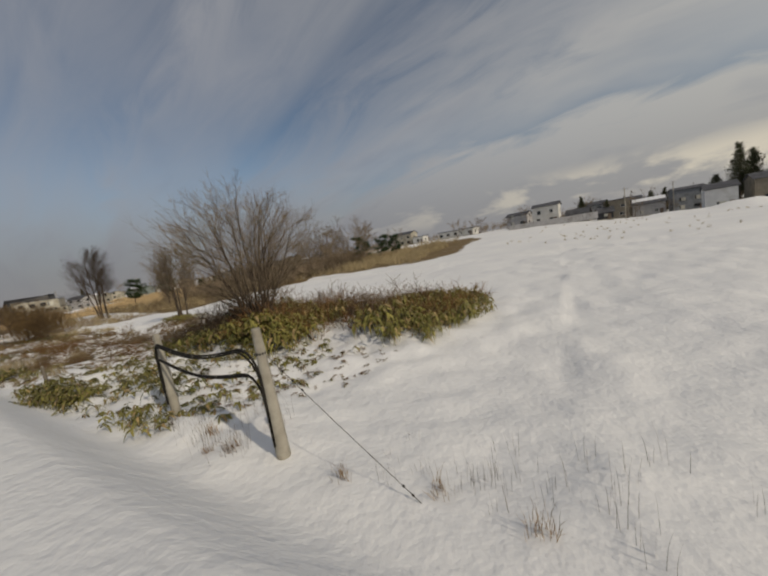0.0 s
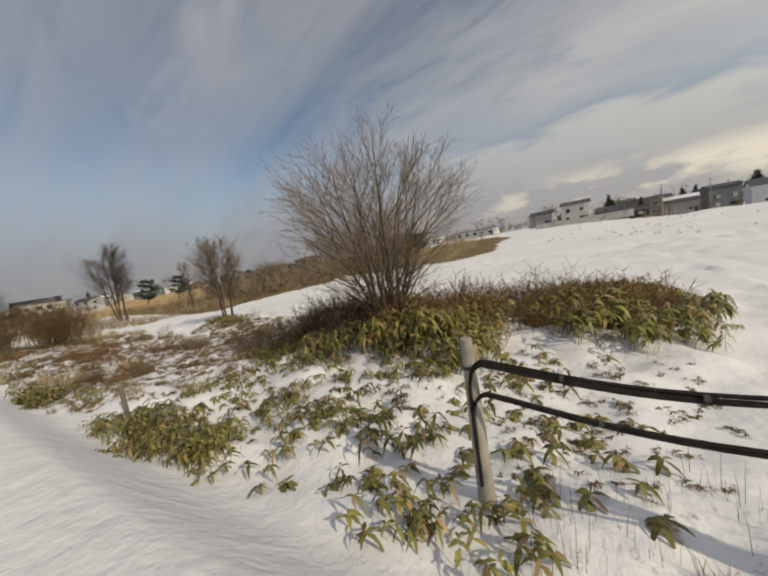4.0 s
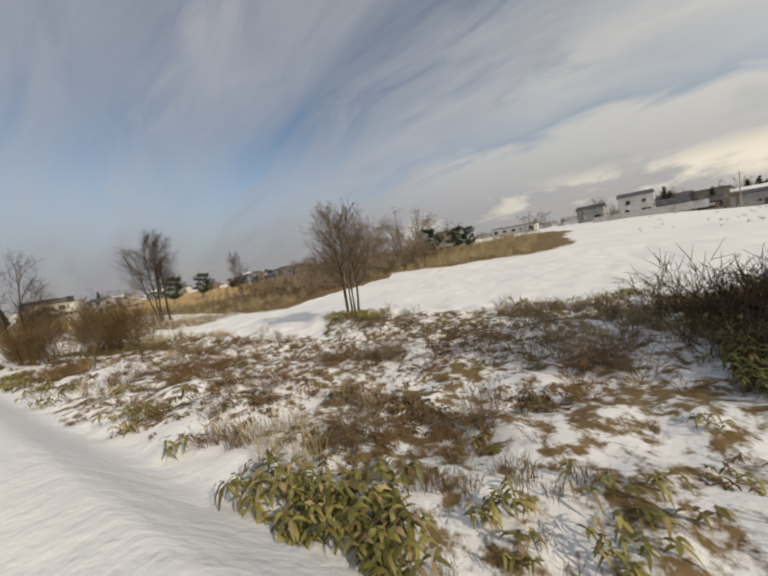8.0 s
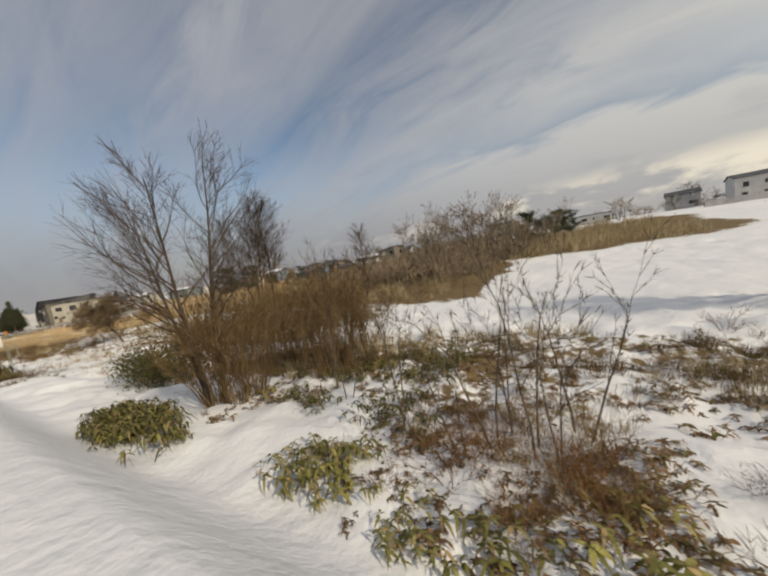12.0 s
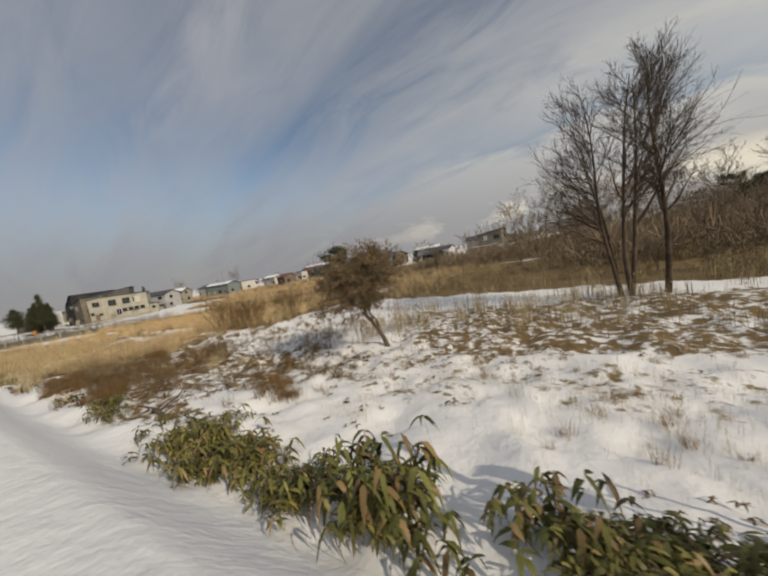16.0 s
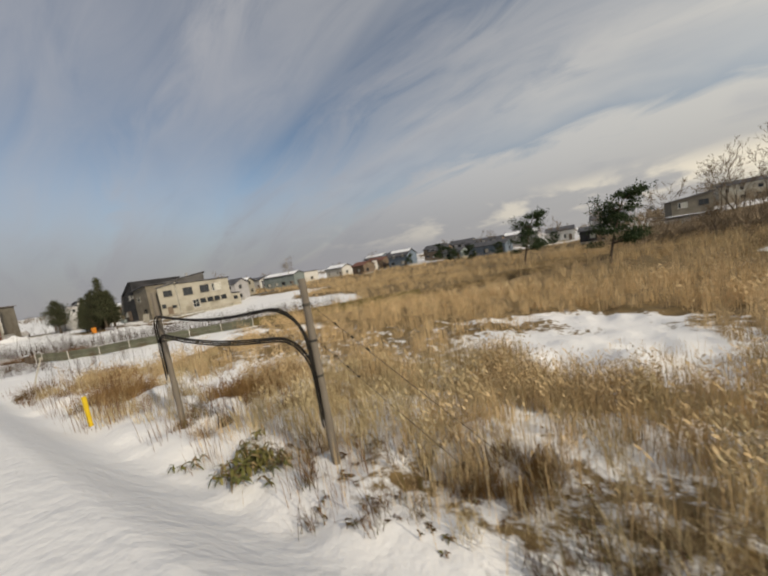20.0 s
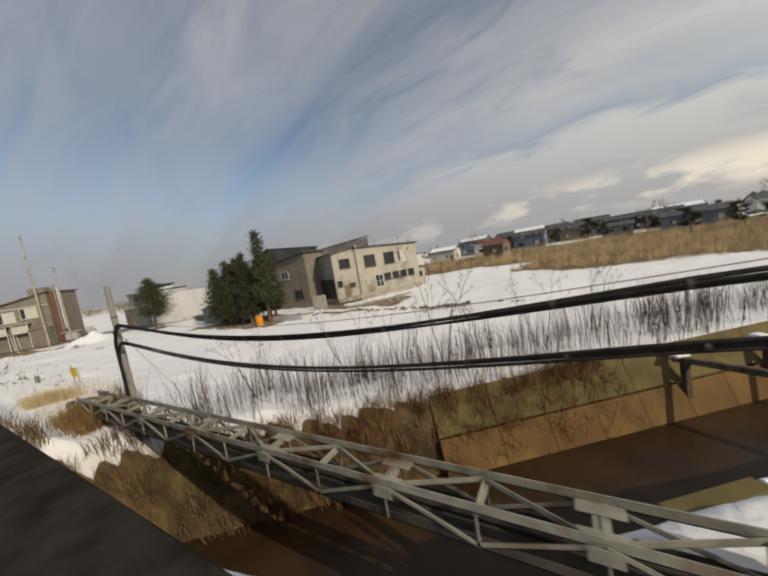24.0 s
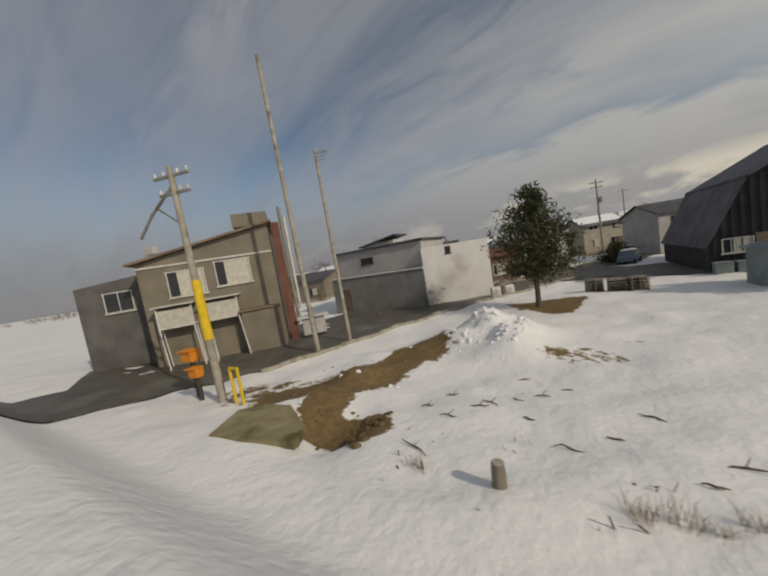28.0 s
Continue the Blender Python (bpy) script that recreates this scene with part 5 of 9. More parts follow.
for k, (x, y, l, w, h, r) in enumerate(((-191.0, 4.25, 0.95, 0.36, 0.3, -0.35), (-190.95, 3.45, 0.95, 0.4, 0.36, 0.08))):
    b = thing("concrete_block", on(x, y), "broken dark concrete block half buried in snow", "block", "broken concrete blocks", turn=r)
    part("slab", Build().box((0, 0, h / 2 - 0.06), (l, w, h), 0, 0.035), M["rust_bank"], b)
    part("slab", Build().box((0.12, 0.03, h - 0.03), (l * 0.7, w * 0.8, 0.1), 0.12, 0.03), M["rust_bank"], b)
    part("snow_cap", Build().box((l * 0.3, w * 0.1, h + 0.02), (l * 0.3, w * 0.5, 0.05), 0.2, 0.02), M["snow"], b)
for k, (xa, ya, xb, yb) in enumerate(((-168.0, 3.2, -171.2, 4.4), (-167.6, 3.0, -170.8, 3.8))):
    za, zb2 = on(xa, ya)[2], on(xb, yb)[2]
    t = thing("steel_channel", (xa, ya, za), "rusty steel channel lying in the snow", "steel bar", "steel channels in the snow")
    part("web", bar((0, 0, 0.05), (xb - xa, yb - ya, zb2 - za + 0.35), 0.13, 0.015), M["darksteel"], t)

# ---- the railway's own deck over the river, added to shade the water ----
rd = thing("railway_bridge", (-180.4, -0.6, 0.0), "plate girder railway deck added to shade the river", "bridge", kind="structure")
part("deck", Build().box((0, 0, 1.98), (21.6, 3.6, 0.36), 0, 0.03), M["shade_black"], rd)
for y in (-1.5, 1.5):
    part("girder", Build().box((0, y, 1.2), (21.6, 0.06, 1.2), 0, 0.01), M["shade_black"], rd)
    for z in (0.6, 1.78):
        part("flange", Build().box((0, y, z), (21.6, 0.3, 0.04), 0, 0.01), M["shade_black"], rd)

# ---- the river ----
def offset_line(line, d):
    out = []
    for i, p in enumerate(line):
        a, b = line[max(i - 1, 0)], line[min(i + 1, len(line) - 1)]
        dx, dy = b[0] - a[0], b[1] - a[1]
        n = math.hypot(dx, dy)
        out.append((p[0] + dy / n * d, p[1] - dx / n * d))
    return out


def finer(line, n):
    out = []
    for a, b in zip(line, line[1:]):
        for i in range(n):
            t = i / n
            out.append((a[0] + (b[0] - a[0]) * t, a[1] + (b[1] - a[1]) * t))
    return out + [line[-1]]


fine = finer(RIVER[:-1], 8)
wb = Build()
la, lb = offset_line(fine, -2.6), offset_line(fine, 2.6)
for i in range(len(fine) - 1):
    wb.add([(*la[i], -1.95), (*la[i + 1], -1.95), (*lb[i + 1], -1.95), (*lb[i], -1.95)], [(0, 1, 2, 3)])
tagged(new("water", wb.mesh("water", water_mat)), "still brown river water between banks", "water", kind="structure")
# concrete facing of the far bank, in slabs
rv = thing("river_wall", (0, 0, 0), "stained concrete facing on the river bank", "river wall", kind="structure")
face = [p for p in fine if -176.9 < p[0] < -140]
for d0, d1, z0, z1, nm in ((-1.75, -2.3, -2.3, -1.05, "lower_slab"), (-2.34, -2.9, -1.0, 0.1, "upper_slab")):
    a, b = offset_line(face, d0), offset_line(face, d1)
    for i in range(len(face) - 1):
        n = Vector((0, 0, 0.05))
        g0, g1 = 0.006, 0.994
        q = [Vector((*a[i], z0)), Vector((*a[i + 1], z0)), Vector((*b[i + 1], z1)), Vector((*b[i], z1))]
        q = [q[0].lerp(q[1], g0), q[0].lerp(q[1], g1), q[3].lerp(q[2], g1), q[3].lerp(q[2], g0)]
        nv = (q[1] - q[0]).cross(q[3] - q[0]).normalized() * 0.12
        part("slab", Build().add([p + nv for p in q] + [p - nv * 2 for p in q], [(0, 1, 2, 3), (7, 6, 5, 4), (0, 4, 5, 1), (1, 5, 6, 2), (2, 6, 7, 3), (3, 7, 4, 0)]), M["ochre_bank" if nm == "lower_slab" else "bank"], rv)
# near bank: a low wall with a snowy rim
nf = [p for p in fine if -176 < p[0] < -140]
a = offset_line(nf, 2.85)
for i in range(len(nf) - 1):
    if nf[i][0] < -175.6:
        continue
    p, q = Vector((*a[i], 0)), Vector((*a[i + 1], 0))
    mid, d = (p + q) / 2, q - p
    g = 0.82 - 0.80 * float(ease(mid.y - 0.4, 2.6, 11))
    part("near_wall", Build().box((mid.x, mid.y, g - 1.0), (d.length * 0.992, 0.3, 1.8), math.atan2(d.y, d.x), 0.02), M["bank"], rv)
    if -172.0 < mid.x < -168.6:
        za, zc = (0.82 - 0.80 * float(ease(v.y - 0.4, 2.6, 11)) - 0.07 for v in (p, q))
        part("snow_rim", Build().tube([(p.x, p.y, za), (q.x, q.y, zc)], 0.07, 8), M["snow"], rv, "snow lying along the wall")
gp = thing("wall_pier", on(-169.8, 6.7), "dark timber pier at the end of the river wall", "pier", turn=0.7)
part("post", Build().box((0, 0, 0.2), (0.26, 0.26, 1.1), 0, 0.02), M["bark"], gp)
part("plank", Build().box((0.55, 0.05, 0.15), (0.9, 0.08, 0.7), 0, 0.01), M["bark"], gp)
part("snow_cap", Build().box((0, 0, 0.78), (0.28, 0.28, 0.06), 0, 0.03), M["snow"], gp)
# timber struts across the water
for k, f in enumerate((36, 38, 40, 42, 46)):
    i = int(f)
    p, q = offset_line(fine, -2.4)[i], offset_line(fine, 2.8)[i + 1]
    t = thing("timber_strut", (*p, -0.2), "dark timber strut braced across the river", "timber beam", "struts across the river")
    d = Vector((q[0] - p[0], q[1] - p[1], 0.1))
    m = d.to_track_quat("X", "Z").to_matrix()
    part("beam", Build().box(d / 2, (d.length, 0.18, 0.2), 0, 0.02, m), M["bark"], t)
    part("prop", Build().box((d.x * 0.06, d.y * 0.06, -0.75), (0.2, 0.2, 1.7), 0.5, 0.02), M["bark"], t)
    part("snow_cap", Build().box((d.x * 0.03, d.y * 0.03, 0.15), (0.5 - 0.06 * k, 0.42, 0.16), 0.5, 0.06), M["snow"], t)
# rail fence along the near bank
fl = [(-169.1, 7.1), (-167.1, 8.8), (-165.1, 10.5), (-163.1, 12.2), (-161.0, 13.9), (-158.8, 15.7), (-156.4, 17.6), (-153.9, 19.5)]
fn = thing("panel_fence", on(*fl[0]), "low grey-green sheet fence on pipe posts along the river", "fence")
fo = Vector(on(*fl[0]))
for i, p in enumerate(fl):
    g = Vector(on(*p)) - fo
    part("fence_post", Build().tube([g + Vector((0, 0, -0.2)), g + Vector((0, 0, 0.92))], 0.03, 8), M["box_white"], fn)
    if i:
        h = Vector(on(*fl[i - 1])) - fo
        d = g - h
        part("rail", Build().tube([h + Vector((0, 0, 0.88)), g + Vector((0, 0, 0.88))], 0.022, 6), M["post_grey"], fn)
        part("rail", Build().tube([h + Vector((0, 0, 0.42)), g + Vector((0, 0, 0.42))], 0.014, 6), M["post_grey"], fn)
        bd = Build()  # a sheet pressed in shallow ribs
        n = 14
        across = Vector((-d.y, d.x, 0)).normalized()
        vs = []
        for k in range(n + 1):
            o = h.lerp(g, 0.02 + 0.96 * k / n) + across * (0.05 + 0.012 * (k % 2))
            vs += [o + Vector((0, 0, 0.04)), o + Vector((0, 0, 0.84)), o + across * 0.008 + Vector((0, 0, 0.84)), o + across * 0.008 + Vector((0, 0, 0.04))]
        fs = [(0, 3, 2, 1), (4 * n, 4 * n + 1, 4 * n + 2, 4 * n + 3)]
        for k in range(n):
            fs += [(4 * k + i0, 4 * k + (i0 + 1) % 4, 4 * k + 4 + (i0 + 1) % 4, 4 * k + 4 + i0) for i0 in range(4)]
        bd.add(vs, fs)
        part("panel", bd, M["fence_panel"], fn)
h = Vector(on(*fl[0])) - fo
part("fence_post", Build().tube([h + Vector((0.42, 0.34, -0.2)), h + Vector((0.42, 0.34, 0.9))], 0.026, 8), M["box_white"], fn)

# ---- small things beside the line ----
mk = thing("marker_post", on(-139.35, 2.95), "bright yellow square marker post in snow", "marker post")
part("stake", Build().box((0, 0, 0.4), (0.10, 0.10, 1.15), 0.2, 0.012), M["yellow"], mk)
part("cap", Build().box((0, 0, 0.985), (0.11, 0.11, 0.03), 0.2, 0.01), M["yellow"], mk)
sg = thing("yellow_sign", on(-193.6, 4.2), "yellow sign board on two leaning stakes in snow", "sign")
for x in (-0.36, 0.38):
    part("stake", Build().tube([(x, 0, -0.15), (x - 0.08, 0, 1.35 + 0.1 * (x < 0))], 0.028, 8), M["plank"], sg)
pl = part("board", Build().box((-0.05, -0.04, 1.16), (0.74, 0.03, 0.44), 0, 0.008), M["yellow"], sg)
for i in range(2):
    part("print_bar", Build().box((-0.05 - 0.1 * i, -0.058, 1.26 - 0.15 * i), (0.5 - 0.1 * i, 0.004, 0.05)), M["orange"], pl)
can = thing("old_can", on(-6.25, 4.35), "faded red metal can tilted in snow", "can", turn=0.4)
part("body", Build().tube([(0, 0, -0.04), (0.03, 0, 0.27)], [0.12, 0.125], 14), M["red"], can)
part("rim", Build().tube([(0.03, 0, 0.265), (0.033, 0, 0.285)], [0.132, 0.128], 14), M["wire"], can)
for x, y, h, r in ((-202.35, 4.45, 0.42, 0.11), (-222.0, 4.5, 0.44, 0.11), (-229.15, 4.5, 0.40, 0.11)):
    s = thing("wooden_stump", on(x, y), "short weathered wooden stump standing in snow", "stump", "stumps in the snow")
    part("stub", Build().tube([(0, 0, -0.1), (0.015, 0, h * 0.6), (0.02, 0.01, h)], [r * 1.1, r, r * 0.92], 11), M["timber_post"], s)
    part("cut_face", Build().tube([(0.02, 0.01, h), (0.02, 0.01, h + 0.012)], [r * 0.9, r * 0.8], 11), M["plank"], s)
st = thing("wooden_stake", on(-21.0, 3.5), "weathered wooden stake standing in snow", "stake")
part("shaft", Build().tube([(0, 0, -0.2), (0.02, 0, 0.6), (0.04, 0, 1.1)], [0.07, 0.065, 0.06], 9), M["timber_post"], st)
part("cut_face", Build().tube([(0.04, 0, 1.1), (0.04, 0, 1.112)], [0.058, 0.05], 9), M["plank"], st)
fb = thing("fallen_branch", on(-36.5, 7.9), "pale barkless branch lying on scrub", "branch")
fo2 = Vector(on(-36.5, 7.9))
part("stem", Build().tube([Vector(on(-37.8, 8.2)) - fo2 + Vector((0, 0, 0.2)), Vector((-0.5, 0.1, 0.3)), Vector((0.3, -0.1, 0.26)), Vector(on(-35.1, 7.56)) - fo2 + Vector((0, 0, 0.15))], [0.03, 0.05, 0.06, 0.045], 8), M["plank"], fb)
part("side_branch", Build().tube([Vector((-0.4, 0.1, 0.3)), Vector((-0.8, 0.3, 0.55)), Vector((-1.3, 0.4, 0.6))], [0.028, 0.02, 0.008], 6), M["plank"], fb)
lg = thing("fallen_log", on(-95.6, 4.15), "dark fallen branch lying on the snow", "log")
p0, p1 = Vector(on(-96.3, 4.3)), Vector(on(-95.0, 4.1))
o = Vector(on(-95.6, 4.15))
part("stem", Build().tube([p0 - o + Vector((0, 0, 0.06)), Vector((0, 0, 0.1)), p1 - o + Vector((0, 0, 0.07))], [0.09, 0.08, 0.06], 8), M["bark"], lg)
part("branch", Build().tube([Vector((0.1, 0, 0.1)), Vector((0.5, 0.5, 0.45)), Vector((0.6, 0.8, 0.8))], [0.035, 0.025, 0.008], 6), M["bark"], lg)
part("branch", Build().tube([Vector((-0.5, 0.1, 0.08)), Vector((-1.0, -0.1, 0.2)), Vector((-1.5, -0.05, 0.12))], [0.035, 0.025, 0.008], 6), M["bark"], lg)
rb = random.Random(5)
for k, (x, y, l) in enumerate(((-203.6, 5.6, 1.0), (-204.6, 5.0, 0.6), (-205.8, 4.6, 0.7), (-217.6, 5.3, 1.1), (-217.0, 5.2, 0.9), (-216.4, 5.1, 0.8), (-219.9, 4.9, 2.6), (-214.0, 4.9, 0.5), (-213.4, 4.8, 0.5), (-224.6, 7.4, 0.5), (-226.6, 8.2, 0.5), (-225.8, 6.4, 0.6), (-228.2, 6.2, 0.5), (-228.8, 8.9, 0.4), (-224.2, 5.6, 0.7), (-230.2, 7.6, 0.5), (-229.4, 10.2, 0.4), (-231.0, 5.2, 0.8), (-229.4, 8.6, 0.35), (-230.0, 8.0, 0.5), (-229.0, 7.4, 0.3), (-231.2, 8.4, 0.4), (-228.2, 9.6, 0.3), (-230.8, 6.8, 0.45), (-227.4, 6.9, 0.3), (-231.6, 7.4, 0.35), (-226.4, 5.6, 0.3), (-221.7, 6.0, 1.5), (-218.8, 5.5, 0.6), (-219.4, 5.6, 0.35), (-217.8, 4.4, 0.9), (-208.6, 4.6, 0.9), (-210.2, 5.2, 0.5), (-211.4, 4.4, 0.4), (-199.6, 4.6, 0.5), (-200.8, 5.2, 0.6))):
    g = Vector(on(x, y))
    t = thing("dead_branch", g, "dark dead branch lying on the snow", "branch", "branches on the snow", turn=rb.uniform(-0.5, 0.3))
    pts = [Vector((-l / 2 + l * i / 4, rb.uniform(-0.05, 0.05), 0.02 + 0.03 * rb.random())) for i in range(5)]
    part("stem", Build().tube(pts, [0.008, 0.016, 0.02, 0.017, 0.006], 6), M["bark"], t)
    if k % 2:
        part("side_twig", Build().tube([pts[2], pts[2] + Vector((0.12, 0.1, 0.12))], [0.014, 0.005], 5), M["bark"], t)
st = thing("leaning_stake", on(-149.5, 3.5), "old wooden stake leaning in dead stalks", "stake")
part("shaft", Build().tube([(0, 0, -0.15), (-0.12, 0.25, 0.75), (-0.2, 0.55, 1.5)], [0.035, 0.03, 0.028], 7), M["plank"], st)
part("head", Build().box((-0.205, 0.57, 1.56), (0.16, 0.12, 0.16), 0.4, 0.04), M["plank"], st)


# ---- buildings ----
def window(parent, x, y, z, w, h, turn=0.0, frame_mat="trim", bars=(1, 0), curtain=False, out=0.05):
    """A window on a wall whose outside faces -y of its own turn; (x, y, z) is its middle on the wall's face."""
    rot = Matrix.Rotation(turn, 3, "Z")

    def at(px, py, pz):
        return Vector((x, y, z)) + rot @ Vector((px, py, pz))

    t = 0.07 if w > 0.8 else 0.05
    b = Build()
    for px, pz, sx, sz in ((0, h / 2, w + 2 * t, t), (0, -h / 2, w + 2 * t, t), (-w / 2, 0, t, h), (w / 2, 0, t, h)):
        b.box(at(px, -out / 2, pz), (sx, out + 0.02, sz), turn, 0.008)
    for i in range(bars[0]):
        b.box(at(-w / 2 + w * (i + 1) / (bars[0] + 1), -out * 0.4, 0), (t * 0.7, out * 0.7, h), turn)
    for i in range(bars[1]):
        b.box(at(0, -out * 0.4, -h / 2 + h * (i + 1) / (bars[1] + 1)), (w, out * 0.7, t * 0.7), turn)
    win = part("window", b, M[frame_mat], parent)
    part("pane", Build().box(at(0, -0.008, 0), (w - 0.01, 0.012, h - 0.01), turn), M["glass"], win)
    if curtain:
        part("curtain", Build().box(at(0.12 * w, -0.017, 0), (w * 0.7, 0.006, h * 0.96), turn), M["curtain"], win)
    part("sill", Build().box(at(0, -0.06, -h / 2 - t), (w + 0.24, 0.13, 0.05), turn, 0.008), M[frame_mat], win)
    return win


def roof_mono(b, x0, x1, y0, y1, z00, z10, over=0.35, t=0.16):
    """A single slope that rises along x from z00 to z10."""
    k = (z10 - z00) / (x1 - x0)
    pts = [(x0 - over, y0 - over, z00 - k * over), (x1 + over, y0 - over, z10 + k * over), (x1 + over, y1 + over, z10 + k * over), (x0 - over, y1 + over, z00 - k * over)]
    return b.prism(pts, (0, 0, 0), (0, 0, t))


def roof_gable(b, w, d, z, rise, over=0.4, t=0.14):
    """A ridge along x."""
    for s in (-1, 1):
        a = [(-w / 2 - over, s * (d / 2 + over), z - rise * over / (d / 2)), (w / 2 + over, s * (d / 2 + over), z - rise * over / (d / 2)), (w / 2 + over, 0, z + rise), (-w / 2 - over, 0, z + rise)]
        b.prism(a, (0, 0, 0), (0, 0, t))
    return b


def gable_walls(w, d, h, rise):
    b = Build()
    o = [(0, -d / 2, -0.6), (0, d / 2, -0.6), (0, d / 2, h), (0, 0, h + rise), (0, -d / 2, h)]
    return b.prism(o, (-w / 2, 0, 0), (w / 2, 0, 0))


def simple_house(x, y, w, d, h, wall, roof, label, turn=0.0, kind="gable", rise=1.3, storeys=1, snow=False, seed=0, group="houses of the village", z=None, name="house"):
    """A plain house far off: walls, roof, windows with frames, door, base, flue."""
    r = random.Random(seed)
    g = float(ground_z(x, y)) if z is None else z
    t = thing(name, (x, y, g), label, "house", group, turn=turn)
    if kind == "gable":
        part("wall", gable_walls(w, d, h, rise), M[wall], t)
        ro = part("roof", roof_gable(Build(), w, d, h, rise), M[roof], t)
    elif kind == "flat":
        part("wall", Build().box((0, 0, h / 2 - 0.3), (w, d, h + 0.6), 0, 0.03), M[wall], t)
        ro = part("roof", Build().box((0, 0, h + 0.1), (w + 0.5, d + 0.5, 0.28), 0, 0.05), M[roof], t)
    else:
        o = [(-w / 2, 0, -0.6), (w / 2, 0, -0.6), (w / 2, 0, h + rise), (-w / 2, 0, h)]
        part("wall", Build().prism(o, (0, -d / 2, 0), (0, d / 2, 0)), M[wall], t)
        ro = part("roof", roof_mono(Build(), -w / 2, w / 2, -d / 2, d / 2, h, h + rise), M[roof], t)
    if snow:
        if kind == "gable":
            part("snow_layer", roof_gable(Build(), w * 0.98, d * 0.9, h + 0.17, rise * 0.98, 0.2, 0.1), M["snow"], ro)
        else:
            part("snow_layer", Build().box((0, 0, h + 0.30 + (rise / 2 if kind == "mono" else 0)), (w * 0.96, d * 0.96, 0.14), 0, 0.05), M["snow"], ro)
    part("base", Build().box((0, 0, 0.0), (w + 0.06, d + 0.06, 0.7), 0, 0.02), M["concrete"], t)
    n = max(1, int(w / 3.2))
    for s in range(storeys):
        for i in range(n):
            ww, hh = r.choice((1.0, 1.5, 1.7)), r.choice((0.9, 1.1, 1.2))
            window(t, -w / 2 + w * (i + 0.5) / n + r.uniform(-0.3, 0.3), -d / 2, 1.6 + s * 2.7, min(ww, w / n - 0.4), hh, 0, r.choice(("trim", "dark_trim")), curtain=r.random() < 0.4)
        window(t, w / 2, r.uniform(-0.2, 0.2) * d, 1.6 + s * 2.7, 1.2, 1.0, math.pi / 2, "dark_trim")
    dr = part("door", Build().box((w / 2 - 1.1, -d / 2 - 0.03, 1.05), (0.9, 0.06, 2.0), 0, 0.01), M["brown"], t)
    part("handle", Build().box((w / 2 - 0.75, -d / 2 - 0.08, 1.0), (0.04, 0.05, 0.14), 0, 0.006), M["post_grey"], dr)
    if r.random() < 0.6:
        f = part("flue", Build().tube([(w * 0.3, d * 0.2, h), (w * 0.3, d * 0.2, h + rise + 0.9)], 0.11, 8), M["post_grey"], t)
        part("cowl", Build().tube([(w * 0.3, d * 0.2, h + rise + 0.9), (w * 0.3, d * 0.2, h + rise + 1.05)], [0.18, 0.12], 8), M["post_grey"], f)
    return t


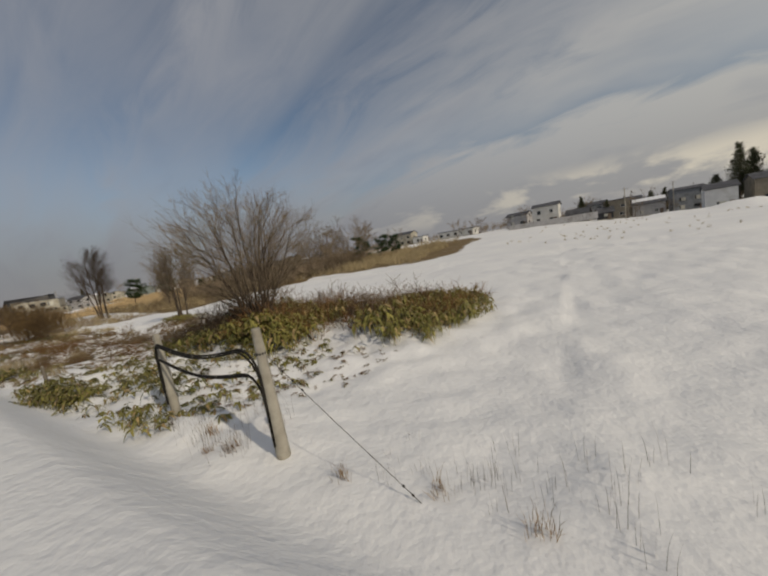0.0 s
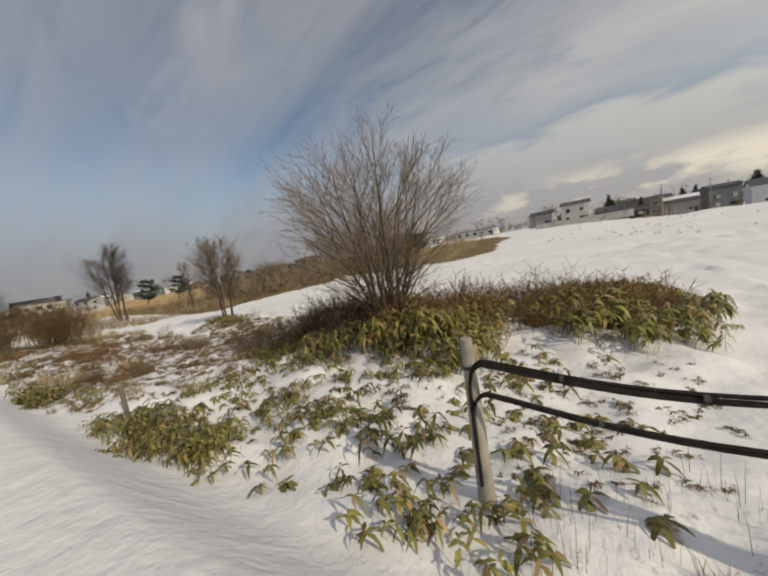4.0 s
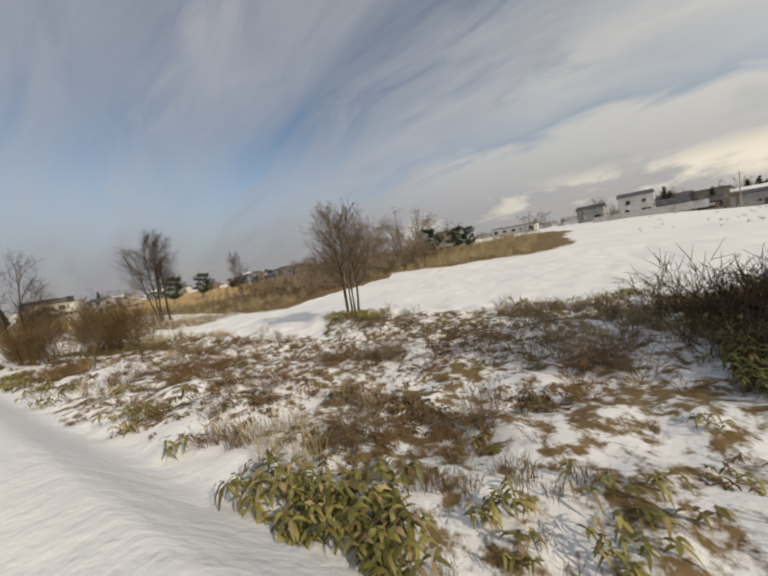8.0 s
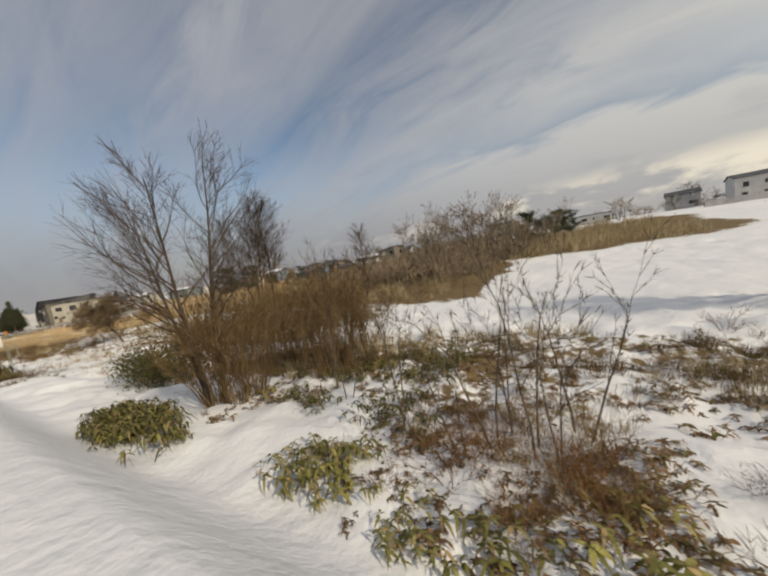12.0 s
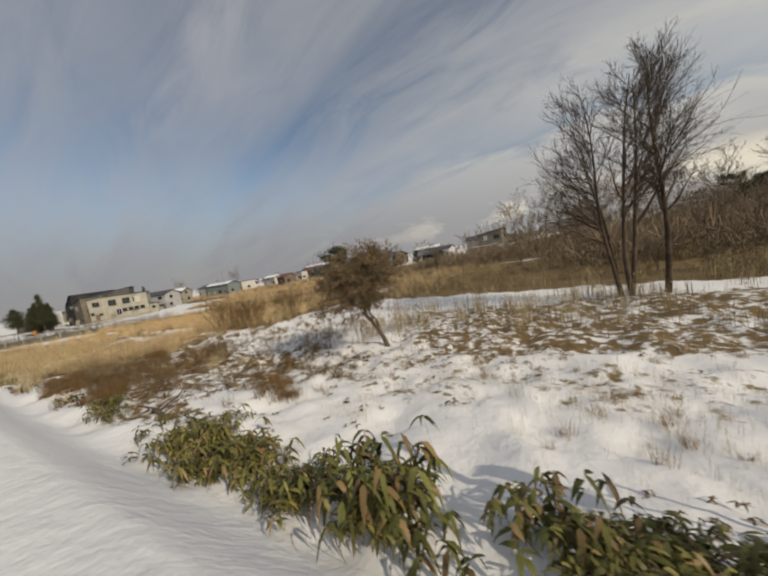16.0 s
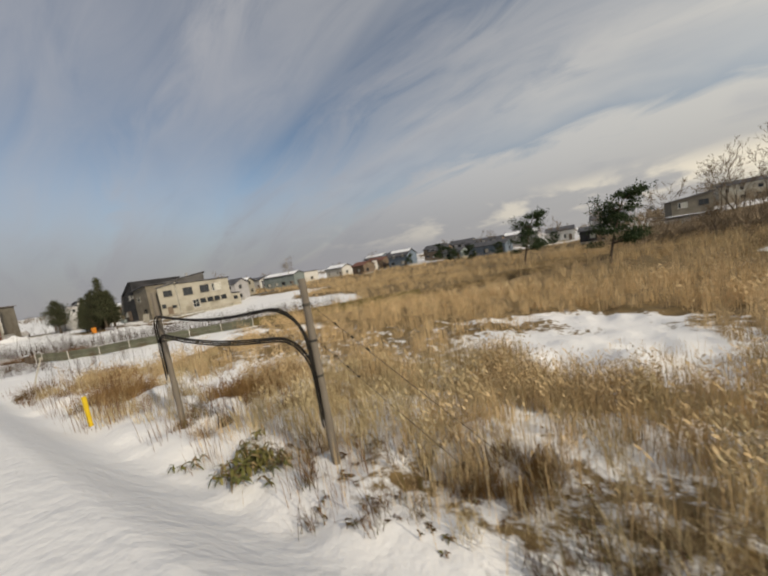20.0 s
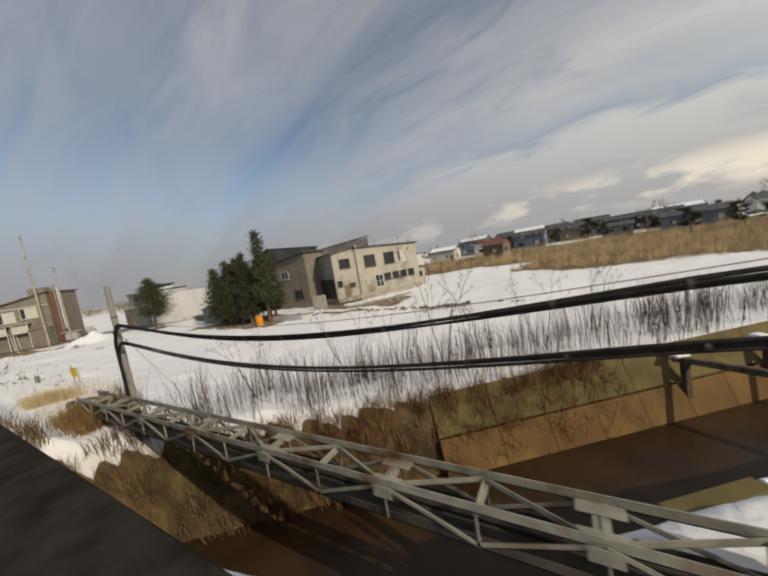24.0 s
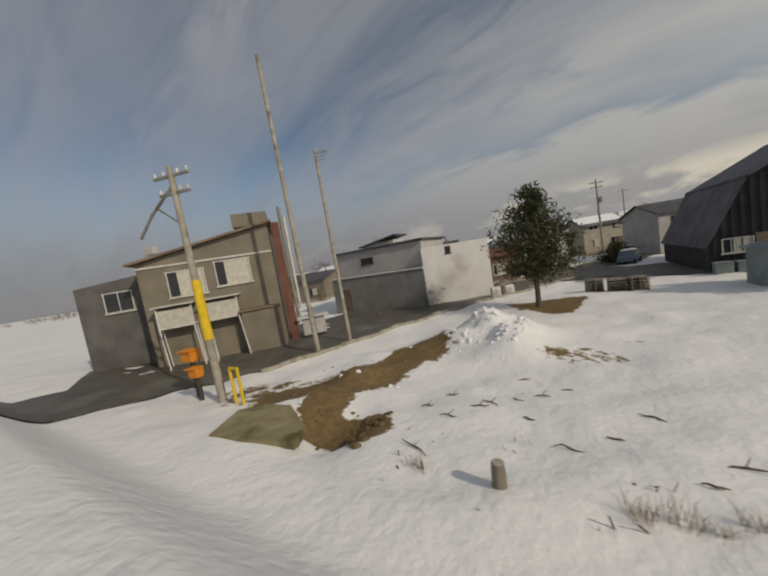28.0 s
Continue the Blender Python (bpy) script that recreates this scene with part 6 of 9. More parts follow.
FAR = [  # x, y, width, depth, height, wall, roof, kind, rise, storeys, snow, label
    (-41, 144, 17, 8, 3.1, "white", "roof_dark", "flat", 0, 1, False, "long low white building behind dry grass"),
    (-73, 153, 11, 8, 6.0, "cream", "roof_dark", "gable", 1.2, 2, False, "cream two-storey house beyond the field"),
    (-85, 149, 9, 7, 3.6, "grey", "roof_dark", "mono", 0.8, 1, False, "low grey shed beyond the field"),
    (-63, 150, 6, 6, 3.4, "white", "roof_dark", "flat", 0, 1, False, "small white outbuilding beyond the field"),
    (-3.5, 126, 8.0, 8, 6.2, "white", "roof_dark", "gable", 1.1, 2, False, "white two-storey house behind a grey fence"),
    (6.0, 130, 6.5, 6, 2.7, "charcoal", "roof_dark", "gable", 1.6, 1, False, "low dark shed with a steep roof at the field's edge"),
    (13.2, 126, 4.2, 4, 2.6, "charcoal", "roof_dark", "gable", 1.5, 1, False, "small dark hut standing alone in snow"),
    (18.5, 143, 7.5, 8, 6.6, "taupe", "roof_dark", "flat", 0, 2, False, "taupe flat-roofed two-storey house at the field's edge"),
    (28.5, 148, 9, 7, 4.4, "grey", "roof_dark", "gable", 1.9, 1, True, "grey house with a snow-dusted roof"),
    (40, 153, 8, 8, 7.6, "slate", "roof_dark", "gable", 0.9, 2, False, "slate-grey two-storey house at the field's edge"),
    (38.5, 122, 6, 9, 5.6, "lightgrey", "roof_dark", "gable", 1.5, 1, False, "pale grey storehouse beside snow heaps"),
    (50, 125, 9, 8, 6.5, "taupe", "roof_dark", "gable", 1.6, 1, False, "taupe barn beside tall conifers"),
    (62, 140, 10, 8, 6.0, "grey", "roof_dark", "gable", 1.4, 2, False, "grey house at the field's edge"),
    (80, 145, 10, 8, 5.0, "white", "roof_blue", "gable", 1.4, 2, False, "white house with a blue roof"),
    (-101, 95, 6.5, 7, 5.4, "taupe", "roof_dark", "mono", 0.8, 2, False, "taupe two-storey house beyond dry grass"),
    (-102, 89, 8, 5, 2.0, "lightgrey", "roof_dark", "mono", 0.4, 1, True, "low shed with snow on its roof"),
    (-119, 92, 5, 5, 3.0, "charcoal", "roof_dark", "gable", 0.9, 1, False, "small dark house beyond the reeds"),
    (-126, 122, 8, 7, 3.6, "white", "roof_dark", "gable", 1.2, 1, False, "white house beyond the reeds"),
    (-146, 104, 12, 7, 3.2, "bluegrey", "roof_dark", "gable", 1.2, 1, False, "low dark blue-grey house beyond the reeds"),
    (-160, 112, 7, 6, 2.8, "teal", "roof_dark", "gable", 1.0, 1, False, "teal sheet-metal shed beyond the reeds"),
    (-140, 142, 13, 8, 4.6, "grey", "roof_dark", "gable", 1.5, 2, True, "grey house with snow on its roof"),
    (-155, 133, 11, 8, 4.4, "charcoal", "roof_dark", "gable", 1.4, 2, False, "dark house with a dark roof"),
    (-170, 125, 8, 7, 4.0, "brown", "roof_dark", "gable", 1.8, 2, False, "dark brown house with a dark gabled roof"),
    (-183, 114, 9, 8, 4.4, "bluegrey", "roof_dark", "gable", 2.2, 2, True, "blue-grey gabled house with a snow-dusted roof"),
    (-190, 124, 10, 8, 5.0, "brown", "roof_dark", "gable", 1.6, 2, False, "dark brown house among other roofs"),
    (-197, 118, 8, 7, 4.0, "brown", "roof_red", "gable", 1.3, 1, False, "brown house with a rusty roof"),
    (-198.5, 113, 5, 4, 4.3, "white", "roof_dark", "flat", 0, 1, False, "small white building standing out among dark roofs"),
    (-191, 96, 6, 6, 3.4, "brown", "roof_red", "gable", 1.2, 1, False, "small brown house at the edge of the reeds"),
    (-210, 105, 9, 7, 3.6, "white", "roof_dark", "gable", 1.2, 1, True, "white house with snow on its roof"),
    (-222, 96, 10, 7, 3.6, "white", "roof_dark", "mono", 0.8, 1, False, "low white building at the village edge"),
    (-236, 92, 11, 7, 3.6, "lightgrey", "roof_dark", "flat", 0, 1, False, "low pale grey building at the village edge"),
    (-255, 98, 12, 8, 4.4, "white", "roof_dark", "gable", 1.2, 2, False, "white house at the village edge"),
    (-275, 90, 11, 8, 4.4, "cream", "roof_dark", "gable", 1.2, 2, False, "cream house at the village edge"),
    (-296, 84, 12, 8, 4.0, "white", "roof_dark", "gable", 1.2, 1, True, "white house with snow on its roof"),
    (-320, 76, 12, 8, 4.4, "lightgrey", "roof_dark", "gable", 1.3, 2, False, "pale grey house at the village edge"),
    (-148, 120, 8, 7, 4.2, "brown", "roof_dark", "gable", 1.4, 2, False, "brown house among other roofs"),
    (-164, 138, 10, 8, 5.2, "grey", "roof_dark", "gable", 1.6, 2, False, "grey house among other roofs"),
    (-176, 136, 9, 8, 5.0, "brown", "roof_dark", "gable", 1.6, 2, False, "dark brown house behind other roofs"),
    (-205, 130, 11, 8, 5.2, "bluegrey", "roof_dark", "gable", 1.6, 2, True, "blue-grey house behind other roofs"),
    (-112, 128, 9, 8, 4.6, "grey", "roof_dark", "gable", 1.4, 2, False, "grey house behind bare trees"),
    (-14, 140, 8, 7, 4.6, "grey", "roof_dark", "gable", 1.2, 2, False, "grey house behind a white house"),
    (12, 152, 9, 8, 5.6, "lightgrey", "roof_dark", "gable", 1.4, 2, False, "pale grey house behind others"),
    (24, 160, 9, 8, 6.4, "taupe", "roof_dark", "gable", 1.4, 2, False, "taupe house behind others"),
    (-345, 84, 12, 8, 4.4, "white", "roof_dark", "gable", 1.3, 2, False, "white house at the village edge"),
]
for i, (x, y, w, d, h, wall, roof, kind, rise, st, sn, label) in enumerate(FAR):
    simple_house(x, y, w, d, h, wall, roof, label, 0.1 * math.sin(i * 2.3) - 0.12, kind, rise or 0.0, st, sn, i)

# fence in front of the white house across the field
fz = float(ground_z(0, 117))
fence = thing("board_fence", (-2, 117, fz), "long grey board fence in front of a white house", "fence")
for i in range(26):
    part("panel", Build().box((-13 + i * 1.0, 0, 1.0), (0.97, 0.06, 2.1), 0, 0.01), M["grey"], fence)
    if i % 2 == 0:
        part("fence_post", Build().box((-13.5 + i * 1.0, 0.06, 1.0), (0.09, 0.09, 2.3), 0, 0.01), M["darksteel"], fence)

# ---- the two-storey house by the river ----
U = math.atan2(12.0, 6.6)  # its sunny front runs this way
hz = 0.1
hs = thing("farmhouse", (-200.3, 31.2, hz), "cream two-storey farmhouse with sloping dark roofs", "house", turn=U)
# in its own space x runs along the sunny front (which faces -y), y goes back into the house


def block(x0, x1, y0, y1, h0, h1, mat, name="wall", label=""):
    o = [(x0, 0, -0.5), (x1, 0, -0.5), (x1, 0, h1), (x0, 0, h0)]
    return part(name, Build().prism(o, (0, y0, 0), (0, y1, 0)), M[mat], hs, label)


block(0, 3.4, 0, 5.8, 6.35, 6.9, "cream")
block(3.4, 13.6, -0.35, 7.0, 6.7, 6.35, "cream")
# back block: shade of the sunless side is put into its dark grey
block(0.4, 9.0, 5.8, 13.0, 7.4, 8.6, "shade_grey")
block(13.6, 15.6, 0.8, 5.0, 2.6, 2.4, "cream")
part("roof", roof_mono(Build(), 0, 3.35, 0, 5.7, 6.35, 6.95, 0.3), M["roof_dark"], hs)
part("roof", roof_mono(Build(), 3.5, 13.6, -0.3, 7.0, 6.75, 6.4, 0.35), M["roof_dark"], hs)
part("roof", roof_mono(Build(), 0.4, 9.0, 6.1, 13.0, 7.45, 8.7, 0.35), M["roof_dark"], hs)
part("roof", roof_mono(Build(), 13.7, 15.6, 0.8, 5.0, 2.65, 2.45, 0.25), M["roof_dark"], hs)
# black and grey panels paint the shade on the farmhouse's sunless side
part("carport_shade_panel", Build().box((-0.02, 2.9, 1.5), (0.06, 5.0, 3.2), 0, 0.01), M["charcoal"], hs, "black panel standing for the shade in the carport")
part("wall_panel", Build().box((-0.03, 2.9, 4.7), (0.05, 5.6, 3.0), 0, 0.01), M["mid_grey"], hs, "side siding with shade put into its grey")
window(hs, 1.7, 0, 4.9, 1.5, 1.2, 0, "dark_trim", (1, 1))
window(hs, 0.6, 0, 2.3, 0.7, 0.8, 0, "dark_trim", (0, 0))
window(hs, 2.4, 0, 1.9, 0.8, 0.55, 0, "dark_trim", (0, 0))
window(hs, 5.4, -0.35, 4.75, 1.7, 1.6, 0, "dark_trim", (1, 0))
window(hs, 8.6, -0.35, 4.75, 1.7, 1.6, 0, "dark_trim", (1, 0))
window(hs, 11.0, -0.35, 4.75, 1.8, 1.6, 0, "trim", (4, 0), True)
for i, x in enumerate((7.9, 9.3, 10.7, 12.1)):
    window(hs, x, -0.35, 2.15, 1.05, 0.95, 0, "dark_trim", (0, 0))
window(hs, 6.5, -0.35, 1.75, 1.2, 1.7, 0, "trim", (1, 1))
window(hs, 14.6, 0.8, 1.5, 0.8, 0.7, 0, "dark_trim", (0, 0))
window(hs, 0.0, 4.4, 4.8, 1.5, 1.0, -math.pi / 2, "dark_trim", (1, 0))
window(hs, 0.4, 8.6, 4.6, 1.5, 1.2, -math.pi / 2, "trim", (1, 0))
window(hs, 0.4, 11.2, 1.9, 1.6, 1.8, -math.pi / 2, "dark_trim", (1, 0))
hd = part("door", Build().box((1.6, -0.04, 1.0), (0.95, 0.06, 2.0), 0, 0.01), M["brown"], hs)
part("handle", Build().box((1.95, -0.09, 1.0), (0.04, 0.06, 0.16), 0, 0.006), M["post_grey"], hd)
part("downpipe", Build().tube([(3.3, -0.08, 0), (3.3, -0.08, 6.5)], 0.05, 8), M["trim"], hs)
part("base", Build().box((6.8, 3.2, 0.1), (13.8, 7.3, 0.5), 0, 0.02), M["concrete"], hs)
part("bracket_eave", Build().box((3.4, -0.45, 6.95), (0.25, 0.5, 0.3), 0, 0.03), M["cream"], hs)
# clutter before it
lp = thing("leaning_planks", (-201.0, 28.2, on(-201.0, 28.2)[2]), "pale weathered planks leaning in a stack", "planks", turn=0.2)
for i in range(7):
    m = Matrix.Rotation(radians(-18), 3, "X") @ Matrix.Rotation(radians(-10), 3, "Y")
    part("plank", Build().box((i * 0.27 - 0.8, 0.25, 0.85), (0.25, 0.045, 1.9), 0, 0.006, m), M["plank"], lp)
lw = thing("low_wall", (-200.2, 22.2, on(-200.2, 22.2)[2]), "low grey concrete garden wall in snow", "wall", turn=0.02)
for i in range(4):
    part("block_course", Build().box((i * 1.1 - 1.65, 0, 0.2), (1.09, 0.16, 0.75), 0, 0.02), M["grey"], lw)
od = thing("orange_drum", (-202.7, 20.6, on(-202.7, 20.6)[2]), "faded orange drum standing at the hedge", "drum")
part("body", Build().tube([(0, 0, -0.05), (0, 0, 0.42), (0, 0, 0.95)], [0.36, 0.38, 0.36], 14), M["orange"], od)
part("lid", Build().tube([(0, 0, 0.95), (0, 0, 1.0)], [0.38, 0.36], 14), M["orange"], od)
for x, y, l, a in ((-196.0, 29.5, 3.6, 0.9), (-194.0, 31.5, 4.2, 1.0), (-192.6, 33.8, 3.4, 1.0), (-195.3, 28.4, 2.2, 0.6)):
    t = thing("timber_pile", on(x, y), "snow-dusted timber lying beside the house", "timber", "timber beside the farmhouse", turn=a)
    for i in range(3):
        part("board", Build().box((0.1 * i, (i - 1) * 0.26, 0.12 + 0.05 * (i == 1)), (l, 0.22, 0.16), 0, 0.015), M["plank"], t)
    part("snow_cap", Build().box((0, 0, 0.29), (l * 0.93, 0.66, 0.07), 0, 0.03), M["snow"], t)

# ---- the black barn behind the conifers ----
bz = 0.1
bn = thing("black_barn", (-214.0, 31.0, bz), "large black sheet-metal barn with a steep bent roof", "barn")
prof = [(-5.0, 0, -0.5), (-5.0, 0, 1.6), (-2.9, 0, 6.0), (2.2, 0, 8.8), (2.2, 0, -0.5)]
part("wall", Build().prism(prof, (0, 0, 0), (0, 10.5, 0)), M["charcoal"], bn)
for (x0, z0), (x1, z1) in (((-5.0, 1.6), (-2.9, 6.0)), ((-2.9, 6.0), (2.2, 8.8))):
    dx, dz = x1 - x0, z1 - z0
    n = math.hypot(dx, dz)
    nv = Vector((-dz / n, 0, dx / n)) * 0.12
    e = Vector((dx / n, 0, dz / n)) * 0.15
    a, b = Vector((x0, -0.4, z0)) - e, Vector((x1, -0.4, z1)) + e
    part("roof_panel", Build().prism([a + nv * 0.1, b + nv * 0.1, b + nv, a + nv], (0, 0, 0), (0, 11.3, 0)), M["roof_dark"], bn)
for i in range(14):
    x = -4.6 + i * 0.48
    h = 1.9 + (x + 5) * 2.0 if x < -2.9 else 6.0 + (x + 2.9) * 0.55 if x < 2.1 else 7.2
    part("batten", Build().box((x, -0.03, h / 2 - 0.4), (0.05, 0.05, h + 0.4)), M["charcoal"], bn)
# the grey dwelling between barn and farmhouse
ax = thing("grey_annex", (-214.0, 31.0, bz), "grey two-storey annex between black barn and cream farmhouse", "house")
part("wall", Build().prism([(2.26, 0, -0.5), (9.0, 0, -0.5), (9.0, 0, 7.3), (2.26, 0, 6.6)], (0, 0.1, 0), (0, 10.4, 0)), M["taupe"], ax)
part("roof", Build().prism([(2.26, 0, 6.62), (9.35, 0, 7.36), (9.35, 0, 7.55), (2.26, 0, 6.8)], (0, -0.3, 0), (0, 10.8, 0)), M["roof_dark"], ax)
window(ax, 9.0, 3.4, 4.7, 1.7, 1.1, math.pi / 2, "trim", (1, 0), True)
window(ax, 9.0, 7.4, 4.7, 1.4, 1.1, math.pi / 2, "trim", (1, 0))
window(ax, 4.6, 0.1, 4.6, 1.5, 1.1, 0, "trim", (1, 0))
window(ax, 6.8, 0.1, 1.6, 1.6, 1.2, 0, "dark_trim", (1, 0))
window(bn, 0.3, 0, 5.3, 1.3, 0.9, 0, "trim", (1, 0), True)
window(bn, 2.0, 0, 5.4, 0.5, 0.5, 0, "trim", (0, 0))
window(bn, -3.4, 0, 1.5, 1.5, 1.0, 0, "trim", (1, 0), True)
part("door", Build().box((-1.6, -0.04, 1.1), (1.9, 0.06, 2.2), 0, 0.01), M["brown"], bn)
for i, x in enumerate((-4.4, -3.3)):
    t = thing("blue_crate", (-214.0 + x, 30.3, on(-214.0 + x, 30.3)[2]), "pale blue plastic crate beside the barn", "crate", "crates beside the barn")
    part("body", Build().box((0, 0, 0.4), (0.9, 0.6, 0.8), 0, 0.03), M["teal"], t)
    part("rim", Build().box((0, 0, 0.8), (0.96, 0.66, 0.08), 0, 0.02), M["teal"], t)
# the small teal shed before it
ts = thing("teal_shed", (-216.8, 23.6, on(-216.8, 23.6)[2]), "faded teal sheet-metal shed with a bent roof", "shed", turn=0.12)
part("wall", Build().prism([(-1.3, 0, -0.3), (1.3, 0, -0.3), (1.3, 0, 1.75), (0.2, 0, 2.15), (-1.3, 0, 1.85)], (0, 0, 0), (0, 2.2, 0)), M["teal"], ts)
part("roof", Build().prism([(-1.45, 0, 1.83), (0.2, 0, 2.16), (1.45, 0, 1.73), (1.45, 0, 1.8), (0.2, 0, 2.24), (-1.45, 0, 1.9)], (0, -0.15, 0), (0, 2.35, 0)), M["teal"], ts)
for i in range(9):
    part("rib", Build().box((-1.15 + i * 0.29, -0.02, 0.75), (0.035, 0.03, 1.9)), M["teal"], ts)
part("skid", Build().box((0.0, -0.05, 0.05), (2.8, 0.1, 0.14), 0, 0.02), M["timber_post"], ts)
ts.scale = (1.3, 1.2, 1.15)

# ---- houses beyond the road ----
gh = thing("grey_workshop", (-243.0, 26.0, 0.1), "pale grey two-tier building with few windows", "building", turn=0.0)
# both storeys' greys are darkened so the long front looks shaded
part("wall", Build().box((-1.0, 2.6, 1.4), (10.6, 7.0, 3.6), 0, 0.02), M["mid_grey"], gh, "lower storey in grey darkened for shade")
part("upper_wall", Build().box((-0.9, 3.0, 4.45), (10.0, 6.0, 2.7), 0, 0.02), M["grey"], gh, "upper storey in grey darkened for shade")
part("side_wall", Build().prism([(4.35, -0.9, -0.4), (9.2, 3.6, -0.4), (9.2, 3.6, 5.0), (4.35, -0.9, 5.0)], (0, 0, 0), (-1.2, 4.0, 0)), M["lightgrey"], gh, "pale rendered end")
part("roof", Build().box((-0.9, 3.0, 5.88), (10.5, 6.5, 0.18), 0, 0.04), M["roof_dark"], gh)
part("roof", Build().box((-1.0, -0.75, 3.28), (10.7, 0.5, 0.14), 0, 0.03), M["lightgrey"], gh)
part("gable_roof", roof_mono(Build(), -4.6, -0.4, 3.4, 6.0, 6.3, 6.9, 0.3), M["roof_dark"], gh)
part("dormer", Build().box((-2.5, 4.7, 6.1), (4.0, 2.4, 0.9), 0, 0.02), M["lightgrey"], gh)
window(gh, -2.0, 0.0, 4.7, 1.4, 0.6, 0, "dark_trim", (1, 0))
window(gh, 6.2, 0.83, 4.5, 0.5, 0.6, 0.75, "dark_trim", (0, 0))
part("door", Build().box((-4.6, -0.93, 1.05), (1.3, 0.06, 2.1), 0, 0.01), M["brown"], gh)
for i, (x, y) in enumerate(((-233.4, 28.2), (-232.4, 29.2))):
    t = thing("outdoor_unit", on(x, y), "white metal outdoor unit beside the white wall", "heat pump", "outdoor units", turn=0.75)
    part("body", Build().box((0, 0, 0.45), (0.85, 0.4, 0.9), 0, 0.03), M["box_white"], t)
    part("grille", Build().tube([(-0.1, -0.205, 0.45), (-0.1, -0.225, 0.45)], 0.28, 16), M["grey"], t)
gr = thing("garage_row", (-230.6, 43.0, 0.1), "white garage with a grey barrel roof", "garage", turn=0.5)
part("wall", Build().box((0, 3.5, 2.0), (7.4, 7.0, 4.8), 0, 0.02), M["white"], gr)
part("roof", Build().prism([(-4.1, 0, 4.3), (-2.0, 0, 5.2), (0, 0, 5.5), (2.0, 0, 5.2), (4.1, 0, 4.3)], (0, -0.4, 0), (0, 7.4, 0)), M["lightgrey"], gr)
part("base", Build().box((0, 3.5, 0.35), (7.5, 7.1, 1.3), 0, 0.02), M["shade_grey"], gr, "dark grey base course")
sh = part("shutter", Build().box((0.9, -0.03, 1.3), (3.0, 0.05, 2.6), 0, 0.01), M["grey"], gr)
for i in range(8):
    part("slat", Build().box((0.9, -0.065, 0.2 + 0.31 * i), (2.96, 0.03, 0.05)), M["grey"], sh)
simple_house(-235.6, 39.4, 4.6, 5.0, 3.2, "brown", "roof_red", "brown shed with a rusty roof beside the road", 0.5, "gable", 0.8, 1, False, 71)
simple_house(-223.0, 66.0, 7, 6, 4.6, "cream", "roof_dark", "cream house with a gable at the end of the lane", 0.5, "gable", 1.4, 2, True, 72)
simple_house(-214.5, 56.0, 9, 7, 5.4, "grey", "roof_dark", "grey two-storey house behind the barn", 0.4, "gable", 1.3, 2, False, 73)
simple_house(-221.0, 84.0, 14, 7, 4.5, "teal", "roof_dark", "long teal building at the end of the lane", 0.2, "gable", 1.0, 1, True, 74)
simple_house(-247.0, 50.0, 8, 7, 4.8, "white", "roof_dark", "white house with an arched dark roof", 0.3, "gable", 1.4, 2, False, 75)
simple_house(-238.0, 56.0, 7, 7, 4.6, "lightgrey", "roof_dark", "pale grey house beyond the garages", 0.4, "gable", 1.2, 2, True, 76)
simple_house(-268.0, 40.0, 12, 8, 3.4, "taupe", "roof_dark", "low taupe building along the road", 0.2, "gable", 1.2, 1, False, 77)
simple_house(-285.0, 52.0, 12, 8, 3.6, "white", "roof_dark", "low white building along the road", 0.1, "gable", 1.2, 1, True, 78)
hd2 = thing("clipped_hedge", on(-222.2, 46.5), "dark evergreen hedge beside the lane", "hedge")

# ---- the taupe house by the crossing ----
th = thing("crossing_house", (-245.0, 14.4, 0.15), "taupe two-storey house with small balconies", "house", turn=0.82)
W = 8.0
# wing added in dark grey to stand for the house's shaded side
part("wing_wall", Build().prism([(-12.5, 0, -0.4), (-7.9, 0, -0.4), (-7.9, 0, 6.3), (-12.5, 0, 5.8)], (0, 2.2, 0), (0, 7.0, 0)), M["shade_grey"], th, "set-back wing darkened for the house's shaded side")
part("wall", Build().prism([(-W, 0, -0.4), (0, 0, -0.4), (0, 0, 8.2), (-W, 0, 6.6)], (0, 0, 0), (0, 7.0, 0)), M["taupe"], th)
part("roof", Build().prism([(-W - 0.4, 0, 6.58), (0.3, 0, 8.28), (0.3, 0, 8.42), (-W - 0.4, 0, 6.72)], (0, -0.4, 0), (0, 7.4, 0)), M["brown"], th, "brown roof edge")
part("parapet", Build().box((-1.0, 0.6, 8.6), (2.2, 1.4, 0.9), 0, 0.03), M["taupe"], th)
part("chimney", Build().box((0.5, 0.6, 4.0), (0.55, 0.7, 8.6), 0, 0.03), M["roof_red"], th, "rust-red brick chimney shaft")
part("flue", Build().tube([(0.95, 0.35, 1.5), (0.95, 0.35, 9.3)], 0.12, 10), M["post_grey"], th)
part("flue", Build().tube([(1.2, 0.6, 2.0), (1.2, 0.6, 8.7)], 0.10, 10), M["trim"], th)
window(th, -5.4, 0, 5.1, 2.1, 1.6, 0, "trim", (1, 0), True)
window(th, -2.6, 0, 5.35, 2.1, 1.6, 0, "trim", (1, 0), True)
window(th, -10.2, 2.2, 4.6, 1.6, 1.3, 0, "trim", (1, 0))
part("band_course", Build().box((-W / 2, -0.04, 6.35), (W, 0.08, 0.12), radians(0), 0.01), M["trim"], th)
